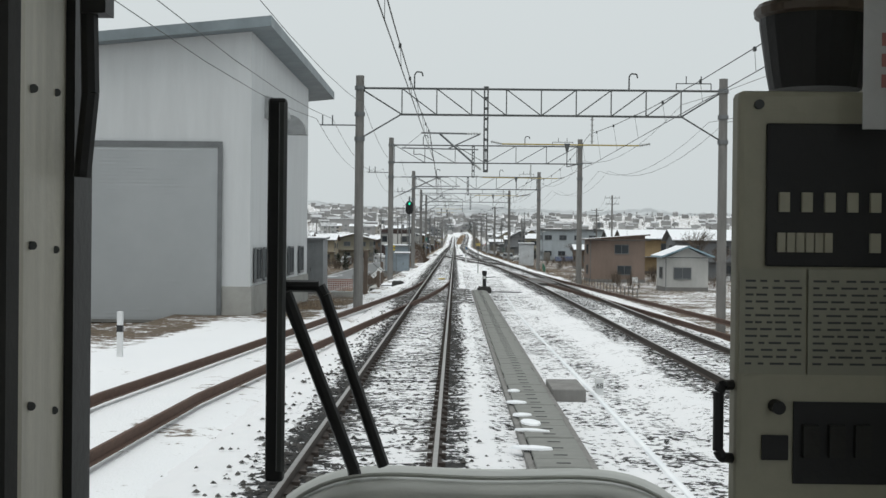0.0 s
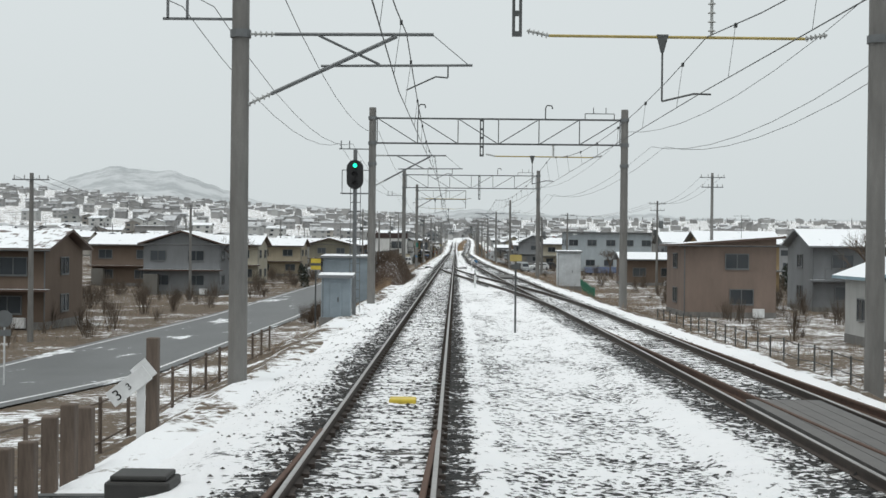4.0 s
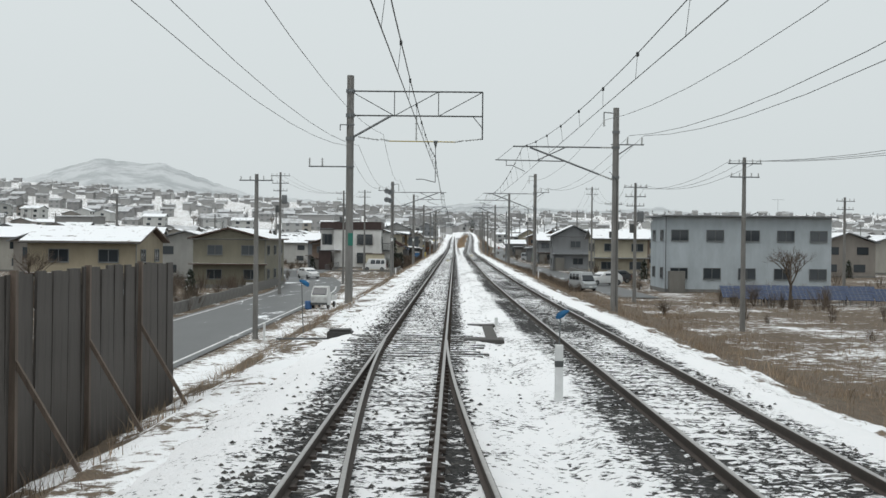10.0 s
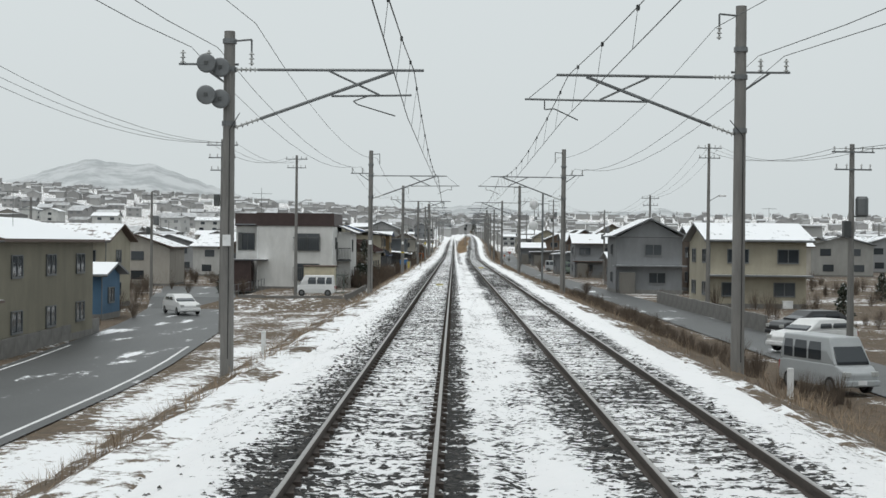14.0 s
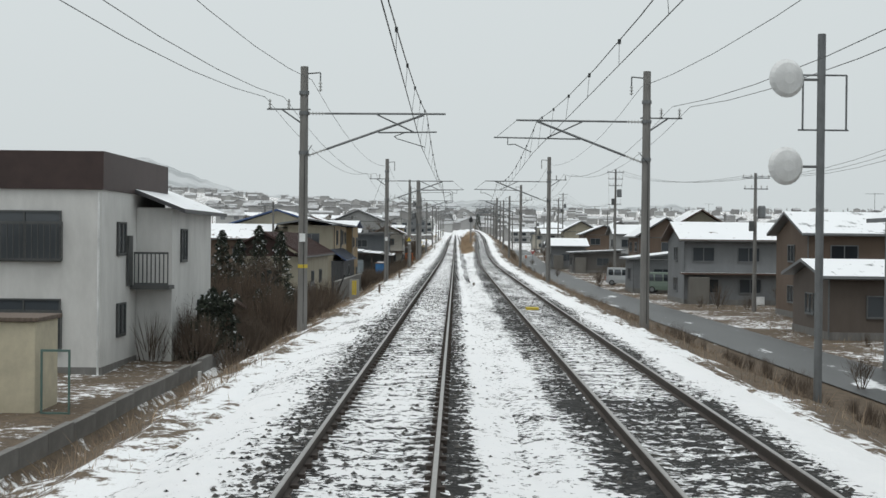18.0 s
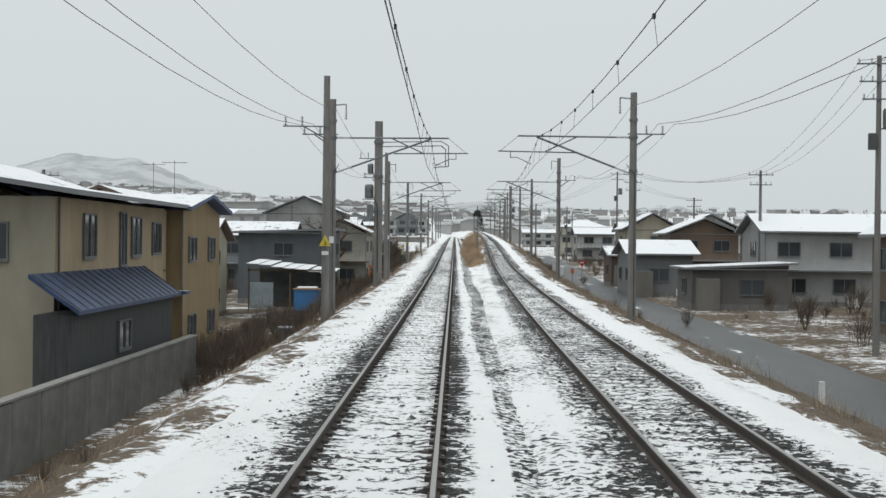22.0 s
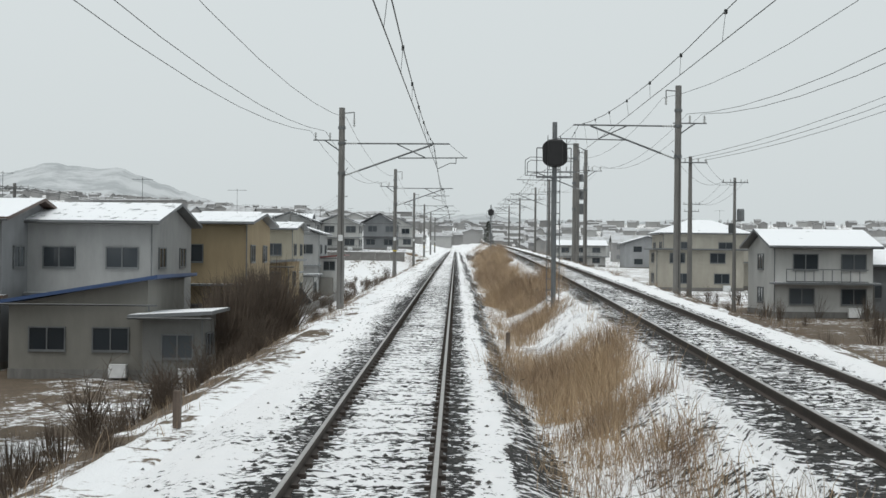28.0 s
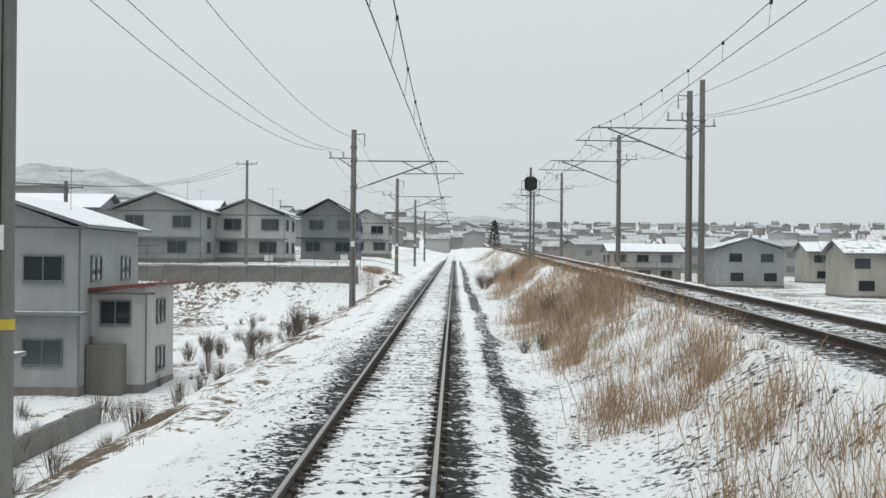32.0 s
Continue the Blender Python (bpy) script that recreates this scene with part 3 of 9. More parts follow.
# ---- loose stones ----
stone_bm = bmesh.new()
bmesh.ops.create_icosphere(stone_bm, subdivisions=1, radius=0.5)
STONE = bpy.data.meshes.new("stone")
for v in stone_bm.verts:
    v.co *= rng.uniform(0.75, 1.2)
stone_bm.to_mesh(STONE)
stone_bm.free()


def octa(name):
    bm = bmesh.new()
    p = [bm.verts.new(v) for v in ((0.5, 0.05, 0), (0.04, 0.45, 0.05), (-0.48, -0.03, 0.02), (-0.02, -0.5, 0), (0.06, 0, 0.38), (0, 0, -0.3))]
    for i in range(4):
        bm.faces.new((p[i], p[(i + 1) % 4], p[4]))
    me = bpy.data.meshes.new(name)
    bm.to_mesh(me)
    bm.free()
    return me


OCTA = octa("chip")


def make_stone():
    k = Nodes("ballast_stone", 0.9)
    k.colour(k.mix(k.island(), (0.018, 0.018, 0.018), (0.09, 0.085, 0.078)))
    return k.mat


M_STONE = make_stone()
chips = []
for i in range(5200):
    y = rng.uniform(4, 720)
    u = -1.5 - 1.9 * rng.random() ** 1.6 if i % 2 else rng.uniform(1.3, 3.0)
    if fuzz(u * 0.7, y * 0.3) > -0.1:
        chips.append((u, y, bed_height(u, y, 0, zt(y)) + (0.02 if u < 0 else 0.0), rng.uniform(0, 6.28), rng.uniform(0.03, 0.085)))
for i in range(15000):
    y = rng.uniform(4, 420) if i % 3 else rng.uniform(4, 720)
    u = rng.choice((rng.gauss(-1.2, 0.15), rng.uniform(-0.7, 0.7), rng.gauss(1.05, 0.12), rng.gauss(-0.95, 0.12), rng.gauss(-1.35, 0.2)))
    chips.append((u, y, bed_height(u, y, 0, zt(y)) + 0.01, rng.uniform(0, 6.28), rng.uniform(0.05, 0.11)))
for i in range(9000):
    y = rng.uniform(4, 720)
    u = rng.choice((rng.uniform(-0.7, 0.7), rng.gauss(-1.05, 0.15), rng.gauss(1.1, 0.15)))
    chips.append((cr(y) + u, y, bed_height(cr(y) + u, y, cr(y), zr(y)) + 0.02, rng.uniform(0, 6.28), rng.uniform(0.05, 0.11)))
tagged(joined("ballast_stones", OCTA, chips, M_STONE), "loose dark ballast stones poking out of the snow", "gravel", kind="stuff")

# ---- overhead line ----
ARM_Z = 6.7


def insulator(name, a, b, parent, material, r=0.055, sheds=5):
    """A rod with sheds from a to b."""
    bm = bmesh.new()
    a, b = Vector(a), Vector(b)
    tube(bm, a, b, r * 0.45, None, 6)
    for i in range(sheds):
        p = a.lerp(b, (i + 0.5) / sheds)
        d = (b - a).normalized() * 0.015
        tube(bm, p - d, p + d, r * 1.25, r * 0.8, 8)
    return part(name, bm, material, parent)


def cantilever(parent, px, side, reach, short=False):
    """Hinged arm on a pole at px towards side; reach: metres from the pole to its tip. short: the lower tube ends over the track."""
    s = side
    up = part("arm", tubes([((px + s * 0.7, 0, ARM_Z), (px + s * (reach + 0.45), 0, ARM_Z + 0.02))], 0.036), M_STEEL, parent)
    insulator("insulator", (px + s * 0.14, 0, ARM_Z), (px + s * 0.7, 0, ARM_Z), parent, M_CERAMIC)
    low = Vector((px + s * 0.14, 0, 5.25))
    tip = Vector((px + s * (reach - 0.3), 0, ARM_Z - 0.02))
    mid = low.lerp(tip, 0.16)
    insulator("insulator", low, mid, parent, M_CERAMIC)
    part("strut", tubes([(mid, tip)], 0.042), M_STEEL, parent)
    reg_z = 6.1
    end = reach + (0.15 if short else 1.25)
    part("registration_tube", tubes([((px + s * (reach - 1.85), 0, reg_z - 0.04), (px + s * end, 0, reg_z)), ((px + s * (reach - 1.9), 0, ARM_Z - 0.02), (px + s * (reach - 0.65), 0, reg_z))], 0.027), M_STEEL, parent)
    if not short:
        part("stay", tubes([((px + s * (reach + 0.45), 0, ARM_Z), (px + s * (reach + 1.15), 0, reg_z + 0.02))], 0.012, 4), M_STEEL, parent)
        k = [(px + s * (reach + 0.75), 0, reg_z), (px + s * (reach + 0.75), 0, reg_z - 0.26), (px + s * (reach + 0.5), 0, reg_z - 0.24), (px + s * (reach - 0.1), 0, 5.58)]
    else:
        k = [(px + s * (reach - 0.85), 0, reg_z), (px + s * (reach - 1.3), 0, reg_z - 0.16), (px + s * (reach - 1.2), 0, reg_z - 0.24), (px + s * (reach - 0.25), 0, 5.58)]
    part("steady_arm", tubes(list(zip(k, k[1:])), 0.016), M_DARKSTEEL, parent)
    return up


def line_pole(name, px, side, reach, height, drop, label, short=False):
    """A concrete catenary pole with a cantilever towards the track and a crossarm on the other side."""
    t = thing(name, label=label, category="catenary pole", group="catenary poles")
    bm = bmesh.new()
    tube(bm, (px, 0, -drop), (px, 0, height), 0.18, 0.135, 12)
    part("pole", bm, M_CONCRETE, t, smooth=False)
    for z in (ARM_Z, 5.35, 7.4):
        part("clamp", tubes([((px, 0, z - 0.06), (px, 0, z + 0.06))], 0.175, 12), M_STEEL, t)
    cantilever(t, px, side, reach, short)
    if side > 0:
        part("plate", box(px - 0.1, px + 0.1, -0.2, -0.165, 2.3, 2.58, 0.005), M_WHITE, t, "small white plate")
    part("cable", tubes([((px + 0.05, -0.17, -0.5), (px + 0.05, -0.16, 5.2)), ((px + 0.05, -0.16, 5.2), (px + 0.3 * side, -0.2, 5.6))], 0.012, 5), M_BLACK, t, "thin black cable")
    o = -side
    part("crossarm", tubes([((px - o * 0.2, 0.18, 6.85), (px + o * 1.3, 0.18, 6.85)), ((px, 0.18, 6.3), (px + o * 0.8, 0.18, 6.85))], 0.035, 4), M_STEEL, t)
    for d in (0.55, 1.2):
        insulator("pin_insulator", (px + o * d, 0.18, 6.85), (px + o * d, 0.18, 7.2), t, M_CERAMIC, 0.06, 3)
    part("top_bracket", tubes([((px, 0, height - 0.25), (px + side * 0.55, 0, height - 0.2)), ((px + side * 0.55, 0, height - 0.2), (px + side * 0.55, 0, height - 0.55))], 0.025), M_STEEL, t)
    insulator("insulator", (px + side * 0.55, 0, height - 0.85), (px + side * 0.55, 0, height - 0.5), t, M_CERAMIC, 0.06, 3)
    return t


LEFT_POLES = [(294.4, -4.7), (345, -4.4), (395, -4.3), (446, -4.15), (495.7, -4.2), (542.0, -4.25), (587.3, -4.4), (639.5, -4.25), (690, -4.2), (742, -4.3), (790, -4.2), (842, -4.2), (895, -4.2)]
LEFT_LABEL = "weathered concrete catenary pole with a hinged arm over the track"
patterns = {}
for i, (y, x) in enumerate(LEFT_POLES):
    m = Matrix.Translation((x, y, zt(y)))
    short = i in (0, 2, 6, 8, 10, 12)
    if i == 0:
        twin = line_pole("catenary_pole", 0.0, 1, 4.4, 7.65, 3.0, LEFT_LABEL, short)
        twin.matrix_basis = m
    elif short in patterns:
        twin = copy_thing(patterns[short], m)
    else:
        twin = patterns[short] = line_pole("catenary_pole", 0.0, 1, 4.4, 8.3, 3.0, LEFT_LABEL, short)
        twin.matrix_basis = m
    if i == 2:
        part("band", tubes([((0, 0, 1.4), (0, 0, 1.52))], 0.172, 12), M_YELLOW, twin, "worn yellow band")
RIGHT_POLES = [(236.5, 4.1), (295, 4.25), (345, 4.0), (397, 3.8), (445, 3.65), (494, 3.7), (539.5, 3.75), (592, 4.0), (639, 4.3), (684, 4.1), (737.5, 4.45), (764, 4.15), (815, 4.15), (868, 4.15)]
rproto = line_pole("catenary_pole", 0.0, -1, 4.2, 8.5, 2.8, "grey concrete catenary pole of the second line")
for i, (y, off) in enumerate(RIGHT_POLES):
    m = Matrix.Translation((cr(y) + off, y, zr(y)))
    if i == 0:
        rproto.matrix_basis = m
    else:
        copy_thing(rproto, m)


def bar(t, c, s, xa, xb, zb, zw):
    """An insulated bar that carries the wires under a gantry's beam."""
    part("wire_bar", tubes([((xa, 0, zw), (xb, 0, zw - 0.02))], 0.03), M_YELLOWBAR, t, "yellowed insulated bar")
    insulator("insulator", (xa, 0, zw), (xa - 0.45, 0, zw + 0.1), t, M_CERAMIC)
    insulator("insulator", (xb, 0, zw - 0.02), (xb + 0.45, 0, zw + 0.06), t, M_CERAMIC)
    insulator("insulator", (c, 0, zw + 0.04), (c, 0, zb - 0.02), t, M_CERAMIC, 0.07, 5)
    low = zw - 0.32
    bm = bmesh.new()
    v = [bm.verts.new(p) for p in ((c + s * 1.0 - 0.12, -0.04, zw + 0.04), (c + s * 1.0 + 0.12, -0.04, zw + 0.04), (c + s * 1.0 + 0.03, -0.04, low), (c + s * 1.0 - 0.03, -0.04, low),
                                   (c + s * 1.0 - 0.12, 0.04, zw + 0.04), (c + s * 1.0 + 0.12, 0.04, zw + 0.04), (c + s * 1.0 + 0.03, 0.04, low), (c + s * 1.0 - 0.03, 0.04, low))]
    for f in ((0, 1, 2, 3), (7, 6, 5, 4), (0, 4, 5, 1), (1, 5, 6, 2), (2, 6, 7, 3), (3, 7, 4, 0)):
        bm.faces.new([v[i] for i in f])
    part("bracket", bm, M_DARKSTEEL, t)
    k = [(c + s * 1.0, 0, low + 0.02), (c + s * 1.0, 0, 5.4), (c + s * 0.8, 0, 5.45), (c + s * 0.35, 0, 5.56), (c, 0, 5.55)]
    part("steady_arm", tubes(list(zip(k, k[1:])), 0.02), M_DARKSTEEL, t)


def gantry(y, x0, x1, top, mode, label, knee=False):
    """A portal of two poles with a trussed beam across the tracks."""
    t = thing("overhead_gantry", (0, y, 0), 0, label, "overhead gantry", "gantries over the tracks")
    for x in (x0, x1):
        bm = bmesh.new()
        tube(bm, (x, 0, -1.8), (x, 0, top + 0.5), 0.2, 0.17, 12)
        part("post", bm, M_CONCRETE, t)
    zb = top - (1.05 if knee else 1.2)
    inset, n = (1.6, 8) if knee else (0.12, 6)
    part("top_chord", tubes([((x0, 0, top), (x1, 0, top))], 0.055, 4), M_DARKSTEEL, t)
    part("bottom_chord", tubes([((x0 + inset, 0, zb), (x1 - inset, 0, zb))], 0.055, 4), M_DARKSTEEL, t)
    pts = steps(x0 + inset + 0.1, x1 - inset - 0.1, (x1 - x0 - 2 * inset - 0.2) / n)
    for i, x in enumerate(pts):
        part("truss_post", tubes([((x, 0, zb), (x, 0, top))], 0.032, 4), M_DARKSTEEL, t)
        if i < len(pts) - 1:
            a, b = ((x, top), (pts[i + 1], zb)) if i < n / 2 else ((x, zb), (pts[i + 1], top))
            part("truss_diagonal", tubes([((a[0], 0, a[1]), (b[0], 0, b[1]))], 0.03, 4), M_DARKSTEEL, t)
    for x, s in ((x0, 1), (x1, -1)):
        if knee:
            part("knee_brace", tubes([((x, 0, zb - 1.0), (x + s * 1.7, 0, zb + 0.02)), ((x, 0, top), (x + s * 1.7, 0, zb))], 0.04, 4), M_DARKSTEEL, t)
        part("clamp", tubes([((x, 0, top - 0.08), (x, 0, top + 0.08))], 0.215, 12), M_STEEL, t)
        part("clamp", tubes([((x, 0, zb - 0.08), (x, 0, zb + 0.08))], 0.215, 12), M_STEEL, t)
        part("clamp", tubes([((x, 0, zb - 1.08), (x, 0, zb - 0.92))], 0.215, 12), M_STEEL, t)
    # ladder-like drop frame between the two lines
    mid = 2.15 if mode != "b" else 3.1
    low = 5.15 if mode == "m" else 6.7
    rungs = int((top + 0.05 - low) / 0.42)
    part("drop_frame", lattice([mid - 0.1, mid - 0.04, mid + 0.04, mid + 0.1], [low, low + 0.1] + [v for i in range(rungs) for v in (low + 0.42 + 0.42 * i, low + 0.52 + 0.42 * i)], lambda a, b: a == 1 and b % 2 == 1, -0.05, 0.05), M_DARKSTEEL, t)
    c = cr(y)
    if mode in "mp":
        bar(t, c, -1, mid + 0.65, c + 1.9, zb, 6.3 if knee else 6.72)
    if mode == "m":
        cantilever(t, mid - 0.05, -1, 2.1)
    if mode == "p":
        cantilever(t, x0, 1, -x0)
    if mode == "b":
        bar(t, 0.0, -1, -1.9, 1.9, zb, 6.75)
    for x in (x0 + 2.2, x1 - 3.8):
        k = [(x, 0, top), (x, 0, top + 0.55), (x + 0.08, 0, top + 0.68), (x + 0.3, 0, top + 0.66), (x + 0.34, 0, top + 0.5)]
        part("hook", tubes(list(zip(k, k[1:])), 0.03), M_DARKSTEEL, t)
    part("rack", tubes([((x1 - 1.9, 0, top + 0.02), (x1 - 1.9, 0, top + 0.3)), ((x1 - 1.9, 0, top + 0.3), (x1 - 0.5, 0, top + 0.3)), ((x1 - 0.5, 0, top + 0.3), (x1 - 0.5, 0, top)),
                        ((x1 - 1.5, 0, top + 0.3), (x1 - 1.5, 0, top + 0.6)), ((x1 - 0.9, 0, top + 0.3), (x1 - 0.9, 0, top + 0.6))], 0.025, 4), M_DARKSTEEL, t)
    part("side_crossarm", tubes([((x0 - 1.6, 0, 7.0), (x0 + 0.1, 0, 7.0)), ((x0 - 1.1, 0, 7.0), (x0 - 1.1, 0, 7.4)), ((x0 - 1.5, 0, 7.0), (x0 - 1.5, 0, 7.4))], 0.035, 4), M_STEEL, t)
    return t


GANTRIES = [(52.5, -2.95, 11.7, 8.5, "m"), (89.6, -3.5, 9.5, 8.9, "p"), (125.5, -3.1, 9.0, 8.5, "p"), (184.2, -3.9, 8.6, 8.95, "b")]
for y, x0, x1, top, mode in GANTRIES:
    gantry(y, x0, x1, top, mode, "grey trussed gantry carrying the overhead wires over the tracks", mode == "m")


def half_gantry(y, x0, x1):
    """A tall pole with a trussed arm that ends over the track."""
    t = thing("overhead_bracket", (0, y, 0), 0, "tall pole with a trussed bracket over the main line", "overhead gantry", "gantries over the tracks")
    bm = bmesh.new()
    tube(bm, (x0, 0, -3.0), (x0, 0, 10.85), 0.21, 0.185, 12)
    part("post", bm, M_CONCRETE, t)
    z1, z0 = 10.05, 8.8
    k = [((x0, 0, z1), (x1, 0, z1)), ((x1, 0, z1), (x1, 0, 7.6)), ((x0, 0, z0), (x1, 0, z0))]
    part("frame", tubes(k, 0.05, 4), M_DARKSTEEL, t)
    part("knee_brace", tubes([((x0, 0, 7.6), (x0 + 2.1, 0, z0))], 0.06, 6), M_STEEL, t)
    part("end_brace", tubes([((x1 - 0.5, 0, z0), (x1, 0, z0 - 0.6))], 0.03, 4), M_DARKSTEEL, t)
    w = (x1 - x0) / 3
    for q in range(3):
        part("truss_bar", tubes([((x0 + w * (q + 1), 0, z0), (x0 + w * (q + 1), 0, z1))], 0.032, 4), M_DARKSTEEL, t)
        part("truss_bar", tubes([((x0 + w * q, 0, z1 if q < 1 else z0), (x0 + w * (q + 1), 0, z0 if q < 1 else z1))], 0.03, 4), M_DARKSTEEL, t)
    for z in (7.6, z0, z1):
        part("clamp", tubes([((x0, 0, z - 0.09), (x0, 0, z + 0.09))], 0.235, 12), M_STEEL, t)
    bar(t, x0 + 3.4, 1, x0 + 2.0, x0 + 5.4, z0, 7.5)
    insulator("insulator", (x0 + 0.4, 0, 7.7), (x0 + 1.5, 0, 7.55), t, M_CERAMIC)
    insulator("insulator", (x1 - 0.9, 0, 7.55), (x1, 0, 7.65), t, M_CERAMIC)
    part("top_bracket", tubes([((x0 - 0.5, -0.2, 8.3), (x0 + 0.25, -0.2, 8.3)), ((x0 - 0.5, -0.2, 8.3), (x0 - 0.5, -0.2, 8.0))], 0.035, 4), M_STEEL, t)
    part("side_crossarm", tubes([((x0 - 2.1, -0.2, 6.15), (x0 + 0.25, -0.2, 6.15))], 0.045, 4), M_STEEL, t)
    for u in (-2.05, -1.4):
        insulator("pin_insulator", (x0 + u, -0.2, 6.17), (x0 + u, -0.2, 6.6), t, M_CERAMIC, 0.07, 3)
    part("flag", box(x0 - 0.05, x0 + 0.22, -0.24, -0.21, 2.1, 2.75, 0.02), worn("green_ribbon", (0.02, 0.16, 0.12), 0.6), t, "dark green ribbon tied round the post")
    return t


half_gantry(244.4, -4.5, 2.3)

# ---- wires ----
SUPPORTS = [-10] + [g[0] for g in GANTRIES] + [244.4] + [p[0] for p in LEFT_POLES]
SUPPORTS_R = [-10] + [g[0] for g in GANTRIES] + [p[0] for p in RIGHT_POLES]


def wire_points(stops, level, x_of, z_of, sag, n=8):
    pts = []
    for (a, b) in zip(stops, stops[1:]):
        for i in range(n):
            f = i / n
            y = a + (b - a) * f
            pts.append((x_of(a) * (1 - f) + x_of(b) * f, y, level(a) * (1 - f) + level(b) * f + z_of - sag * 4 * f * (1 - f)))
    b = stops[-1]
    pts.append((x_of(b), b, level(b) + z_of))
    return pts


def wire(name, pts, r, parent=None, label=""):
    n = 4
    prof = [(r * math.cos(i * math.tau / n), r * math.sin(i * math.tau / n)) for i in range(n)]
    return part(name, sweep(name, pts, prof, M_WIRE), M_WIRE, parent, label)


def stagger(stops, c):
    return lambda y: c(y) + (0.08 if stops.index(y) % 2 else -0.25)


def catenary(stops, c, level, label):
    t = thing("catenary_line", label=label, category="overhead wire", group="overhead lines")
    x_of = stagger(stops, c)
    wire("contact_wire", wire_points(stops, level, x_of, 5.55, 0.0), 0.011, t)
    wire("messenger_wire", wire_points(stops, level, lambda y: c(y) - 0.1, 6.72, 0.75), 0.012, t)
    runs, knobs = [], bmesh.new()
    for a, b in zip(stops, stops[1:]):
        k = max(2, round((b - a) / 5.0))
        for i in range(k):
            f = (i + 0.5) / k
            y = a + (b - a) * f
            xa = x_of(a) * (1 - f) + x_of(b) * f
            xb = c(a) * (1 - f) + c(b) * f - 0.1
            z = level(a) * (1 - f) + level(b) * f
            zm = z + 6.72 - 0.75 * 4 * f * (1 - f)
            runs.append(((xa, y, z + 5.55), (xb, y, zm)))
            quad_box(knobs, xb - 0.025, xb + 0.025, y - 0.05, y + 0.05, zm - 0.05, zm + 0.03)
    part("dropper_set", tubes(runs, 0.006, 3), M_WIRE, t, "thin vertical droppers")["kind"] = "stuff"
    part("dropper_clips", knobs, M_WIRE, t, "small dark clips")["kind"] = "stuff"
    return t


catenary(SUPPORTS, lambda y: 0.0, zt, "contact and messenger wires above the main line")
catenary(SUPPORTS_R, cr, zr, "contact and messenger wires above the second line")


def feeder(stops, x_of, level, z, sag, r=0.01, label="thin overhead feeder wire"):
    return tagged(wire("feeder_wire", wire_points(stops, level, x_of, z, sag), r), label, "overhead wire", "feeder wires")


FL = [-10, 52.5, 89.6, 125.5, 184.2, 244.4] + [p[0] for p in LEFT_POLES]
for dx, z, sag in ((-0.55, 7.25, 0.9), (-1.2, 7.25, 0.95), (0.4, 7.85, 0.95)):
    feeder(FL, lambda y: -4.45 + dx if y > 250 else -3.2 + dx - (0.3 if dx < 0 else 0), zt, z + 0.0, sag)
for dx, z, sag in ((0.55, 7.25, 1.0), (1.2, 7.25, 1.05), (-0.55, 7.95, 0.9)):
    feeder(SUPPORTS_R, lambda y: cr(y) + 4.15 + dx, zr, z, sag)

# ---- houses ----
def window(w, h, parent, x, y, z, face, frame_mat=None, split=2):
    """A framed window on a wall: face 'f' looks back along the line, 'r' and 'l' to either side."""
    fm = frame_mat or M_STEEL
    wn_ = part("window", _frame(w, h, split), fm, parent)
    turn = {"f": 0, "r": 90, "l": -90}[face]
    wn_.matrix_basis = pose(x, y, z, 0, 0, turn)
    bm = bmesh.new()
    quad_box(bm, -w / 2 + 0.03, w / 2 - 0.03, -0.015, 0.01, 0.03, h - 0.03)
    part("pane", bm, M_GLASS, wn_)
    return wn_


def _frame(w, h, split):
    e = 0.06
    xc = [-w / 2]
    for i in range(split):
        xc += [-w / 2 + e + (w - e) * i / split, -w / 2 + (w - e) * (i + 1) / split]
    xc.append(w / 2)
    return lattice(xc, [-0.05, e, h - e, h], lambda i, j: j == 1 and i % 2 == 1, -0.06, 0.02)


def gable_roof(w, d, rise, over, thick, axis, ridge=0.0):
    """A sheet roof with ribs; axis 'x': the ridge runs along x. rise 0 gives a flat slab; axis 'm' a single slope up to +x, 'h' a hipped roof."""
    bm = bmesh.new()
    X, Y = w / 2 + over, d / 2 + over
    hip, axis = axis == "h", "x" if axis == "h" else axis
    if axis == "m":
        sec = [(-X, 0.0), (X, rise)]
    else:
        sec = [(-(Y if axis == "x" else X), 0.0), (0, rise), ((Y if axis == "x" else X), 0.0)]
    L = X if axis == "x" else Y
    rows = []
    for u, z in sec:
        rows.append([[(bm.verts.new((s * L, u, z + h) if axis == "x" else (u, s * L, z + h))) for s in (-1, 1)] for h in (0, thick)])
    for a, b in zip(rows, rows[1:]):
        bm.faces.new((a[1][0], a[1][1], b[1][1], b[1][0]))
        bm.faces.new((a[0][0], b[0][0], b[0][1], a[0][1]))
        for s in (0, 1):
            bm.faces.new((a[0][s], a[1][s], b[1][s], b[0][s]))
    if hip:
        for level in rows[1]:
            for v in level:
                v.co.x *= 0.25
        for s in (0, 1):
            bm.faces.new((rows[0][0][s], rows[1][0][s], rows[2][0][s]))
            bm.faces.new((rows[0][1][s], rows[1][1][s], rows[2][1][s]))
    for e in (rows[0], rows[-1]):
        bm.faces.new((e[0][0], e[0][1], e[1][1], e[1][0]))
    bmesh.ops.recalc_face_normals(bm, faces=bm.faces)
    return bm


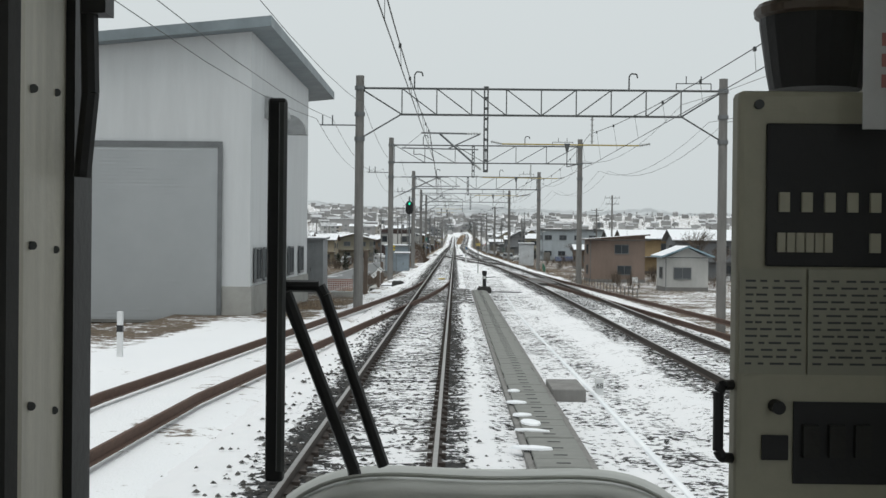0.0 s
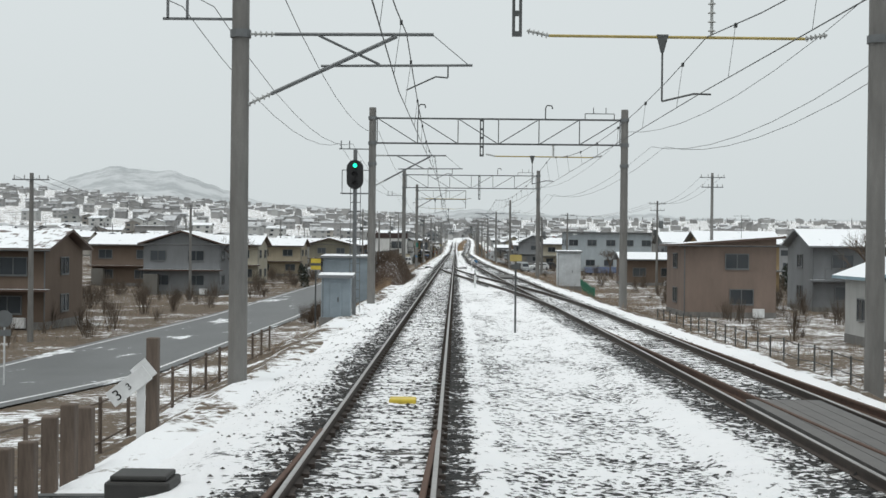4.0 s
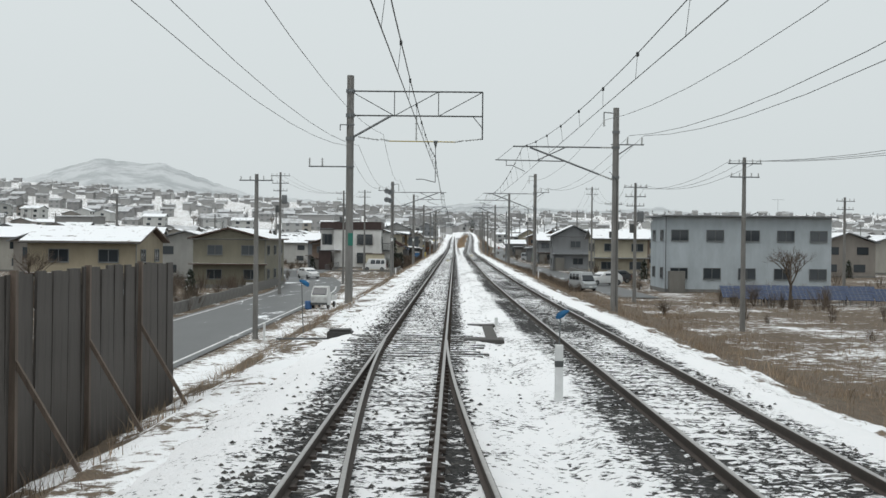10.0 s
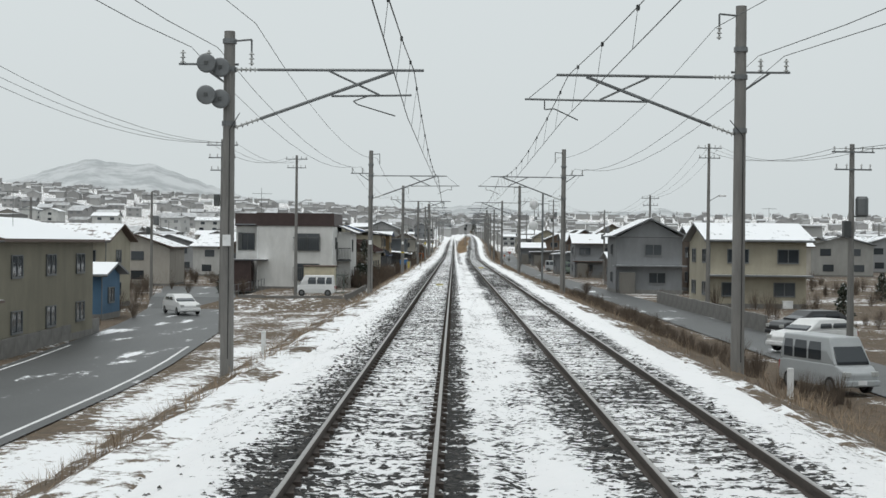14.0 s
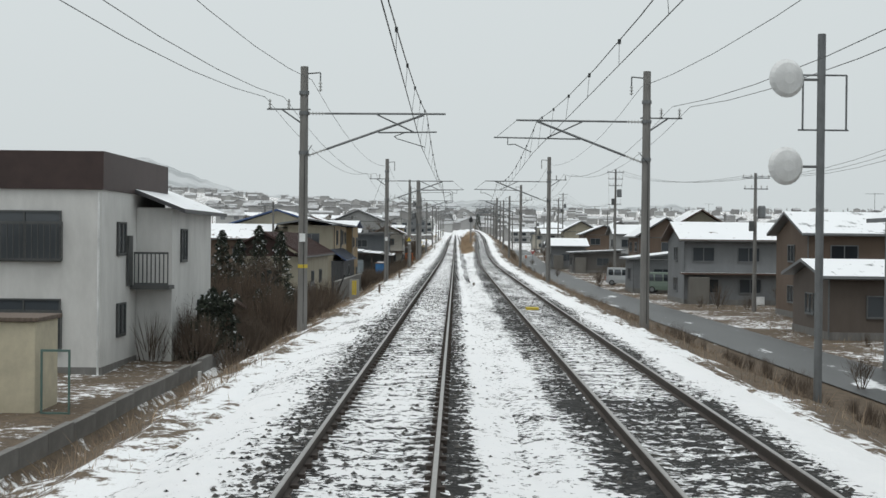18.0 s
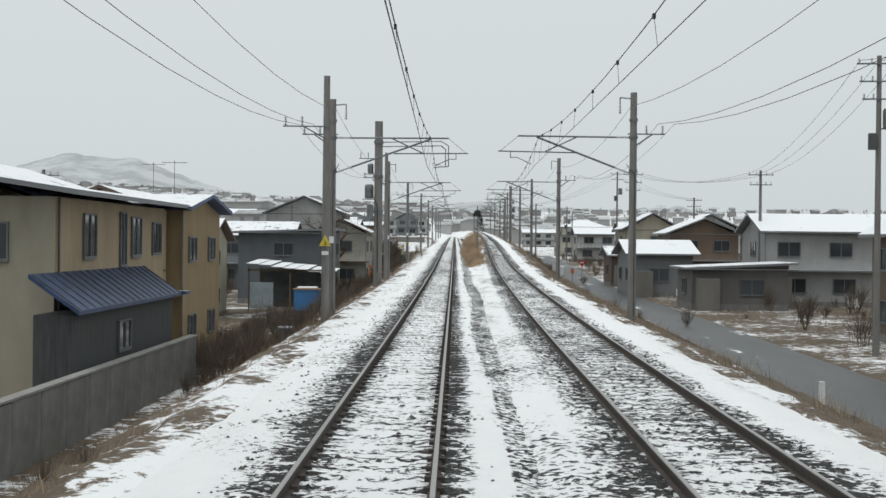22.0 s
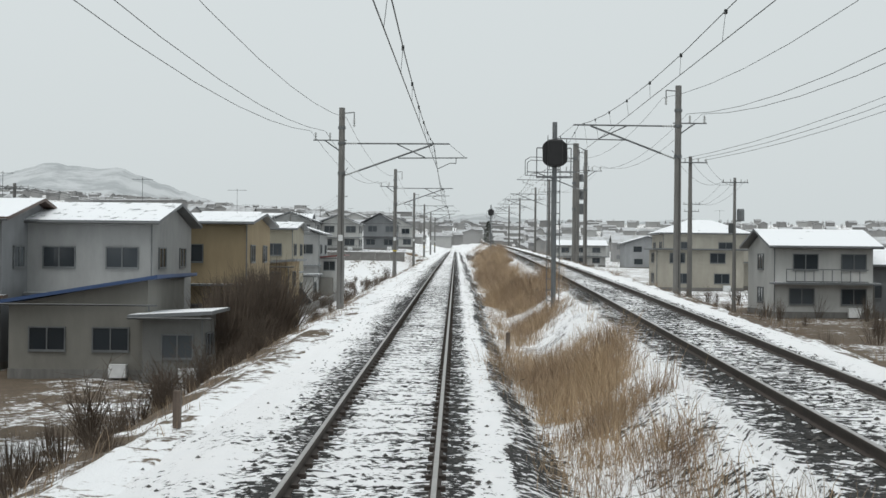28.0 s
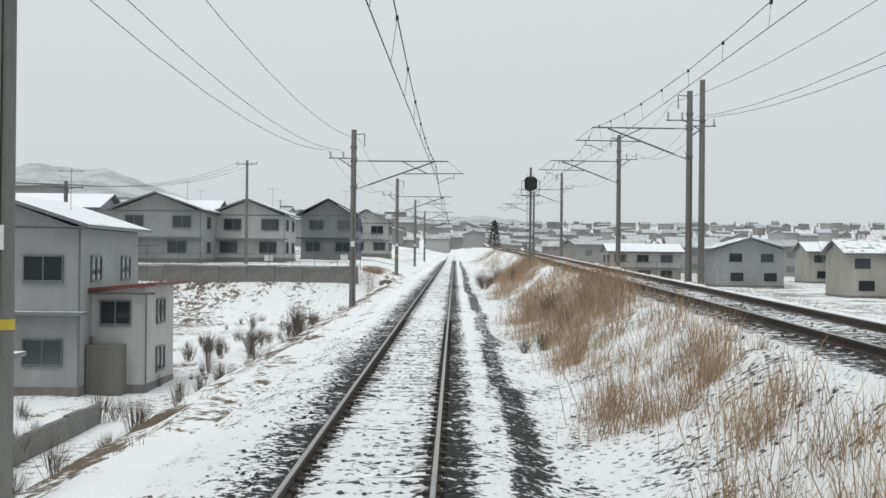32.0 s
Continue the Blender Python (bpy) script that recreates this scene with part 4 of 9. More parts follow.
def wall_shell(w, d, h, rise, axis):
    """Walls up to the roof, gables included, as one closed body."""
    bm = bmesh.new()
    if axis == "h":
        rise = 0
    if axis == "x" and rise > 0:
        sec = [(-d / 2, 0), (d / 2, 0), (d / 2, h), (0, h + rise * 0.97), (-d / 2, h)]
        ends = [[bm.verts.new((s * w / 2, u, z)) for u, z in sec] for s in (-1, 1)]
    else:
        if axis == "m":
            sec = [(-w / 2, 0), (w / 2, 0), (w / 2, h + rise * 0.97), (-w / 2, h)]
        elif rise > 0:
            sec = [(-w / 2, 0), (w / 2, 0), (w / 2, h), (0, h + rise * 0.97), (-w / 2, h)]
        else:
            sec = [(-w / 2, 0), (w / 2, 0), (w / 2, h), (-w / 2, h)]
        ends = [[bm.verts.new((u, s * d / 2, z)) for u, z in sec] for s in (-1, 1)]
    n = len(sec)
    for k in range(n):
        bm.faces.new((ends[0][k], ends[0][(k + 1) % n], ends[1][(k + 1) % n], ends[1][k]))
    bm.faces.new(ends[0])
    bm.faces.new(ends[1][::-1])
    bmesh.ops.recalc_face_normals(bm, faces=bm.faces)
    return bm


def plain_window(w, h, parent, x, y, z, face):
    ob = part("window", box(-w / 2, w / 2, -0.03, 0.02, 0, h), M_GLASS, parent)
    ob.matrix_basis = pose(x, y, z, 0, 0, {"f": 0, "r": 90, "l": -90}[face])


def house(x, y, z, w, d, h, rise, axis, wall, roof, label, side="r", wins=2, storeys=2, porch=False, turn=0, name="house", over=0.55, category="house", band=None, win_h=1.1, far=False):
    """A building with its front towards the coming train. x, y: middle of the front wall; side: which flank faces the track."""
    t = thing(name, (x, y, z), turn, label, category)
    off = d / 2
    bm = wall_shell(w, d, h, rise, axis)
    bmesh.ops.translate(bm, verts=bm.verts, vec=(0, off, 0))
    body = part("wall", bm, wall_paint(wall), t)
    bm = gable_roof(w, d, rise, over, 0.16, axis)
    bmesh.ops.translate(bm, verts=bm.verts, vec=(0, off, h))
    part("roof", bm, roof_paint(roof, axis if axis == "y" else "x"), t, "sheet roof with patchy snow")
    bm = box(-w / 2 - 0.03, w / 2 + 0.03, -0.03, d + 0.03, -0.6, 0.35)
    part("plinth", bm, M_CONCRETE, t)
    if band:
        part("cladding", box(-w / 2 - 0.02, w / 2 + 0.02, -0.025, d + 0.02, 0.352, h * 0.42), wall_paint(band), t)
    sx = {"r": w / 2, "l": -w / 2}[side]
    for s in range(storeys):
        zz = (h / storeys) * s + (h / storeys) * 0.36
        wh = min(win_h, h / storeys * 0.5)
        for i in range(wins):
            xx = -w / 2 + w * (i + 0.5 + 0.12 * math.sin(7 * i + s + x)) / wins
            ww = min(1.7, w / wins * 0.55)
            (plain_window if far else window)(ww, wh, t, xx, -0.03 - (0.03 if band and s == 0 else 0), zz, "f")
        k = max(1, int(d / 4.2))
        for i in range(k):
            yy = d * (i + 0.5) / k
            (plain_window if far else window)(min(1.6, d / k * 0.5), wh, t, sx + (0.03 if side == "r" else -0.03) * (2 if band and s == 0 else 1), yy, zz, side)
    if storeys > 1 and not far and axis != "m":
        bm = box(-w / 2 - 0.4, w / 2 + 0.4, -0.75, -0.02, h * 0.5 - 0.12, h * 0.5 + 0.02)
        part("canopy", bm, roof_paint(roof), t, "narrow snow-dusted canopy between the storeys")
    e = 1 if side == "r" else -1
    if far:
        return t
    part("downpipe", tubes([((e * (w / 2 + 0.06), -0.05, 0.1), (e * (w / 2 + 0.06), -0.05, h))], 0.04), M_STEEL, t)
    part("gutter", tubes([((-w / 2 - over, -over - 0.04, h + 0.02), (w / 2 + over, -over - 0.04, h + 0.02))], 0.05, 6), M_DARKSTEEL, t)
    k = int(abs(x * 7 + y)) % 5
    if h > 4 and k in (0, 2, 3):
        ax, az = w * 0.25, h + rise * 0.6 + 0.1
        part("antenna", tubes([((ax, off, az), (ax, off, az + 1.9)), ((ax - 0.6, off, az + 1.8), (ax + 0.6, off, az + 1.8)), ((ax - 0.45, off - 0.2, az + 1.8), (ax - 0.45, off + 0.2, az + 1.8)),
                               ((ax, off - 0.25, az + 1.8), (ax, off + 0.25, az + 1.8)), ((ax + 0.45, off - 0.2, az + 1.8), (ax + 0.45, off + 0.2, az + 1.8))], 0.015, 4), M_DARKSTEEL, t)
    if k in (1, 2, 4):
        part("outdoor_unit", box(w * 0.3 - 0.4, w * 0.3 + 0.4, -0.42, -0.1, 0.0, 0.62, 0.02), M_WHITE, t, "pale air conditioner unit")
    if h > 4 and k in (1, 3) and axis not in "m" and rise > 0:
        part("balcony", lattice([-w * 0.42] + [v for q in range(9) for v in (-w * 0.42 + 0.06 + q * w * 0.093, -w * 0.42 + w * 0.093 * (q + 1))], [h * 0.5 + 0.03, h * 0.5 + 0.12, h * 0.5 + 0.85, h * 0.5 + 0.92],
                                lambda a, b: b == 1 and a % 2 == 1, -0.8, -0.76), M_STEEL, t, "slim balcony railing")
    if k in (0, 4):
        part("porch_shed", box(-w / 2 + 0.2, -w / 2 + 1.7, -1.0, -0.03, -0.2, 2.1, 0.02), wall_paint((0.22, 0.21, 0.19)), t, "small lean-to store")
    return t


GREYW2 = (0.44, 0.445, 0.44)
BEIGE, OCHRE, CREAM, GREYW, WHITEW, BROWNW, PINKW, OLIVE = (0.42, 0.36, 0.26), (0.40, 0.29, 0.16), (0.50, 0.46, 0.36), (0.27, 0.28, 0.29), (0.62, 0.62, 0.60), (0.20, 0.145, 0.11), (0.31, 0.235, 0.195), (0.27, 0.25, 0.19)
RED_R, BLUE_R, DARK_R, GREY_R, BROWN_R = (0.16, 0.05, 0.045), (0.05, 0.09, 0.20), (0.06, 0.06, 0.065), (0.18, 0.19, 0.20), (0.10, 0.065, 0.05)


def gl(x, y):
    return land(x, y) + 0.05


LEFT_HOUSES = [
    # middle of the front, width, depth, eaves, rise, ridge, wall, roof, label
    (-24.2, 322, 8, 16, 5.4, 1.2, "y", OLIVE, BROWN_R, "olive rendered two-storey house beside the road", 2),
    (-17.6, 485, 10.6, 12, 6.7, 1.8, "y", CREAM, BLUE_R, "cream gabled house with a blue sheet roof", 2),
    (-13.4, 497.2, 5.2, 9, 6.9, 0.7, "x", OCHRE, BLUE_R, "ochre two-storey house with a wide snowy roof", 1),
    (-18.2, 606, 9.5, 13, 8.2, 2.2, "y", GREYW2, GREY_R, "tall pale grey house with a steep white gable", 2),
    (-13.6, 552, 7.8, 9, 5.9, 0.3, "m", (0.15, 0.165, 0.18), GREY_R, "grey corrugated metal shed beside the line", 1),
    (-15.8, 503, 5.5, 9, 6.8, 1.2, "y", BEIGE, BROWN_R, "tall beige house with tiled brown roof", 1),
    (-20, 530, 8, 8, 5.4, 1.5, "x", CREAM, BROWN_R, "cream two-storey house with a brown roof", 2),
    (-11.9, 592, 5, 8, 5.6, 1.3, "y", WHITEW, GREY_R, "white house with narrow gable near the embankment", 1),
    (-18.09, 647.5, 6.78, 10.17, 7.12, 1.13, "x", GREYW2, GREY_R, "grey-white two-storey house with a dark glazed balcony", 2),
    (-24.42, 643.5, 6.78, 10.17, 7.23, 1.13, "x", GREYW, BROWN_R, "grey two-storey house with balcony windows", 2),
    (-16.2, 640, 6.33, 7.91, 3.28, 1.24, "m", (0.30, 0.29, 0.26), BLUE_R, "low grey lean-to house with snow-capped blue roof", 2),
    (-13.68, 731.5, 2.49, 5.65, 4.29, 0.34, "m", WHITEW, RED_R, "white plastered outbuilding with thin roof", 1),
    (-26, 792, 8, 8, 4.6, 1.6, "y", GREYW2, GREY_R, "grey sided two-storey house", 2),
    (-19, 800, 7, 9, 4.4, 1.5, "y", WHITEW, GREY_R, "white house with snow on a steep roof", 2),
    (-37, 796, 9, 9, 4.8, 1.5, "x", GREYW2, GREY_R, "pale house with a wide snowy roof", 2),
    (-31, 822, 9, 9, 5, 1.6, "x", GREYW, GREY_R, "grey house on the upper terrace", 2),
    (-13, 818, 6, 9, 4.8, 1.8, "y", GREYW, DARK_R, "grey gabled two-storey house with dark roof", 2),
    (-11, 850, 6, 9, 4.4, 1.8, "y", WHITEW, GREY_R, "white gabled house with snow on the roof", 2),
    (-29.5, 697.5, 9.04, 10.17, 6.1, 1.58, "x", BEIGE, GREY_R, "beige house behind the outbuildings", 2),
    (-15.6, 714, 3.9, 3.4, 2.6, 0.14, "m", WHITEW, GREY_R, "small white storage shed with snow on top", 0),
    (-14.25, 689.5, 2.82, 4.52, 3.28, 0.28, "m", (0.45, 0.47, 0.48), GREY_R, "silver ribbed metal garden shed", 1),
    (-12.67, 673.5, 3.28, 6.78, 4.41, 0.45, "m", (0.46, 0.35, 0.20), GREY_R, "narrow ochre outbuilding with snow on its lean-to roof", 1),
    (-14.59, 659.5, 5.65, 10.17, 7.23, 0.68, "x", (0.46, 0.36, 0.22), GREY_R, "ochre rendered house under a flat snowy roof", 1),
    (-16.62, 697.5, 5.65, 9.04, 7.23, 0.68, "x", CREAM, GREY_R, "cream two-storey house with low snowy roof", 2),
    (-18.5, 729.5, 7.46, 10.17, 7.01, 1.36, "y", GREYW2, GREY_R, "grey-white gabled house with a dark balcony", 2),
    (-25.55, 734.5, 7.34, 9.04, 7.8, 1.47, "x", BEIGE, GREY_R, "beige two-storey house with wide snowy roof", 2),
    (-12.2, 412, 3.6, 5, 1.9, 0.5, "x", BROWNW, BROWN_R, "brown wooden shed with thin snow on its roof", 1),
    (-22, 420, 9, 9, 5.2, 1.4, "x", GREYW, BROWN_R, "grey house behind the hedge", 2),
    (-20, 400, 7, 8, 4.8, 1.4, "y", BROWNW, BROWN_R, "dark brown timber house", 2),
    (-31, 366, 8, 8, 5.4, 1.4, "x", CREAM, BROWN_R, "cream house across the road", 2),
    (-26.5, 352, 6, 5, 3, 0.8, "x", (0.10, 0.2, 0.32), GREY_R, "small blue-walled shed across the road", 1),
    (-22, 480, 8, 8, 5.4, 1.5, "x", BROWNW, BROWN_R, "brown two-storey house with a brown roof", 2),
    (-13, 566, 4.6, 7, 5.4, 0.4, "m", (0.42, 0.35, 0.19), BROWN_R, "mustard yellow house with a low brown roof", 1),
    (-10.9, 577, 5, 12, 5.8, 1.4, "y", (0.46, 0.44, 0.39), BROWN_R, "cream gabled house with a brown roof", 1),
    (-20, 575, 8, 8, 5.4, 1.5, "x", GREYW, GREY_R, "grey house with snowy roof", 2),
    (-30, 240, 8, 9, 5.2, 1.3, "x", CREAM, BROWN_R, "cream house with brown roof across the road", 2),
    (-40, 225, 9, 9, 5, 1.3, "x", BROWNW, BROWN_R, "brown timber house across the road", 2),
    (-28, 200, 8, 9, 5.2, 1.4, "y", GREYW, BROWN_R, "grey gabled house across the road", 2),
    (-36, 160, 9, 9, 5, 1.3, "x", CREAM, GREY_R, "cream house with snow on the roof", 2),
    (-46, 190, 9, 9, 5.2, 1.5, "y", WHITEW, GREY_R, "white gabled house with grey roof", 2),
    (-27, 140, 7, 8, 4.6, 1.2, "x", BROWNW, BROWN_R, "dark weathered wooden house", 2),
    (-30, 285, 9, 10, 5, 1.3, "x", BEIGE, BROWN_R, "beige house with a wide roof", 2),
    (-44, 270, 10, 9, 5.4, 1.5, "x", CREAM, DARK_R, "cream house with a dark sheet roof", 2),

    (-11.6, 638.5, 2.6, 3.6, 2.8, 0.2, "m", (0.24, 0.24, 0.23), GREY_R, "grey annex with a white-framed window", 1),
]
for x, y, w, d, h, rise, axis, wall, roof, label, wins in LEFT_HOUSES:
    house(x, y, gl(x, y), w, d, h, rise, axis, wall, roof, label, "r", wins, 1 if h < 4 else 2)

RIGHT_HOUSES = [
    (20.4, 155, 6.4, 8, 5.0, 0.6, "m", PINKW, BROWN_R, "brown rendered two-storey house with a lean-to roof", 1),
    (23.3, 125, 4.0, 6, 3.2, 1.0, "y", WHITEW, (0.25, 0.36, 0.42), "small white hut with pale blue roof", 1),
    (29.5, 304, 16, 10, 7.4, 0.0, "m", (0.56, 0.62, 0.66), GREY_R, "pale grey flat-roofed two-storey building with many windows", 5),
    (24.8, 364, 7.5, 9, 5.2, 1.4, "x", CREAM, GREY_R, "cream house with wide snow-covered roof", 2),
    (20.5, 392, 6.5, 8, 5.6, 1.8, "y", GREYW, GREY_R, "dark grey gabled house with snow on the roof", 1),
    (31, 200, 8, 9, 5.2, 1.4, "x", OCHRE, GREY_R, "ochre house with snow on the roof", 2),
    (34, 240, 9, 9, 5.4, 1.5, "x", GREYW, GREY_R, "grey house with snowy roof", 2),
    (24.6, 497, 6, 9, 5.0, 2.2, "y", BROWNW, GREY_R, "brown timber house with steep snowy roof", 1),
    (31, 510, 7, 9, 6.0, 2.4, "y", OLIVE, BROWN_R, "tall olive gabled house", 2),
    (18.4, 551, 5.2, 9, 3.4, 1.2, "x", GREYW, GREY_R, "low grey workshop with deep snow on the roof", 1),
    (25, 600, 6.5, 8, 5.6, 2.0, "y", CREAM, GREY_R, "cream gabled two-storey house", 1),
    (33, 605, 7.5, 8, 5.6, 2.0, "y", WHITEW, GREY_R, "white gabled two-storey house", 2),
    (22, 450, 7, 8, 4.8, 1.4, "x", GREYW, BROWN_R, "grey house beside the lane", 2),
    (26, 430, 7, 8, 5.2, 1.4, "x", BROWNW, GREY_R, "brown house beside the lane", 2),
    (25.5, 668, 6.5, 8, 4.6, 1.2, "x", WHITEW, GREY_R, "pale single-storey house with snow", 2),
    (32, 670, 9, 8, 3.4, 1.2, "x", GREYW, GREY_R, "grey single-storey house with snowy roof", 3),
    (112, 1140, 74, 14, 5.2, 0.9, "x", (0.40, 0.17, 0.13), BROWN_R, "long reddish low building beyond the snowy field", 9),
    (27.6, 723, 9.4, 6, 4.45, 0.0, "m", (0.50, 0.47, 0.40), GREY_R, "beige flat-roofed garage block below the second line", 2),
    (29.4, 729.2, 9.6, 9, 6.2, 1.6, "h", (0.52, 0.49, 0.42), GREY_R, "beige two-storey house with a snowy hipped roof", 2),
    (28, 860, 10, 9, 4.4, 1.2, "x", WHITEW, GREY_R, "pale low building with snowy roof", 3),
    (36, 420, 8, 8, 5.4, 1.4, "x", CREAM, GREY_R, "cream house in the second row", 2),
    (36, 340, 8, 9, 5.2, 1.5, "y", BROWNW, GREY_R, "brown gabled house in the second row", 2),
    (29, 475, 7, 8, 5.0, 1.5, "x", GREYW, GREY_R, "grey house in the second row", 2),
    (20.6, 531, 6.6, 6, 2.7, 0.4, "m", (0.20, 0.19, 0.18), GREY_R, "low dark carport shed with deep snow on its roof", 1),
    (28.0, 538, 8, 8, 5.4, 1.4, "x", GREYW2, GREY_R, "pale grey house beside the carport", 2),
    (19.0, 572, 4.6, 7, 3.0, 0.9, "x", BROWNW, GREY_R, "low brown shed with snow on its roof", 1),
    (26.5, 575, 7, 8, 5.2, 1.6, "y", BROWNW, GREY_R, "brown gabled house beside the lane", 2),
    (30.5, 645, 7, 8, 5.2, 1.4, "x", GREYW, GREY_R, "grey house beyond the lane", 2),
    (22.5, 415, 6, 7, 3.0, 0.8, "x", (0.17, 0.14, 0.12), GREY_R, "low dark brown shed beside the parking place", 1),
    (29.5, 395, 8, 8, 5.2, 1.5, "x", BROWNW, GREY_R, "dark brown house behind the parked cars", 2),
    (19.6, 470, 4.5, 6, 3.0, 0.7, "m", GREYW, GREY_R, "low grey lean-to with snow on top", 1),
    (38, 465, 8, 8, 5.4, 1.6, "y", OLIVE, GREY_R, "olive house in the second row", 2),
    (38, 545, 9, 8, 5.4, 1.5, "x", BROWNW, GREY_R, "brown house in the second row", 2),
    (36, 575, 8, 8, 5.2, 1.5, "y", GREYW, GREY_R, "grey gabled house in the second row", 2),
    (26, 230, 7, 7, 3.2, 0.9, "x", BROWNW, GREY_R, "low brown house with snow on the roof", 2),
    (33, 165, 8, 8, 5.0, 1.4, "x", GREYW, GREY_R, "grey house behind the brown one", 2),
]
for x, y, w, d, h, rise, axis, wall, roof, label, wins in RIGHT_HOUSES:
    house(x, y, gl(x, y), w, d, h, rise, axis, wall, roof, label, "l", wins, 1 if h < 4.2 else 2)

# the town beyond: a few patterns, set down many times
rng = random.Random(11)
PATTERNS = []
for i, (wall, roof) in enumerate((((0.52, 0.50, 0.45), GREY_R), ((0.40, 0.41, 0.42), GREY_R), (WHITEW, GREY_R), ((0.34, 0.31, 0.28), GREY_R), ((0.50, 0.47, 0.42), BROWN_R), ((0.42, 0.42, 0.40), GREY_R))):
    PATTERNS.append(house(-60 - 14 * i, 190 + 22 * i, gl(-60 - 14 * i, 190 + 22 * i), 8 + i % 3, 8, 4.8 + 0.3 * (i % 2), 1.5, "xy"[i % 2], wall, roof,
                          "town house with a thin layer of snow on its roof", "r", 2, 2, far=True))
    PATTERNS[-1]["group"] = "houses of the town"
taken = []
count = 0
while count < 150:
    s = rng.random()
    y = 120 + 760 * s
    left = rng.random() < 0.62
    x = -rng.uniform(34, 60 + y * 0.2) if left else rng.uniform(40, 60 + y * 0.2)
    if any(abs(x - a) < 12 and abs(y - b) < 12 for a, b in taken):
        continue
    taken.append((x, y))
    ob = copy_thing(PATTERNS[rng.randrange(6)], pose(x, y, gl(x, y) - 0.15, 0, 0, rng.choice((0, 0, 90, -90, 12, -15))))
    count += 1

# ---- the far town, too many houses to pick apart ----
def far_town():
    r = random.Random(23)
    wv, wf, rv, rf, gv, gf = [], [], [], [], [], []

    def add(V, F, pts, quads):
        k = len(V)
        V.extend(pts)
        F.extend(tuple(i + k for i in q) for q in quads)

    places = list(taken)
    n = 0
    tries = 0
    while n < 900 and tries < 9000:
        tries += 1
        zone = r.random()
        y = 480 + 1700 * r.random() ** 0.9
        if zone < 0.45:
            x = -r.uniform(30 + max(0, 700 - y) * 0.05, 60 + y * 0.38)
        elif zone < 0.86:
            x = r.uniform(42 if y < 900 else 24, 60 + y * 0.36)
        else:
            y = r.uniform(1130, 2100)
            x = r.uniform(-45, 60)
        if any(abs(x - a) < 9.5 and abs(y - b) < 9.5 for a, b in places):
            continue
        places.append((x, y))
        n += 1
        z = land(x, y) - 0.3
        w, d, h, rise = r.uniform(6, 11), r.uniform(6, 10), r.choice((3.0, 5.2, 5.6, 5.8)), r.uniform(0.7, 2.0)
        if r.random() < 0.04:
            w, h, rise = w * 2.2, h + r.choice((0, 3.5)), 0.3
        a = r.choice((0, 0, 0.2, -0.25, 1.57, 1.35))
        c, q = math.cos(a), math.sin(a)

        def at(u, v, e):
            return (x + u * c - v * q, y + u * q + v * c, z + e)

        hw, hd = w / 2, d / 2
        add(wv, wf, [at(-hw, -hd, 0), at(hw, -hd, 0), at(hw, hd, 0), at(-hw, hd, 0), at(-hw, -hd, h), at(hw, -hd, h), at(hw, hd, h), at(-hw, hd, h), at(-hw, 0, h + rise), at(hw, 0, h + rise)],
            [(0, 1, 5, 4), (1, 2, 6, 5), (2, 3, 7, 6), (3, 0, 4, 7), (5, 6, 9), (7, 4, 8)])
        o, th = 0.5, 0.2
        e = h - o * rise / hd
        add(rv, rf, [at(-hw - o, -hd - o, e), at(hw + o, -hd - o, e), at(hw + o, 0, h + rise), at(-hw - o, 0, h + rise), at(-hw - o, hd + o, e), at(hw + o, hd + o, e),
                     at(-hw - o, -hd - o, e + th), at(hw + o, -hd - o, e + th), at(hw + o, 0, h + rise + th), at(-hw - o, 0, h + rise + th), at(-hw - o, hd + o, e + th), at(hw + o, hd + o, e + th)],
            [(6, 7, 8, 9), (9, 8, 11, 10), (0, 1, 7, 6), (1, 2, 8, 7), (2, 5, 11, 8), (3, 0, 6, 9), (4, 3, 9, 10)])
        for s in range(0 if y > 1150 else 1 if h < 4 else 2):
            zz = 1.0 + s * 2.7
            k = max(1, int(w / 3.2))
            for i in range(k):
                u = -hw + w * (i + 0.5) / k
                g = r.uniform(0.5, 0.95)
                add(gv, gf, [at(u - g, -hd - 0.05, zz), at(u + g, -hd - 0.05, zz), at(u + g, -hd - 0.05, zz + 1.15), at(u - g, -hd - 0.05, zz + 1.15)], [(0, 1, 2, 3)])
            for sx in (-1, 1):
                v = r.uniform(-0.5, 0.5) * hd
                add(gv, gf, [at(sx * (hw + 0.05), v - 0.7, zz), at(sx * (hw + 0.05), v + 0.7, zz), at(sx * (hw + 0.05), v + 0.7, zz + 1.1), at(sx * (hw + 0.05), v - 0.7, zz + 1.1)], [(0, 1, 2, 3)])
    # wall tones kept to close mid greys: the haze is in the colour
    k = Nodes("town_walls", 0.9)
    i = k.island()
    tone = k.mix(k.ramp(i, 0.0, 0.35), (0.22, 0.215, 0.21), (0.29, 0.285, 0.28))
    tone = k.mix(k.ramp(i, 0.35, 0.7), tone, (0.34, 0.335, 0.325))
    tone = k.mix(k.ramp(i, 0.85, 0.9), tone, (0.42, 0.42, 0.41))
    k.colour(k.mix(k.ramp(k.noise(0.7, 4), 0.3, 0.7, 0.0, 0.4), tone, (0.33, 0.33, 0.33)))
    mw = k.mat
    k = Nodes("town_roofs", 0.7)
    # sheet and snow drawn together in tone, to look hazed
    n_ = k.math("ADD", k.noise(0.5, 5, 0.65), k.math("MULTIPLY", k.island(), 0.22))
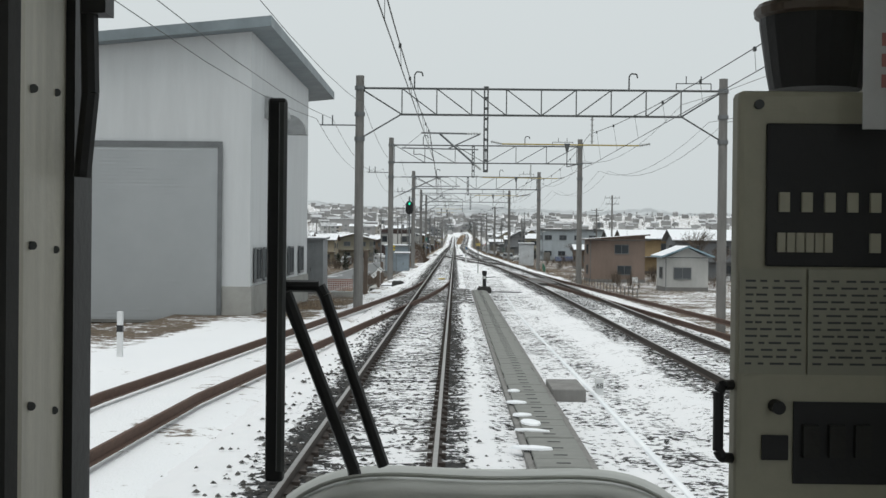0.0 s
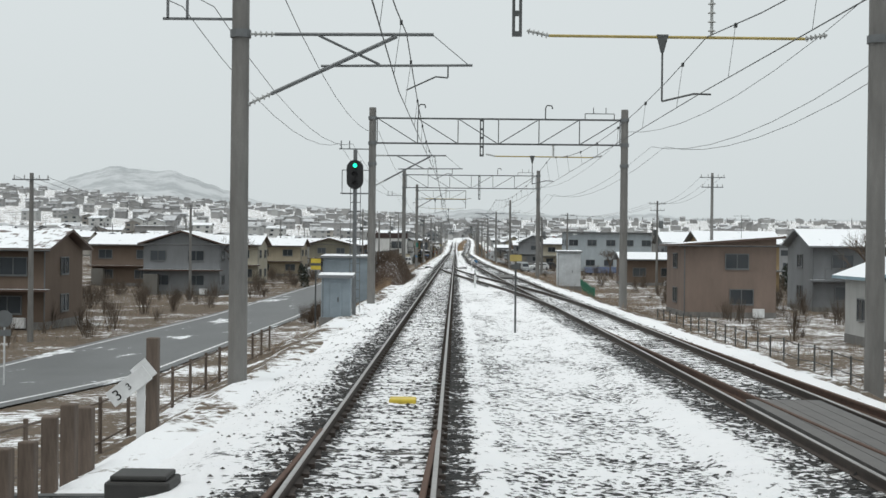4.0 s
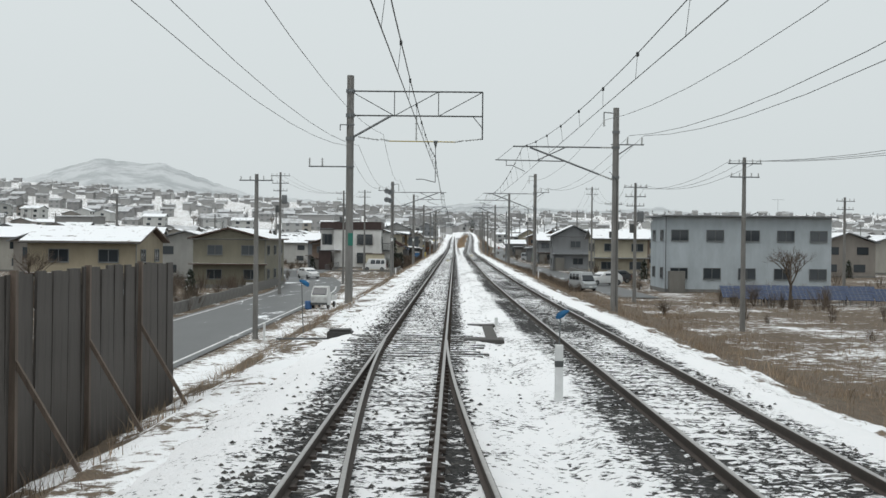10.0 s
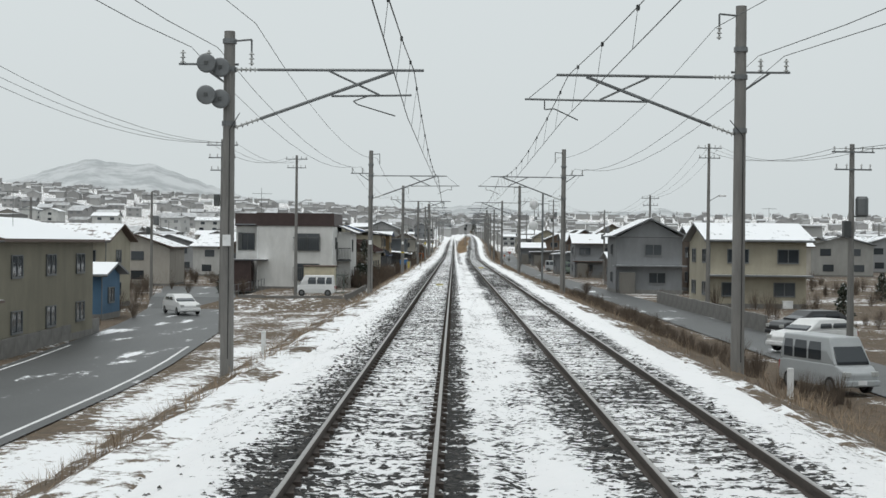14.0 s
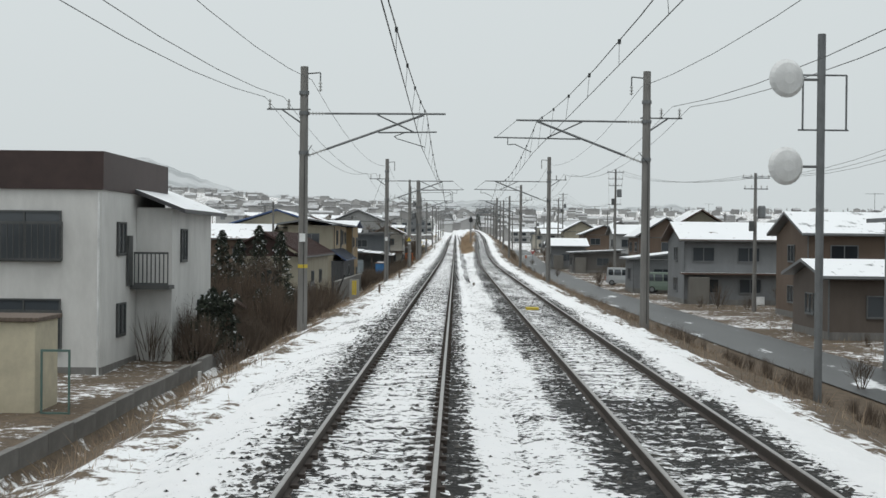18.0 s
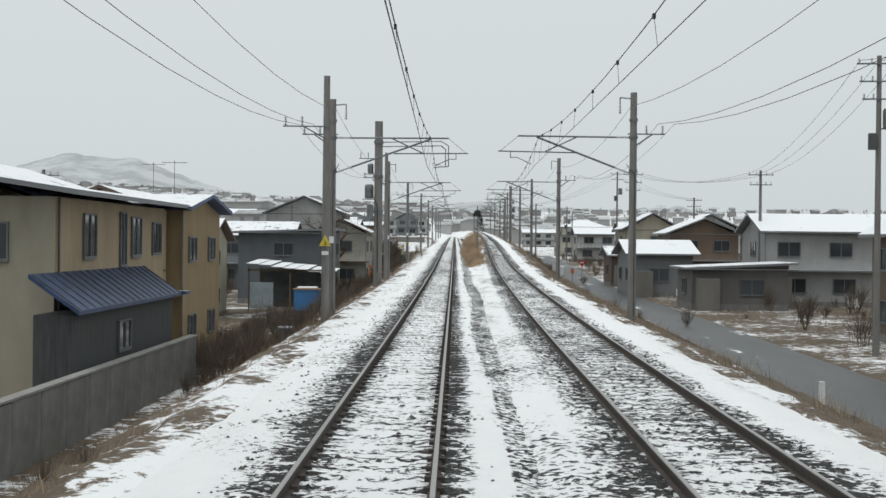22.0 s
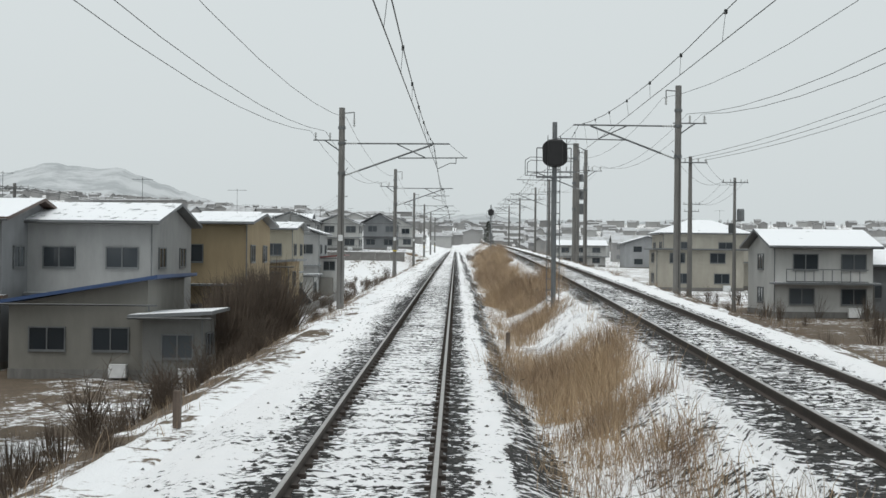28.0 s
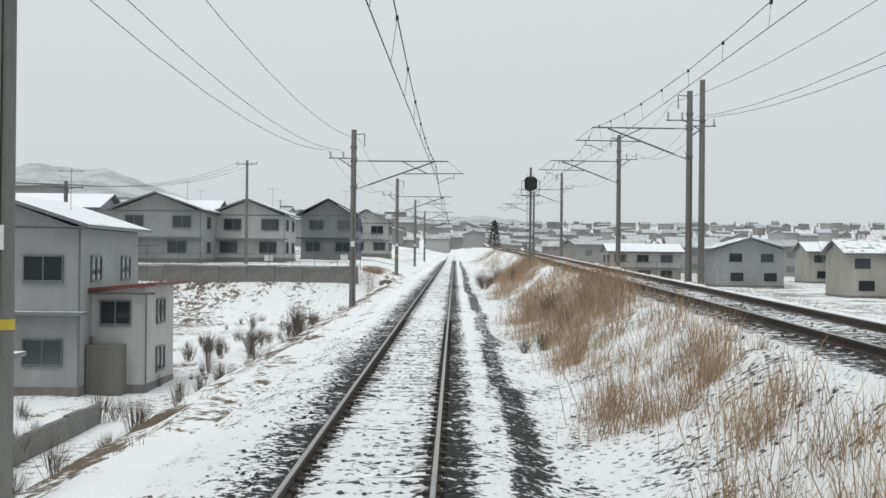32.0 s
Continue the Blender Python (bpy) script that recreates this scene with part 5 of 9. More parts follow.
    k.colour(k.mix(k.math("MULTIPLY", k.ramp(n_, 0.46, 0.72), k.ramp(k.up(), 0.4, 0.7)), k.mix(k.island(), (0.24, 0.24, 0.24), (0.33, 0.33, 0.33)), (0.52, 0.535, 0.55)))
    town = thing("far_town", (0, 0, 0), 0, "crowded far houses with thin snow on their roofs", "town", kind="stuff")
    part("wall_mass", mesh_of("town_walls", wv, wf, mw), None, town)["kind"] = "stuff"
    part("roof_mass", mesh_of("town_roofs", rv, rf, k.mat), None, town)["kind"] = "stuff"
    # the panes are lightened too, as haze would lift them
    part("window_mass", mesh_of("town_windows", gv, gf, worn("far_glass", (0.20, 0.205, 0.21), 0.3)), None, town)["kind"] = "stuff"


far_town()

# ---- hills behind the town ----
def make_hill():
    k = Nodes("hill_in_winter", 1.0)
    n = k.noise(0.012, 6, 0.65)
    f = k.noise(0.06, 5, 0.7)
    # distance haze is mixed into both greys, close to the sky's tone
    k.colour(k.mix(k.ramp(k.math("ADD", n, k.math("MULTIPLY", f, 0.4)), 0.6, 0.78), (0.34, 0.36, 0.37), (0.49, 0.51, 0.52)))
    return k.mat


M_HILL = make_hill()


def hill_top(a):
    """Skyline height by bearing in thousandths to the right of the line."""
    return ramp(a, [(-700, 70), (-520, 95), (-330, 90), (-262, 132), (-215, 128), (-175, 92), (-130, 66), (-90, 60), (-40, 56), (10, 60), (60, 52), (130, 56), (200, 48), (420, 54), (700, 64)])


def hill_mesh():
    verts, faces = [], []
    bears = steps(-700, 700, 3)
    for i, a in enumerate(bears):
        top = hill_top(a) + 6 * fuzz(a * 0.03, 1.0) + 3 * fuzz(a * 0.13, 5.0) + 1.6 * fuzz(a * 0.6, 3.0)
        for dist, f in ((2300, -0.15), (2600, 0.25), (2950, 0.62), (3300, 1.0), (3700, 0.9)):
            verts.append((a / 1000 * dist, dist, max(-10, top * f * 1.35 + 9)))
    for i in range(len(bears) - 1):
        for j in range(4):
            faces.append((i * 5 + j, i * 5 + j + 1, (i + 1) * 5 + j + 1, (i + 1) * 5 + j))
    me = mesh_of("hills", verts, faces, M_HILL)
    me.polygons.foreach_set("use_smooth", [True] * len(me.polygons))
    return me


tagged(new("hills_backdrop", hill_mesh()), "misty wooded hills with snow behind the town", "hills", kind="structure")
# ---- workshop beside the yard ----
def make_shutter():
    k = Nodes("shutter_steel", 0.45, 0.3)
    k.colour(k.mix(k.noise(0.9, 4), (0.36, 0.38, 0.39), (0.44, 0.46, 0.47)))
    return k.mat


def workshop():
    t = thing("workshop", (0, 0, -0.5), 0, "tall pale grey metal workshop with a closed roller shutter", "workshop")
    x0, x1, y0, y1 = -19.0, -6.0, 44.0, 61.0
    wall = worn("workshop_sheet", (0.60, 0.62, 0.63), 0.6, 0.0, 0.5, 0.9, 1.04, 30, 0.1, (3, 3, 0.4))
    bm = bmesh.new()
    sec = [(x0, 0), (x1, 0), (x1, 9.9), (x0, 8.6)]
    ends = [[bm.verts.new((u, y, z)) for u, z in sec] for y in (y0, y1)]
    for k in range(4):
        bm.faces.new((ends[0][k], ends[0][(k + 1) % 4], ends[1][(k + 1) % 4], ends[1][k]))
    bm.faces.new(ends[0])
    bm.faces.new(ends[1][::-1])
    bmesh.ops.recalc_face_normals(bm, faces=bm.faces)
    part("wall", bm, wall, t)
    part("plinth", box(x0 - 0.06, x1 + 0.06, y0 - 0.06, y1 + 0.06, 0, 1.25), worn("plinth_concrete", (0.36, 0.36, 0.34), 0.9, 0, 0.8), t, "pale concrete plinth")
    bm = bmesh.new()
    rsec = [(x0 - 0.6, 8.55), (x1 + 0.75, 9.98), (x1 + 0.75, 10.33), (x0 - 0.6, 8.9)]
    ends = [[bm.verts.new((u, y, z)) for u, z in rsec] for y in (y0 - 0.7, y1 + 5.0)]
    for k in range(4):
        bm.faces.new((ends[0][k], ends[0][(k + 1) % 4], ends[1][(k + 1) % 4], ends[1][k]))
    bm.faces.new(ends[0])
    bm.faces.new(ends[1][::-1])
    bmesh.ops.recalc_face_normals(bm, faces=bm.faces)
    part("roof", bm, worn("roof_edge_steel", (0.22, 0.26, 0.28), 0.5, 0.2, 1.0), t, "blue-grey steel roof with deep eaves")
    sh = part("shutter", box(-11.95, -7.1, y0 - 0.12, y0 - 0.065, 0.1, 5.95), make_shutter(), t, "closed grey roller shutter")
    for i in range(48):
        z = 0.18 + i * 0.12
        part("slat", box(-11.9, -7.15, y0 - 0.135, y0 - 0.118, z, z + 0.085), sh.data.materials[0], sh)
    fr = M_STEEL
    part("shutter_frame", lattice([-12.1, -11.95, -7.1, -6.95], [0.0, 5.95, 6.15], lambda i, j: i == 1 and j == 0, y0 - 0.15, y0 - 0.063), fr, t)
    for yy in (45.3, 47.3, 50.9, 54.4, 58.0):
        window(1.35, 1.15, t, x1 + 0.07, yy, 1.42, "r")
    for yy, z in ((47.5, 7.25), (53.2, 7.15)):
        bm = bmesh.new()
        arc = [(0.0, 0.0), (0.85, 0.0)] + [(0.05 + 0.8 * math.cos(a), 0.8 * math.sin(a)) for a in (0.3, 0.6, 0.9, 1.2, 1.5)] + [(0.0, 0.82)]
        ends = [[bm.verts.new((x1 + u, yy + w, z + v)) for u, v in arc] for w in (-0.42, 0.42)]
        for q in range(len(arc)):
            e = (q + 1) % len(arc)
            bm.faces.new((ends[0][q], ends[0][e], ends[1][e], ends[1][q]))
        bm.faces.new(ends[0])
        bm.faces.new(ends[1][::-1])
        bmesh.ops.recalc_face_normals(bm, faces=bm.faces)
        part("vent_hood", bm, worn("hood_steel", (0.40, 0.41, 0.41), 0.5, 0.3, 2), t, "grey sheet-metal vent hood")
    for x in (-13.5, -16.0):
        part("downpipe", tubes([((x, y0 - 0.1, 0.1), (x, y0 - 0.1, 8.9))], 0.05), M_STEEL, t)
    return t


workshop()


def cabin(name, x, y, z, w, d, h, wall, label, door=True):
    """A small equipment cabin with a door, seams and a sloping snow-dusted lid."""
    t = thing(name, (x, y, z), 0, label, "equipment cabin")
    part("body", box(-w / 2, w / 2, 0, d, 0, h, 0.02), wall, t)
    bm = box(-w / 2 - 0.12, w / 2 + 0.12, -0.15, d + 0.12, h, h + 0.12)
    for v in bm.verts:
        if v.co.y < 0:
            v.co.z -= 0.08
    part("roof", bm, roof_paint(GREY_R), t, "thin roof slab with snow")
    part("base", box(-w / 2 - 0.08, w / 2 + 0.08, -0.08, d + 0.08, -0.5, 0.12), M_CONCRETE, t)
    if door:
        dw = min(0.95, w * 0.42)
        dd = part("door", box(-dw / 2, dw / 2, -0.035, 0.0, 0.15, h - 0.25, 0.01), wall, t)
        part("handle", box(dw / 2 - 0.16, dw / 2 - 0.12, -0.08, -0.03, h * 0.42, h * 0.42 + 0.18), M_DARKSTEEL, dd)
        part("seam", box(-w / 2 + 0.05, -w / 2 + 0.07, -0.012, 0.0, 0.15, h - 0.1), M_DARKSTEEL, t)
    return t


M_CABIN = worn("cabin_paint", (0.25, 0.30, 0.335), 0.5, 0.1, 1.2)
M_CABIN_WHITE = worn("cabin_white", (0.60, 0.63, 0.65), 0.5, 0.1, 1.2)
cabin("equipment_cabin", -4.95, 132.5, -0.95, 2.4, 2.6, 2.7, M_CABIN, "blue-grey steel equipment cabin on the slope beside the track")
cabin("equipment_cabin", -7.0, 69.5, -0.6, 1.8, 2.4, 3.0, worn("cabin_grey", (0.23, 0.245, 0.255), 0.6, 0.1, 1.0), "dark grey equipment cabin behind the workshop")
cabin("relay_box", 10.4, 171, -1.0, 1.9, 1.4, 3.0, M_CABIN_WHITE, "tall white relay box beside the second line")
cabin("equipment_cabin", -3.6, 112.5, -0.5, 1.1, 0.8, 1.7, M_CABIN, "small blue-grey cabinet at the signal's foot")


# ---- signals ----
def signal(x, y, z0, z_head, lit, label, back=False):
    t = thing("railway_signal", (x, y, z0), 0, label, "railway signal", "signals along the line")
    hz = z_head - z0
    part("mast", tubes([((0, 0, 0), (0, 0, hz + 1.0))], 0.08, 10), M_STEEL, t)
    part("ladder", tubes([((-0.2, 0.25, 0.3), (-0.2, 0.25, hz + 0.6)), ((0.2, 0.25, 0.3), (0.2, 0.25, hz + 0.6))] + [((-0.2, 0.25, 0.5 + 0.35 * i), (0.2, 0.25, 0.5 + 0.35 * i)) for i in range(int(hz / 0.35))], 0.018, 4), M_STEEL, t)
    part("platform_frame", tubes([((-0.55, -0.3, hz - 0.75), (0.55, -0.3, hz - 0.75)), ((-0.55, 0.3, hz - 0.75), (0.55, 0.3, hz - 0.75)), ((-0.55, -0.3, hz - 0.75), (-0.55, 0.3, hz - 0.75)),
                            ((0.55, -0.3, hz - 0.75), (0.55, 0.3, hz - 0.75)), ((-0.55, 0.3, hz - 0.75), (-0.55, 0.3, hz + 0.2)), ((0.55, 0.3, hz - 0.75), (0.55, 0.3, hz + 0.2)),
                            ((-0.55, 0.3, hz + 0.2), (0.55, 0.3, hz + 0.2))], 0.022, 4), M_STEEL, t)
    bm = bmesh.new()
    w, h = (0.34, 0.55) if not back else (0.40, 0.42)
    n = 24
    rings = []
    for yy in (-0.16, -0.12):
        loop = []
        for i in range(n):
            a = i * math.tau / n
            loop.append(bm.verts.new((w * math.cos(a), yy, hz + h * 0.62 * math.sin(a) + (h * 0.45 if math.sin(a) > 0 else -h * 0.45))))
        rings.append(loop)
    for i in range(n):
        j = (i + 1) % n
        bm.faces.new((rings[0][i], rings[0][j], rings[1][j], rings[1][i]))
    bm.faces.new(rings[0][::-1])
    bm.faces.new(rings[1])
    bmesh.ops.recalc_face_normals(bm, faces=bm.faces)
    part("backboard", bm, M_BLACK, t, "black oval backboard")
    if not back:
        for k in range(3):
            zz = hz + 0.36 - 0.36 * k
            part("lens", tubes([((0, -0.2, zz), (0, -0.165, zz))], 0.085, 14), M_GREENLIT if (lit and k == 0) else M_BLACK, t, "lit green lens" if lit and k == 0 else "dark lens")
            bm = bmesh.new()
            for i in range(9):
                a0, a1 = math.pi * i / 9, math.pi * (i + 1) / 9
                p = [(0.11 * math.cos(a), yy, zz + 0.11 * math.sin(a)) for yy in (-0.38, -0.16) for a in (a0, a1)]
                v = [bm.verts.new(q) for q in p]
                bm.faces.new((v[0], v[1], v[3], v[2]))
            bmesh.ops.remove_doubles(bm, verts=bm.verts, dist=0.001)
            part("hood", bm, M_BLACK, t)
    else:
        part("lamp_box", box(-0.24, 0.24, -0.4, -0.165, hz - 0.42, hz + 0.42, 0.05), M_BLACK, t, "black lamp housing seen from behind")
    return t


signal(-3.1, 115, -0.6, 5.2, True, "colour light signal showing green on a ladder mast")
signal(4.05, 622.5, zt(622) - 0.7, zt(622) + 5.2, False, "signal seen from behind with black housing", True)
signal(5.6, 756, zt(756) - 0.3, zt(756) + 6.3, False, "distant signal seen from behind on its mast", True)

# ---- utility poles of the streets ----
def utility_pole(x, y, h, arms, label, turn=0, transformer=False, lamp=False):
    z = land(x, y) - 0.3
    t = thing("utility_pole", (x, y, z), turn, label, "utility pole", "utility poles")
    bm = bmesh.new()
    tube(bm, (0, 0, 0), (0, 0, h), 0.16, 0.10, 10)
    part("pole", bm, M_CONCRETE, t)
    for i in range(arms):
        zz = h - 0.35 - 0.75 * i
        w = 0.95 - 0.12 * i
        part("crossarm", tubes([((-w, -0.12, zz), (w, -0.12, zz))], 0.045, 4), M_STEEL, t)
        for u in (-w * 0.9, -w * 0.35, w * 0.45, w * 0.92):
            insulator("insulator", (u, -0.12, zz + 0.03), (u, -0.12, zz + 0.24), t, M_CERAMIC, 0.05, 2)
    if transformer:
        part("transformer", lathe(bmesh.new(), [(0.2, 0), (0.27, 0.05), (0.27, 0.75), (0.22, 0.85)], 12, (0.42, -0.1, h - 3.1)), M_STEEL, t, "grey drum transformer")
        part("bracket", tubes([((0, 0, h - 3.1), (0.7, -0.1, h - 3.1))], 0.04, 4), M_STEEL, t)
        part("junction_box", box(-0.45, -0.12, -0.3, -0.05, h - 4.0, h - 3.3, 0.02), M_DARKSTEEL, t)
    if lamp:
        part("lamp_arm", tubes([((0, 0, h * 0.66), (0.9, 0, h * 0.70))], 0.03), M_STEEL, t)
        part("lamp", box(0.8, 1.35, -0.1, 0.1, h * 0.69, h * 0.69 + 0.13, 0.03), M_WHITE, t)
    return t


POLES_LEFT = [(-10.0, 249, 9.4, 1, False), (-16.5, 307, 12.5, 3, True), (-13.0, 340, 12.0, 3, True), (-27.5, 384, 10.5, 2, True), (-12.8, 375, 12.7, 2, False),
              (-25, 190, 9.5, 2, False), (-21, 130, 9, 1, False), (-31, 300, 10, 2, False), (-22, 440, 10, 2, True), (-17, 478, 9.5, 1, False), (-24, 520, 10, 2, True),
              (-19, 600, 9.5, 2, False), (-26, 660, 10, 2, False), (-20, 745, 10, 1, False), (-17.5, 790, 9.5, 1, False), (-28, 560, 10, 2, False)]
POLES_RIGHT = [(20.6, 163, 11.0, 2, False), (24, 212, 10.5, 2, True), (15.4, 282, 9.9, 3, True), (20.2, 360.7, 12.9, 2, False), (17, 250, 10, 2, False), (18, 318, 9.6, 2, True),
               (22, 402, 10.5, 2, False), (21.5, 440, 9.8, 2, True), (18.85, 496.8, 13.0, 3, True), (17.9, 566, 11.6, 3, False), (23.0, 619, 13.8, 2, True), (24, 540, 10.5, 2, False),
               (21, 675, 10, 1, True), (26, 720, 10, 2, False), (30, 600, 10, 2, False), (14.2, 655, 9.5, 1, False), (24.5, 96, 10.5, 2, False), (30, 130, 10, 2, False)]
rng = random.Random(21)
for x, y, h, arms, tr in POLES_LEFT + POLES_RIGHT:
    utility_pole(x, y, h, arms, "grey concrete utility pole with crossarms" + (" and a drum transformer" if tr else ""), rng.uniform(-8, 8), tr, rng.random() < 0.3)


def street_wires(row, height_off, label):
    row = sorted(row, key=lambda p: p[1])
    for a, b in zip(row, row[1:]):
        if b[1] - a[1] > 90 or abs(b[0] - a[0]) > 9:
            continue
        for off in (-0.8, 0.0, 0.8):
            pts = []
            for i in range(9):
                f = i / 8
                za, zb = land(a[0], a[1]) + a[2] - 0.5, land(b[0], b[1]) + b[2] - 0.5
                pts.append((a[0] + (b[0] - a[0]) * f + off, a[1] + (b[1] - a[1]) * f, za + (zb - za) * f - height_off * 4 * f * (1 - f)))
            tagged(wire("street_wire", pts, 0.011), label, "overhead wire", "street wires")


street_wires(POLES_LEFT, 0.8, "sagging dark cable between utility poles")
street_wires(POLES_RIGHT, 0.8, "sagging dark cable between utility poles")

# thin far poles of the town
rng = random.Random(33)
far_pole = utility_pole(-40, 260, 9.5, 2, "distant grey utility pole in the town")
for i in range(40):
    y = rng.uniform(180, 1200)
    x = rng.choice((-1, 1)) * rng.uniform(28, 45 + y * 0.25)
    copy_thing(far_pole, pose(x, y, land(x, y) - 0.3, 0, 0, rng.uniform(-20, 20)))

# ---- heavier masts beside the line ----
def thick_mast(x, y, z, side, label):
    t = thing("transformer_mast", (x, y, z), 0, label, "transformer mast")
    bm = bmesh.new()
    tube(bm, (0, 0, -3.2), (0, 0, 10.3), 0.3, 0.27, 14)
    part("mast", bm, M_CONCRETE, t)
    bm = bmesh.new()
    tube(bm, (0.0, 0.75, -3.2), (0.0, 0.75, 9.9), 0.2, 0.17, 12)
    part("mast", bm, M_CONCRETE, t)
    for zz in (4.2, 6.6, 8.9):
        part("band", tubes([((0, 0, zz - 0.1), (0, 0, zz + 0.1))], 0.33, 14), M_STEEL, t)
    s = side
    part("bow_arm", tubes([((0, 0, 8.9), (s * 4.2, 0, 9.0)), ((0, 0, 8.6), (s * 4.2, 0, 8.7)), ((s * 4.2, 0, 9.0), (s * 4.7, 0, 8.7)), ((s * 4.2, 0, 8.7), (s * 4.5, 0, 8.45)),
                           ((s * 4.7, 0, 8.7), (s * 4.7, 0, 7.3)), ((s * 4.5, 0, 8.45), (s * 4.5, 0, 7.3)), ((s * 4.7, 0, 7.3), (s * 3.7, 0, 7.25))], 0.035, 5), M_STEEL, t)
    insulator("insulator", (s * 3.6, 0, 7.5), (s * 4.2, 0, 7.4), t, M_CERAMIC)
    part("transformer", lathe(bmesh.new(), [(0.22, 0), (0.3, 0.05), (0.3, 0.8), (0.24, 0.95)], 12, (-s * 0.62, 0, 5.1)), M_STEEL, t, "grey drum transformer")
    part("transformer", lathe(bmesh.new(), [(0.16, 0), (0.2, 0.05), (0.2, 0.55), (0.15, 0.65)], 12, (-s * 0.55, 0.1, 6.8)), M_STEEL, t, "small grey drum")
    part("switch_box", box(-0.75 if s > 0 else 0.35, -0.35 if s > 0 else 0.75, -0.25, 0.25, 3.7, 4.7, 0.02), M_STEEL, t)
    part("bracket", tubes([((-s * 1.1, 0, 5.05), (0, 0, 5.05)), ((-s * 1.0, 0, 6.75), (0, 0, 6.75)), ((-s * 1.3, 0, 7.8), (0, 0, 7.8)), ((-s * 1.2, 0, 7.8), (-s * 1.2, 0, 8.2)), ((-s * 0.7, 0, 7.8), (-s * 0.7, 0, 8.2))], 0.035, 4), M_STEEL, t)
    k = [(-s * 0.62, -0.2, 6.0), (-s * 0.4, -0.32, 5.4), (-s * 0.05, -0.33, 4.6), (0, -0.34, 0.2)]
    part("cable", tubes(list(zip(k, k[1:])), 0.03), M_BLACK, t)
    return t


thick_mast(-4.25, 529, zt(529), 1, "thick concrete transformer mast with a bowed arm over the track")
thick_mast(12.0, 702, zr(702), -1, "thick transformer mast of the second line with a bowed arm")


def twin_pole(x, y, z, h, label, band=False):
    t = thing("line_pole", (x, y, z), 0, label, "pole")
    bm = bmesh.new()
    tube(bm, (0, 0, -3), (0, 0, h), 0.165, 0.125, 12)
    part("pole", bm, M_CONCRETE, t)
    part("crossarm", tubes([((-1.7, -0.15, 6.9), (0.15, -0.15, 6.9)), ((-0.9, -0.15, 6.9), (0, -0.15, 6.4))], 0.035, 4), M_STEEL, t)
    for u in (-1.6, -0.95):
        insulator("pin_insulator", (u, -0.15, 6.9), (u, -0.15, 7.3), t, M_CERAMIC, 0.07, 3)
    if band:
        bm = bmesh.new()
        v = [bm.verts.new(p) for p in ((-0.24, -0.2, 2.2), (0.24, -0.2, 2.2), (0, -0.2, 2.65), (-0.24, -0.19, 2.2), (0.24, -0.19, 2.2), (0, -0.19, 2.65))]
        bm.faces.new((v[0], v[1], v[2]))
        bm.faces.new((v[5], v[4], v[3]))
        for a, b in ((0, 1), (1, 2), (2, 0)):
            bm.faces.new((v[a], v[b], v[b + 3], v[a + 3]))
        sg = part("warning_sign", bm, M_YELLOW, t, "yellow triangular sign with the number 3")
        text_part("3", 0.24, (0, -0.206, 2.24), M_BLACK, sg)
        part("plate", box(-0.13, 0.13, -0.19, -0.165, 1.85, 2.0), M_WHITE, t, "small white plate")
    return t


def text_part(body, size, at, material, parent, turn=0):
    """Raised lettering that faces back along the line."""
    cu = bpy.data.curves.new("lettering", "FONT")
    cu.body, cu.size, cu.align_x, cu.extrude = body, size, "CENTER", 0.002
    tmp = bpy.data.objects.new("lettering", cu)
    scene.collection.objects.link(tmp)
    dg = bpy.context.evaluated_depsgraph_get()
    me = bpy.data.meshes.new_from_object(tmp.evaluated_get(dg))
    bpy.data.objects.remove(tmp)
    me.materials.clear()
    ob = part("lettering", me, material, parent)
    ob.matrix_basis = pose(*at, 90, 0, turn)
    return ob


twin_pole(-4.16, 492.7, zt(492), 8.9, "second concrete pole with a crossarm and a yellow warning sign", True)
twin_pole(-4.25, 539, zt(539), 8.8, "second concrete pole beside the line pole with a crossarm")
twin_pole(cr(735) + 4.7, 735.5, zr(735), 8.8, "second concrete pole of the far line with a crossarm")
twin_pole(cr(686) + 3.7, 686.5, zr(686), 8.7, "slim concrete pole beside the transformer mast")


def guy(top, foot, z_top, z_foot):
    t = thing("guy_wire", (foot[0], foot[1], z_foot), 0, "steel guy wire with a dark plastic sleeve", "guy wire")
    d = Vector((top[0] - foot[0], top[1] - foot[1], z_top - z_foot))
    part("wire", tubes([((0, 0, 0), d)], 0.012, 5), M_STEEL, t)
    part("sleeve", tubes([(d * 0.06, d * 0.3)], 0.06, 8), M_BLACK, t, "dark plastic sleeve")
    part("anchor", tubes([((0, 0, -0.4), (0, 0, 0.1))], 0.03, 6), M_STEEL, t)


guy((-3.5, 182), (-5.4, 180.5), 6.6, land(-5.4, 180.5))
guy((-4.5, 446), (-8.4, 446.5), 6.8, land(-8.4, 446.5))
guy((-4.3, 538), (-7.6, 539), zt(538) + 6.8, land(-7.6, 539))


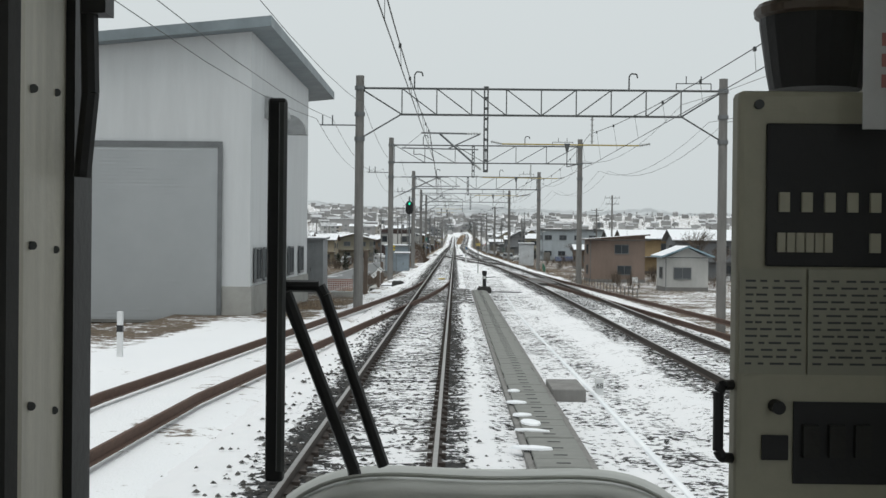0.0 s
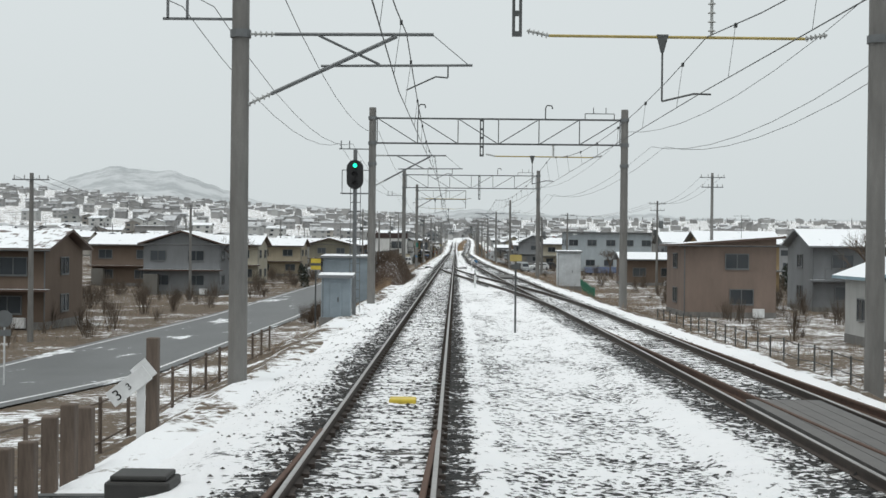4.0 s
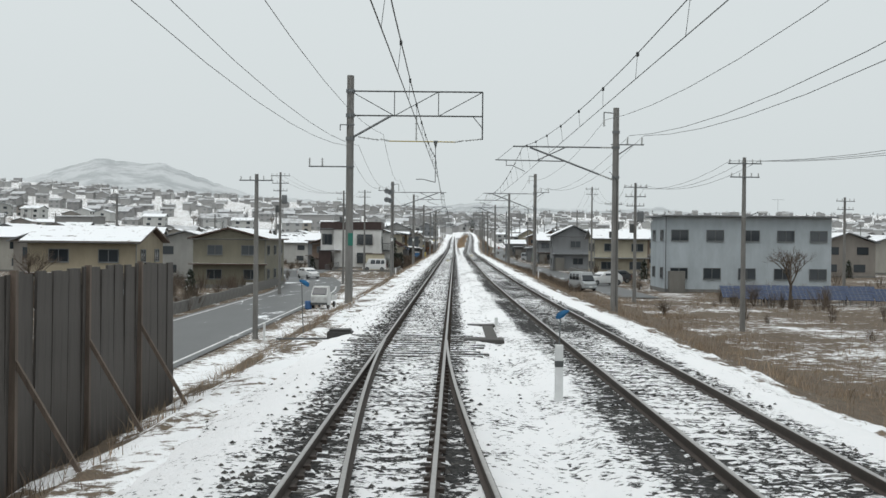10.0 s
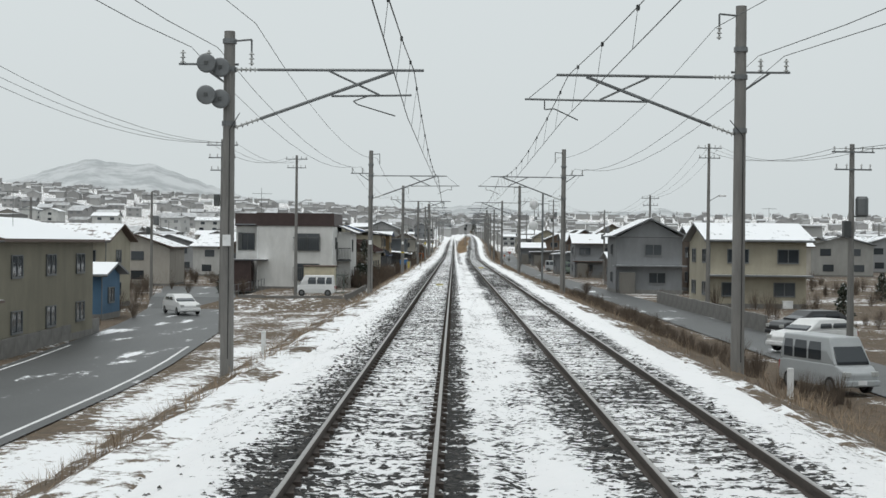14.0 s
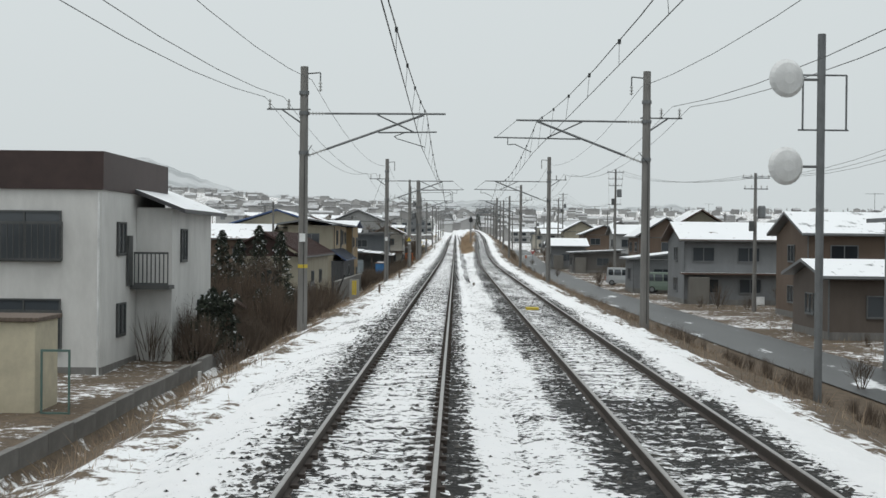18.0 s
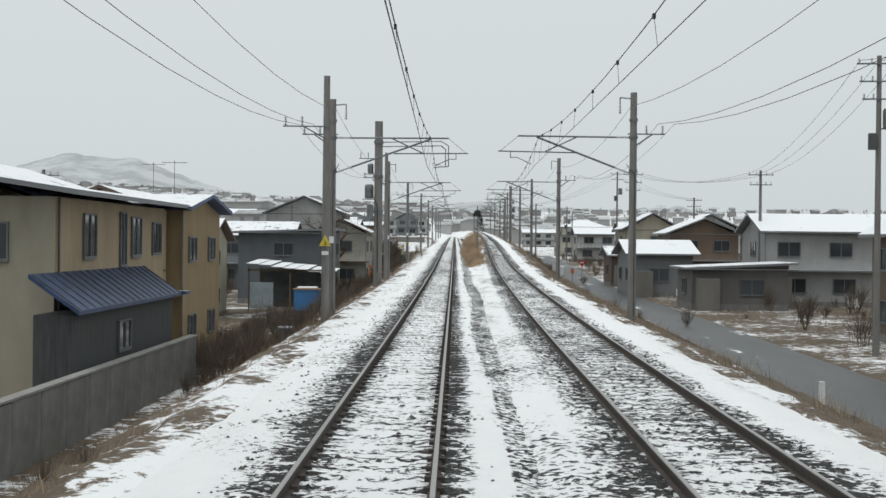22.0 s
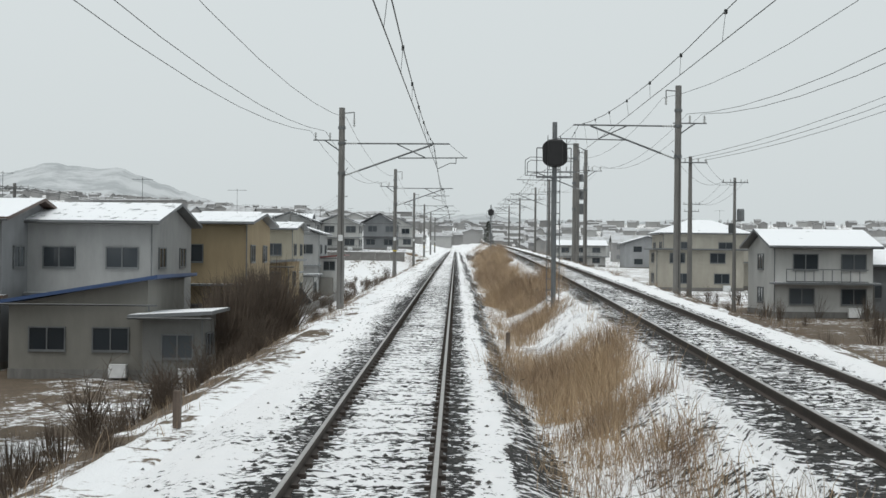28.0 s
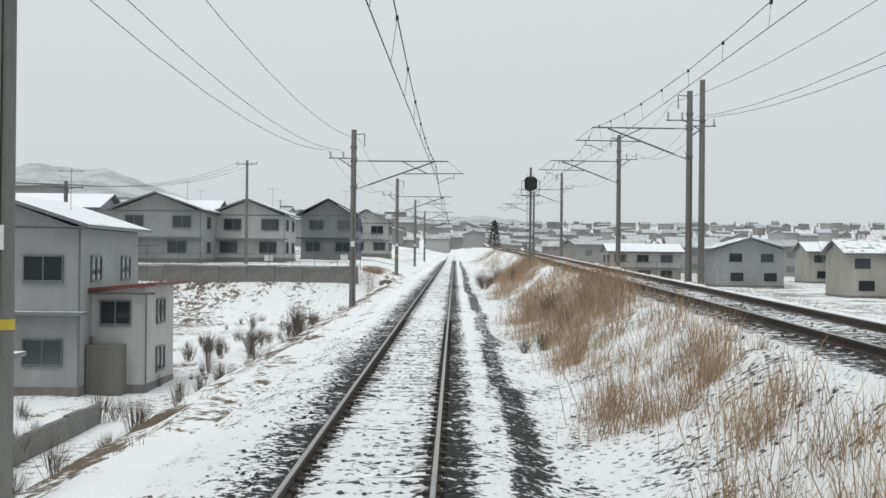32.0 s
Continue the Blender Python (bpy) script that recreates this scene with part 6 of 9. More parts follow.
def mirror_mast():
    x, y = 8.9, 379
    t = thing("round_plate_mast", (x, y, land(x, y) - 0.2), 0, "grey steel mast with two big round plates and a small platform", "mast")
    b = -land(x, y) + 0.2
    part("mast", tubes([((0, 0, 0), (0, 0, 7.0 + b))], 0.09, 10), M_STEEL, t)
    part("platform", tubes([((-0.5, 0, 4.9 + b), (0.6, 0, 4.9 + b)), ((0.55, 0, 4.9 + b), (0.55, 0, 6.1 + b)), ((-0.4, 0, 4.9 + b), (-0.4, 0, 6.1 + b)), ((-0.4, 0, 6.1 + b), (0.55, 0, 6.1 + b))], 0.025, 4), M_STEEL, t)
    for zz, r in ((6.0 + b, 0.42), (4.1 + b, 0.42)):
        part("round_plate", lathe(bmesh.new(), [(r * 0.96, 0), (r, 0.02), (r * 0.8, 0.1), (r * 0.3, 0.15)], 20), M_WHITE, t, "pale round plate").matrix_basis = pose(-0.82, -0.2, zz, 90, 0, 15)
        part("bracket", tubes([((-0.82, -0.05, zz), (0, 0, zz))], 0.03), M_STEEL, t)
    return t


mirror_mast()

# ---- roads ----
def road(name, pts, half, label, lift=0.05):
    """A strip draped on the land along (x, y) points."""
    verts, faces = [], []
    for i, (x, y) in enumerate(pts):
        z = max(land(x + u, y) for u in (-half, 0, half)) + lift
        for u in (-half, -half * 0.33, half * 0.33, half):
            verts.append((x + u, y, z))
    for i in range(len(pts) - 1):
        for j in range(3):
            faces.append((i * 4 + j, i * 4 + j + 1, i * 4 + 5 + j, i * 4 + 4 + j))
    return tagged(new(name, mesh_of(name, verts, faces, M_ASPHALT)), label, "road", kind="structure")


def bend(knots, d=4.0):
    return [(soft_ramp(y, knots, 6), y) for y in steps(knots[0][0], knots[-1][0], d)]


road("road_left", bend(LEFT_ROAD), 3.6, "wet dark asphalt road below the embankment")
road("road_right", bend(RIGHT_ROAD), 1.9, "narrow wet asphalt lane beside the line")
bm = bmesh.new()
lines = [(soft_ramp(y, LEFT_ROAD, 6), y) for y in steps(86, 330, 4.0)]
for off in (-3.1, 3.1):
    pts = [(x + off, y, max(land(x + u, y) for u in (-3.4, 0, 3.4)) + 0.056) for x, y in lines]
    tagged(part("road_marking", sweep("road_marking", pts, [(-0.07, 0), (0.07, 0), (0.07, 0.003), (-0.07, 0.003)], M_WHITE), M_WHITE), "worn white line along the road edge", "road marking", kind="structure")
bm.free()


# ---- vehicles ----
def body_loft(sections, soft=0.045):
    """A car body from (y, half width, z low, z high, top half width) sections."""
    bm = bmesh.new()
    rows = []
    for y, w, z0, z1, tw in sections:
        rows.append([bm.verts.new(p) for p in ((-w, y, z0), (w, y, z0), (w, y, (z0 + z1) / 2), (tw, y, z1), (-tw, y, z1), (-w, y, (z0 + z1) / 2))])
    for a, b in zip(rows, rows[1:]):
        for i in range(6):
            j = (i + 1) % 6
            bm.faces.new((a[i], a[j], b[j], b[i]))
    bm.faces.new(rows[0][::-1])
    bm.faces.new(rows[-1])
    bmesh.ops.recalc_face_normals(bm, faces=bm.faces)
    bmesh.ops.bevel(bm, geom=bm.edges[:], offset=soft, segments=2, affect="EDGES", profile=0.5)
    return bm


def car(x, y, turn, paint, kind_, label, z=None):
    """A parked car, its nose towards -y before turning."""
    t = thing("car", (x, y, (land(x, y) + 0.08) if z is None else z), turn, label, "car")
    m = worn("car_paint", paint, 0.3, 0.0, 2.0, 0.92, 1.04, 30, 0.02)
    van = kind_ == "van"
    L, W, Hh = (3.6, 0.75, 1.85) if van else (4.2, 0.84, 1.48)
    part("body", body_loft([(-L / 2, W * 0.9, 0.35, 0.72, W * 0.8), (-L / 2 + 0.25, W, 0.25, 0.9, W * 0.92), (-L / 2 + (0.55 if van else 1.1), W, 0.25, 1.0, W * 0.94),
                            (L / 2 - 0.2, W, 0.25, 1.0, W * 0.94), (L / 2, W * 0.94, 0.35, 0.9, W * 0.9)]), m, t)
    a = -L / 2 + (0.45 if van else 1.05)
    part("cabin", body_loft([(a, W * 0.93, 0.95, 1.0, W * 0.9), (a + (0.45 if van else 0.8), W * 0.93, 0.95, Hh, W * 0.8), (L / 2 - (0.15 if van else 0.75), W * 0.93, 0.95, Hh, W * 0.8), (L / 2 - 0.05, W * 0.92, 0.95, 1.02, W * 0.86)]), m, t)
    zs, ze = 1.06, Hh - 0.18
    part("windscreen", body_loft([(a - 0.03, W * 0.82, 0.98, 1.08, W * 0.8), (a + (0.40 if van else 0.72), W * 0.78, Hh - 0.22, Hh - 0.14, W * 0.72)], 0.005), M_GLASS, t, "dark glass")
    for s in (-1, 1):
        for y0, y1 in ((a + 0.75, a + 1.45), (a + 1.55, L / 2 - 0.75 if not van else L / 2 - 0.9), (L / 2 - 0.8 if van else L / 2 - 0.95, L / 2 - 0.3 if van else L / 2 - 0.85)):
            if y1 - y0 < 0.2:
                continue
            bm = bmesh.new()
            zm = (0.95 + Hh) / 2
            wt = W * (0.93 - 0.13 * (ze - zm) / (Hh - zm))
            pro = ((W * 0.93 + 0.012, zs + 0.02), (W * 0.93 + 0.012, zm), (wt + 0.012, ze), (wt - 0.04, ze), (W * 0.88, zs + 0.02))
            ra = [bm.verts.new((s * u, y0 + (0.08 if q in (2, 3) else 0), v)) for q, (u, v) in enumerate(pro)]
            rb = [bm.verts.new((s * u, y1, v)) for u, v in pro]
            for q in range(5):
                e = (q + 1) % 5
                bm.faces.new((ra[q], ra[e], rb[e], rb[q]))
            bm.faces.new(ra)
            bm.faces.new(rb)
            bmesh.ops.recalc_face_normals(bm, faces=bm.faces)
            part("side_window", bm, M_GLASS, t, "dark glass")
        part("headlight", box(s * W * 0.72 - 0.14, s * W * 0.72 + 0.14, -L / 2 - 0.02, -L / 2 + 0.1, 0.62, 0.78, 0.02), M_CERAMIC, t)
        part("tail_light", box(s * W * 0.82 - 0.08, s * W * 0.82 + 0.08, L / 2 - 0.06, L / 2 + 0.02, 0.6, 0.9, 0.01), worn("tail_lamp", (0.35, 0.02, 0.02), 0.3), t)
        for yy in (-L / 2 + 0.65, L / 2 - 0.65):
            wh = part("wheel", lathe(bmesh.new(), [(0.24, -0.09), (0.29, -0.08), (0.30, 0), (0.29, 0.08), (0.24, 0.09)], 16), M_BLACK, t)
            wh.matrix_basis = pose(s * (W - 0.08), yy, 0.3, 0, 90, 0)
            part("rim", lathe(bmesh.new(), [(0.19, -0.1), (0.17, 0.1)], 12), M_STEEL, wh)
    part("bumper", box(-W * 0.95, W * 0.95, -L / 2 - 0.06, -L / 2 + 0.1, 0.3, 0.5, 0.04), m, t)
    part("number_plate", box(-0.17, 0.17, -L / 2 - 0.075, -L / 2 - 0.055, 0.36, 0.5), M_WHITE, t)
    return t


SILVER, WHITEC, DARKC, GREENC = (0.35, 0.37, 0.38), (0.68, 0.69, 0.69), (0.025, 0.027, 0.03), (0.12, 0.16, 0.13)
car(-19.6, 360, 30, WHITEC, "sedan", "white estate car standing on the wet road")
car(-11.4, 378, -88, WHITEC, "van", "white minivan parked in front of the white house", zt(378) - 2.38)
car(13.6, 306, 20, SILVER, "van", "silver van parked beside the lane")
car(17.5, 322, -60, WHITEC, "sedan", "white car parked in the yard")
car(19.5, 330, -70, DARKC, "sedan", "dark car parked in the yard")
car(22.4, 607, -80, WHITEC, "van", "white van parked beside a house")
car(-14.1, 701, 95, DARKC, "van", "black off-road car parked between the sheds")
car(-16.6, 697, 85, (0.3, 0.36, 0.45), "sedan", "pale blue car behind the metal shed")
car(-21.5, 268, -10, SILVER, "van", "silver minivan parked across the road")
car(23.5, 462, 80, SILVER, "sedan", "silver car parked in a snowy lot")
car(20.0, 468, 70, GREENC, "van", "dark green van parked in a snowy lot")
car(18.5, 486, 75, SILVER, "van", "grey kei van parked beside the lane")


def kei_truck():
    x, y = -9.5, 281.5
    t = thing("mini_truck", (x, y, land(x, y) + 0.08), -8, "small white mini truck with a flat bed on the verge", "truck")
    m = worn("truck_paint", (0.55, 0.56, 0.55), 0.4, 0, 2)
    part("cab", body_loft([(-1.6, 0.66, 0.35, 1.0, 0.66), (-1.5, 0.7, 0.3, 1.15, 0.68), (-1.1, 0.7, 0.3, 1.75, 0.6), (-0.45, 0.7, 0.3, 1.78, 0.6)]), m, t)
    part("windscreen", body_loft([(-1.535, 0.58, 1.1, 1.16, 0.58), (-1.16, 0.54, 1.6, 1.68, 0.52)], 0.005), M_GLASS, t, "dark glass")
    part("bed_floor", box(-0.7, 0.7, -0.4, 1.6, 0.6, 0.7), m, t)
    for s in (-1, 1):
        part("bed_side", box(s * 0.7 - 0.025, s * 0.7 + 0.025, -0.38, 1.6, 0.7, 1.0), m, t)
        part("headlight", tubes([((s * 0.5, -1.63, 0.78), (s * 0.5, -1.56, 0.78))], 0.1, 12), M_CERAMIC, t)
        for yy in (-1.0, 1.0):
            part("wheel", lathe(bmesh.new(), [(0.2, -0.08), (0.25, -0.07), (0.26, 0.07), (0.2, 0.08)], 14), M_BLACK, t).matrix_basis = pose(s * 0.6, yy, 0.26, 0, 90, 0)
    part("tailboard", box(-0.7, 0.7, 1.58, 1.63, 0.7, 1.0), m, t)
    part("bumper", box(-0.66, 0.66, -1.68, -1.55, 0.32, 0.5, 0.03), M_DARKSTEEL, t)
    d = thing("drum", (x - 1.1, y - 1.2, land(x - 1.1, y - 1.2) + 0.02), 0, "small blue plastic drum beside the truck", "drum")
    part("body", lathe(bmesh.new(), [(0.25, 0), (0.28, 0.05), (0.28, 0.6), (0.25, 0.65), (0.1, 0.66)], 14), worn("blue_plastic", (0.05, 0.13, 0.30), 0.5), d)


kei_truck()


# ---- trackside small things ----
def trough():
    t = thing("cable_trough", (0, 0, 0), 0, "grey concrete cable trough with slotted lids in the snow", "cable trough")
    lid = bmesh.new()
    quad_box(lid, 1.88, 2.50, 0.0, 0.535, -0.16, -0.1)
    bmesh.ops.bevel(lid, geom=lid.edges[:], offset=0.012, segments=1, affect="EDGES")
    me = bpy.data.meshes.new("lid")
    lid.to_mesh(me)
    lid.free()
    me.materials.append(worn("lid_concrete", (0.20, 0.205, 0.19), 0.9, 0, 1.5, 0.75, 1.2))
    slot = bmesh.new()
    quad_box(slot, 2.12, 2.28, 0.21, 0.25, -0.1, -0.094)
    ms = bpy.data.meshes.new("slot")
    slot.to_mesh(ms)
    slot.free()
    ms.materials.append(M_BLACK)
    r = random.Random(3)
    for i in range(102):
        ob = new("lid", me)
        ob.matrix_basis = pose(r.uniform(-0.012, 0.012), 9.5 + i * 0.55, r.uniform(-0.008, 0.008), 0, 0, r.uniform(-0.5, 0.5))
        ob.parent = t
        sl = new("slot", ms)
        sl.matrix_basis = pose(0, 0.0, 0)
        sl.parent = ob
    part("side_wall", box(1.80, 1.87, 9.5, 65.6, -0.4, -0.13), M_CONCRETE, t)
    part("side_wall", box(2.51, 2.58, 9.5, 65.6, -0.4, -0.13), M_CONCRETE, t)
    part("branch_box", box(2.59, 3.15, 21.6, 23.2, -0.4, -0.05, 0.02), M_CONCRETE, t)
    for i in range(7):
        yy = 14 + i * 1.3 + r.uniform(-0.6, 0.6)
        sn = part("snow_patch", lathe(bmesh.new(), [(0.16, 0), (0.15, 0.025), (0.05, 0.04)], 10), M_SNOW, t)
        sn.matrix_basis = pose(1.95 + r.uniform(-0.08, 0.12), yy, -0.1, 0, 0, r.uniform(0, 90)) @ Matrix.Diagonal((r.uniform(0.4, 1.0), r.uniform(0.6, 1.9), 1.0, 1.0))


trough()
p = [(3.35 + 0.08 * math.sin(y * 0.11), y, -0.26) for y in steps(9, 66, 2.0)]
tagged(part("snowy_cable", sweep("snowy_cable", p, [(0.05 * math.cos(a * math.tau / 8), 0.05 * math.sin(a * math.tau / 8)) for a in range(8)], M_SNOW), M_SNOW), "cable duct under a ridge of snow beside the trough", "cable duct")


def marker(x, y, z, h, w, material, label, name="marker_post", cap=None, text="", category="marker post", group=""):
    t = thing(name, (x, y, z), 0, label, category, group)
    part("post", box(-w / 2, w / 2, -w / 2, w / 2, -0.1, h, 0.01), material, t)
    if cap:
        part("band", box(-w / 2 - 0.004, w / 2 + 0.004, -w / 2 - 0.004, w / 2 + 0.004, h * 0.62, h * 0.72), cap, t)
    if text:
        text_part(text, w * 0.9, (0, -w / 2 - 0.006, h * 0.5), M_BLACK, t)
    return t


marker(3.48, 22.6, -0.3, 0.34, 0.14, M_WHITE, "short white marker stone numbered 68 in the snow", text="68")
M_RAG = worn("blue_rag", (0.018, 0.13, 0.29), 0.8, 0, 6, 0.5, 1.4)


def rag(parent, x, y, z, size, turn, seed):
    """A crumpled cloth knotted round a rod, drooping to one side."""
    bm = bmesh.new()
    bmesh.ops.create_icosphere(bm, subdivisions=3, radius=1.0)
    for v in bm.verts:
        k = 1 + 0.45 * fuzz(v.co.x * 4 + seed, v.co.z * 5 + v.co.y * 3)
        u = v.co.x * k
        v.co = (u * size, v.co.y * k * size * 0.38, v.co.z * k * size * (0.55 + 0.2 * u) - 0.45 * size * u)
    ob = part("rag", bm, M_RAG, parent, "crumpled blue cloth", True)
    ob.matrix_basis = pose(x, y, z, 0, 0, turn)


def flagged_marker(x, y, z, turn, seed):
    t = thing("marker_post", (x, y, z), 0, "white marker post with dark band and blue rag on top", "marker post", "flagged marker posts")
    part("post", box(-0.065, 0.065, -0.05, 0.05, -0.3, 1.18, 0.012), M_WHITE, t)
    part("band", box(-0.068, 0.068, -0.053, 0.053, 0.82, 0.92), M_DARKSTEEL, t, "dark band")
    part("rod", tubes([((0, 0, 1.15), (0.02, 0, 1.75))], 0.011, 6), M_STEEL, t, "thin steel rod")
    rag(t, 0.05, 0, 1.68, 0.105, turn, seed)


def wire_tensioner(x, y, z):
    """A pair of grooved wheels on a bracket at the pole that keep the wire taut."""
    t = thing("wire_tensioner", (x, y, z), 0, "pair of grey grooved tension wheels bracketed to the line pole", "wire tensioner", "wire tensioners")
    part("bracket", box(-0.34, 0.36, 0.3, 0.36, -0.05, 0.05), M_STEEL, t)
    for u, v in ((-0.2, 0.0), (0.12, 0.16)):
        bm = lathe(bmesh.new(), [(0.05, -0.07), (0.2, -0.06), (0.235, -0.05), (0.235, -0.03), (0.2, 0.0), (0.235, 0.03), (0.235, 0.05), (0.2, 0.06), (0.05, 0.07)], 20)
        part("wheel", bm, M_STEEL, t, "grooved wheel", True).matrix_basis = pose(u, v, -u * 0.25, 90, 0, 0)
        part("hub", box(u - 0.05, u + 0.05, v - 0.09, 0.31, -u * 0.25 - 0.05, -u * 0.25 + 0.05, 0.01), M_DARKSTEEL, t)


wire_tensioner(-5.0, 294.0, 6.75)
wire_tensioner(-5.0, 294.0, 5.97)
flagged_marker(2.19, 144.5, -0.25, 0, 1.0)
flagged_marker(2.65, 198.6, -0.43, 180, 4.0)
fs = thing("flag_stick", (-3.8, 218, -0.6), 0, "thin bent stick with a blue rag in the snow", "stick")
part("stick", tubes([((0.06, 0, -0.3), (0.02, 0, 0.6)), ((0.02, 0, 0.6), (-0.02, 0, 1.78))], 0.014, 6), M_DARKSTEEL, fs)
rag(fs, 0.06, 0, 1.66, 0.15, 0, 7.0)
yb = thing("warning_board", (-4.43, 113, -0.6), 0, "small yellow board with a black band on a thin post", "sign")
part("post", tubes([((0, 0.03, -0.3), (0, 0.03, 2.5))], 0.03, 8), M_DARKSTEEL, yb)
part("board", box(-0.19, 0.19, -0.02, 0.0, 2.03, 2.45, 0.006), M_YELLOW, yb)
part("band", box(-0.19, 0.19, -0.026, -0.021, 2.18, 2.28), M_DARKSTEEL, yb, "black band")
km = marker(2.8, 103, -0.3, 2.5, 0.06, M_DARKSTEEL, "thin dark post with two small plates", "sign_post", category="sign post")
part("plate", box(-0.18, 0.18, -0.05, -0.035, 2.25, 2.45), M_YELLOWBAR, km)
part("plate", box(-0.14, 0.14, -0.05, -0.035, 2.0, 2.15), M_DARKSTEEL, km)
for x, y, h in ((2.0, 425, 0.25), (2.3, 614.5, 0.55), (-3.05, 443, 0.4), (-3.0, 418, 0.35), (2.75, 660, 0.4), (-3.1, 600, 0.45)):
    marker(x, y, land(x, y) + 0.15, h, 0.11, M_WOOD, "short dark stump beside the track", "stump", category="stump", group="dark stumps")
for x, y in ((-8.0, 396), (-9.5, 249), (-4.6, 300), (8.2, 290), (9.0, 470)):
    marker(x, y, land(x, y), 0.9, 0.12, M_WHITE, "small white boundary post in the grass", category="boundary post", group="boundary posts")

pb = thing("lineside_board", (-3.7, 83, -1.0), 0, "white pointed number board on a dark wooden post", "sign board")
part("post", box(-0.09, 0.09, -0.09, 0.09, -0.4, 1.95, 0.015), M_WOOD, pb)
bd_ = part("board", box(-0.5, 0.22, -0.015, 0.015, -0.13, 0.13, 0.006), M_WHITE, pb)
bd_.matrix_basis = pose(-0.22, -0.16, 1.3, 0, -38, 0)
part("board_tip", box(-0.17, 0.13, -0.012, 0.012, -0.15, 0.15, 0.006), M_WHITE, pb).matrix_basis = pose(-0.1, -0.14, 1.42, 0, 50, 0)
part("foot_plate", box(-0.22, -0.09, -0.125, -0.095, 0.1, 1.3, 0.006), M_WHITE, pb)
for x, size in ((-0.36, 0.24), (-0.14, 0.15)):
    dg_ = text_part("3", size, (0, 0, 0), M_BLACK, bd_)
    dg_.matrix_basis = pose(x, -0.0185, -size * 0.34, 90, 0, 0)
pw = thing("beacon", (0.1, 84.4, -0.2), 0, "yellow balise box between the rails", "beacon")
part("box", box(-0.22, 0.22, -0.2, 0.2, 0.0, 0.1, 0.02), M_YELLOW, pw)
for x, y in ((cr(400) + 0.0, 400), (cr(401) + 0.75 - 1.6, 0.1)):
    if y > 1:
        pw = thing("beacon", (x - 0.1, 399, zr(399) - 0.17), 0, "yellow balise box on the second line", "beacon")
        part("box", box(-0.24, 0.24, -0.2, 0.2, 0.0, 0.11, 0.02), M_YELLOW, pw)
pw = thing("beacon", (0.1, 342, -0.17), 0, "pale yellow balise box between the rails", "beacon")
part("box", box(-0.22, 0.22, -0.2, 0.2, 0.0, 0.1, 0.02), worn("pale_yellow", (0.55, 0.5, 0.25), 0.6), pw)
yb = thing("notice_board", (-4.6, 421.8, -0.66), 0, "grey concrete slab with a yellow striped plate", "notice board")
part("slab", box(-0.26, 0.26, -0.04, 0.04, -0.9, 0.86, 0.015), M_BLOCK_PALE, yb)
for u in (-0.12, 0.01):
    part("plate", box(u, u + 0.11, -0.052, -0.043, 0.0, 0.78), M_YELLOW, yb, "yellow plate with unreadable writing")
    for q in range(7):
        part("writing_bar", box(u + 0.03, u + 0.08, -0.0555, -0.0525, 0.08 + q * 0.095, 0.13 + q * 0.095), M_OCHREBAR, yb)



M_MACHINE = worn("oily_machine", (0.035, 0.034, 0.032), 0.6, 0.2, 4)


M_ROD_FRAME = worn("wet_dark_concrete", (0.06, 0.057, 0.053), 0.8, 0, 2.0, 0.6, 1.4)


def point_machine(x, y, z, label, lever=True):
    t = thing("point_machine", (x, y, z), 0, label, "point machine")
    part("housing", box(-0.35, 0.35, -0.3, 0.3, 0.0, 0.3, 0.03), M_MACHINE, t)
    part("cover", box(-0.3, 0.3, -0.25, 0.25, 0.3, 0.36, 0.02), M_MACHINE, t)
    part("rod", tubes([((0.3, 0, 0.1), (1.9, 0, 0.08))], 0.03), M_DARKSTEEL, t)
    part("rod", tubes([((-1.8, 0.1, 0.06), (-0.3, 0.1, 0.08))], 0.03), M_DARKSTEEL, t)
    if lever:
        part("stand", box(-0.09, 0.09, -0.09, 0.09, 0.36, 0.95, 0.02), M_BLACK, t)
        part("lamp", box(-0.12, 0.12, -0.12, 0.12, 0.95, 1.15, 0.02), M_BLACK, t)
        part("lens", box(-0.06, 0.06, -0.128, -0.118, 0.75, 0.88), M_WHITE, t)
        part("lever", tubes([((0.05, 0, 0.8), (0.55, 0, 0.86))], 0.02), M_DARKSTEEL, t)
    return t


point_machine(2.45, 65.3, -0.28, "black point machine with an upright lever stand")
sf = thing("point_rodding", (0, 0, 0), 0, "dark concrete frame of the switch rodding beside the rail", "point rodding")
part("cross_bar", box(1.2, 2.25, 211.1, 211.9, -0.5, -0.13, 0.02), M_ROD_FRAME, sf)
part("cross_bar", box(1.35, 2.2, 217.2, 217.8, -0.5, -0.15, 0.02), M_ROD_FRAME, sf)
part("cover_plate", box(1.8, 2.12, 211.91, 217.19, -0.5, -0.17, 0.02), M_ROD_FRAME, sf)
part("cable_duct", box(1.5, 1.6, 206.4, 211.09, -0.4, -0.2, 0.02), M_ROD_FRAME, sf)
part("peg", box(2.2, 2.3, 217.81, 217.9, -0.5, 0.05, 0.01), M_WHITE, sf, "short white peg")
point_machine(-2.2, 213.5, -0.42, "flat dark point machine beside the switch", False)
point_machine(-2.4, 77, -0.42, "flat dark point machine beside the yard switch", False)
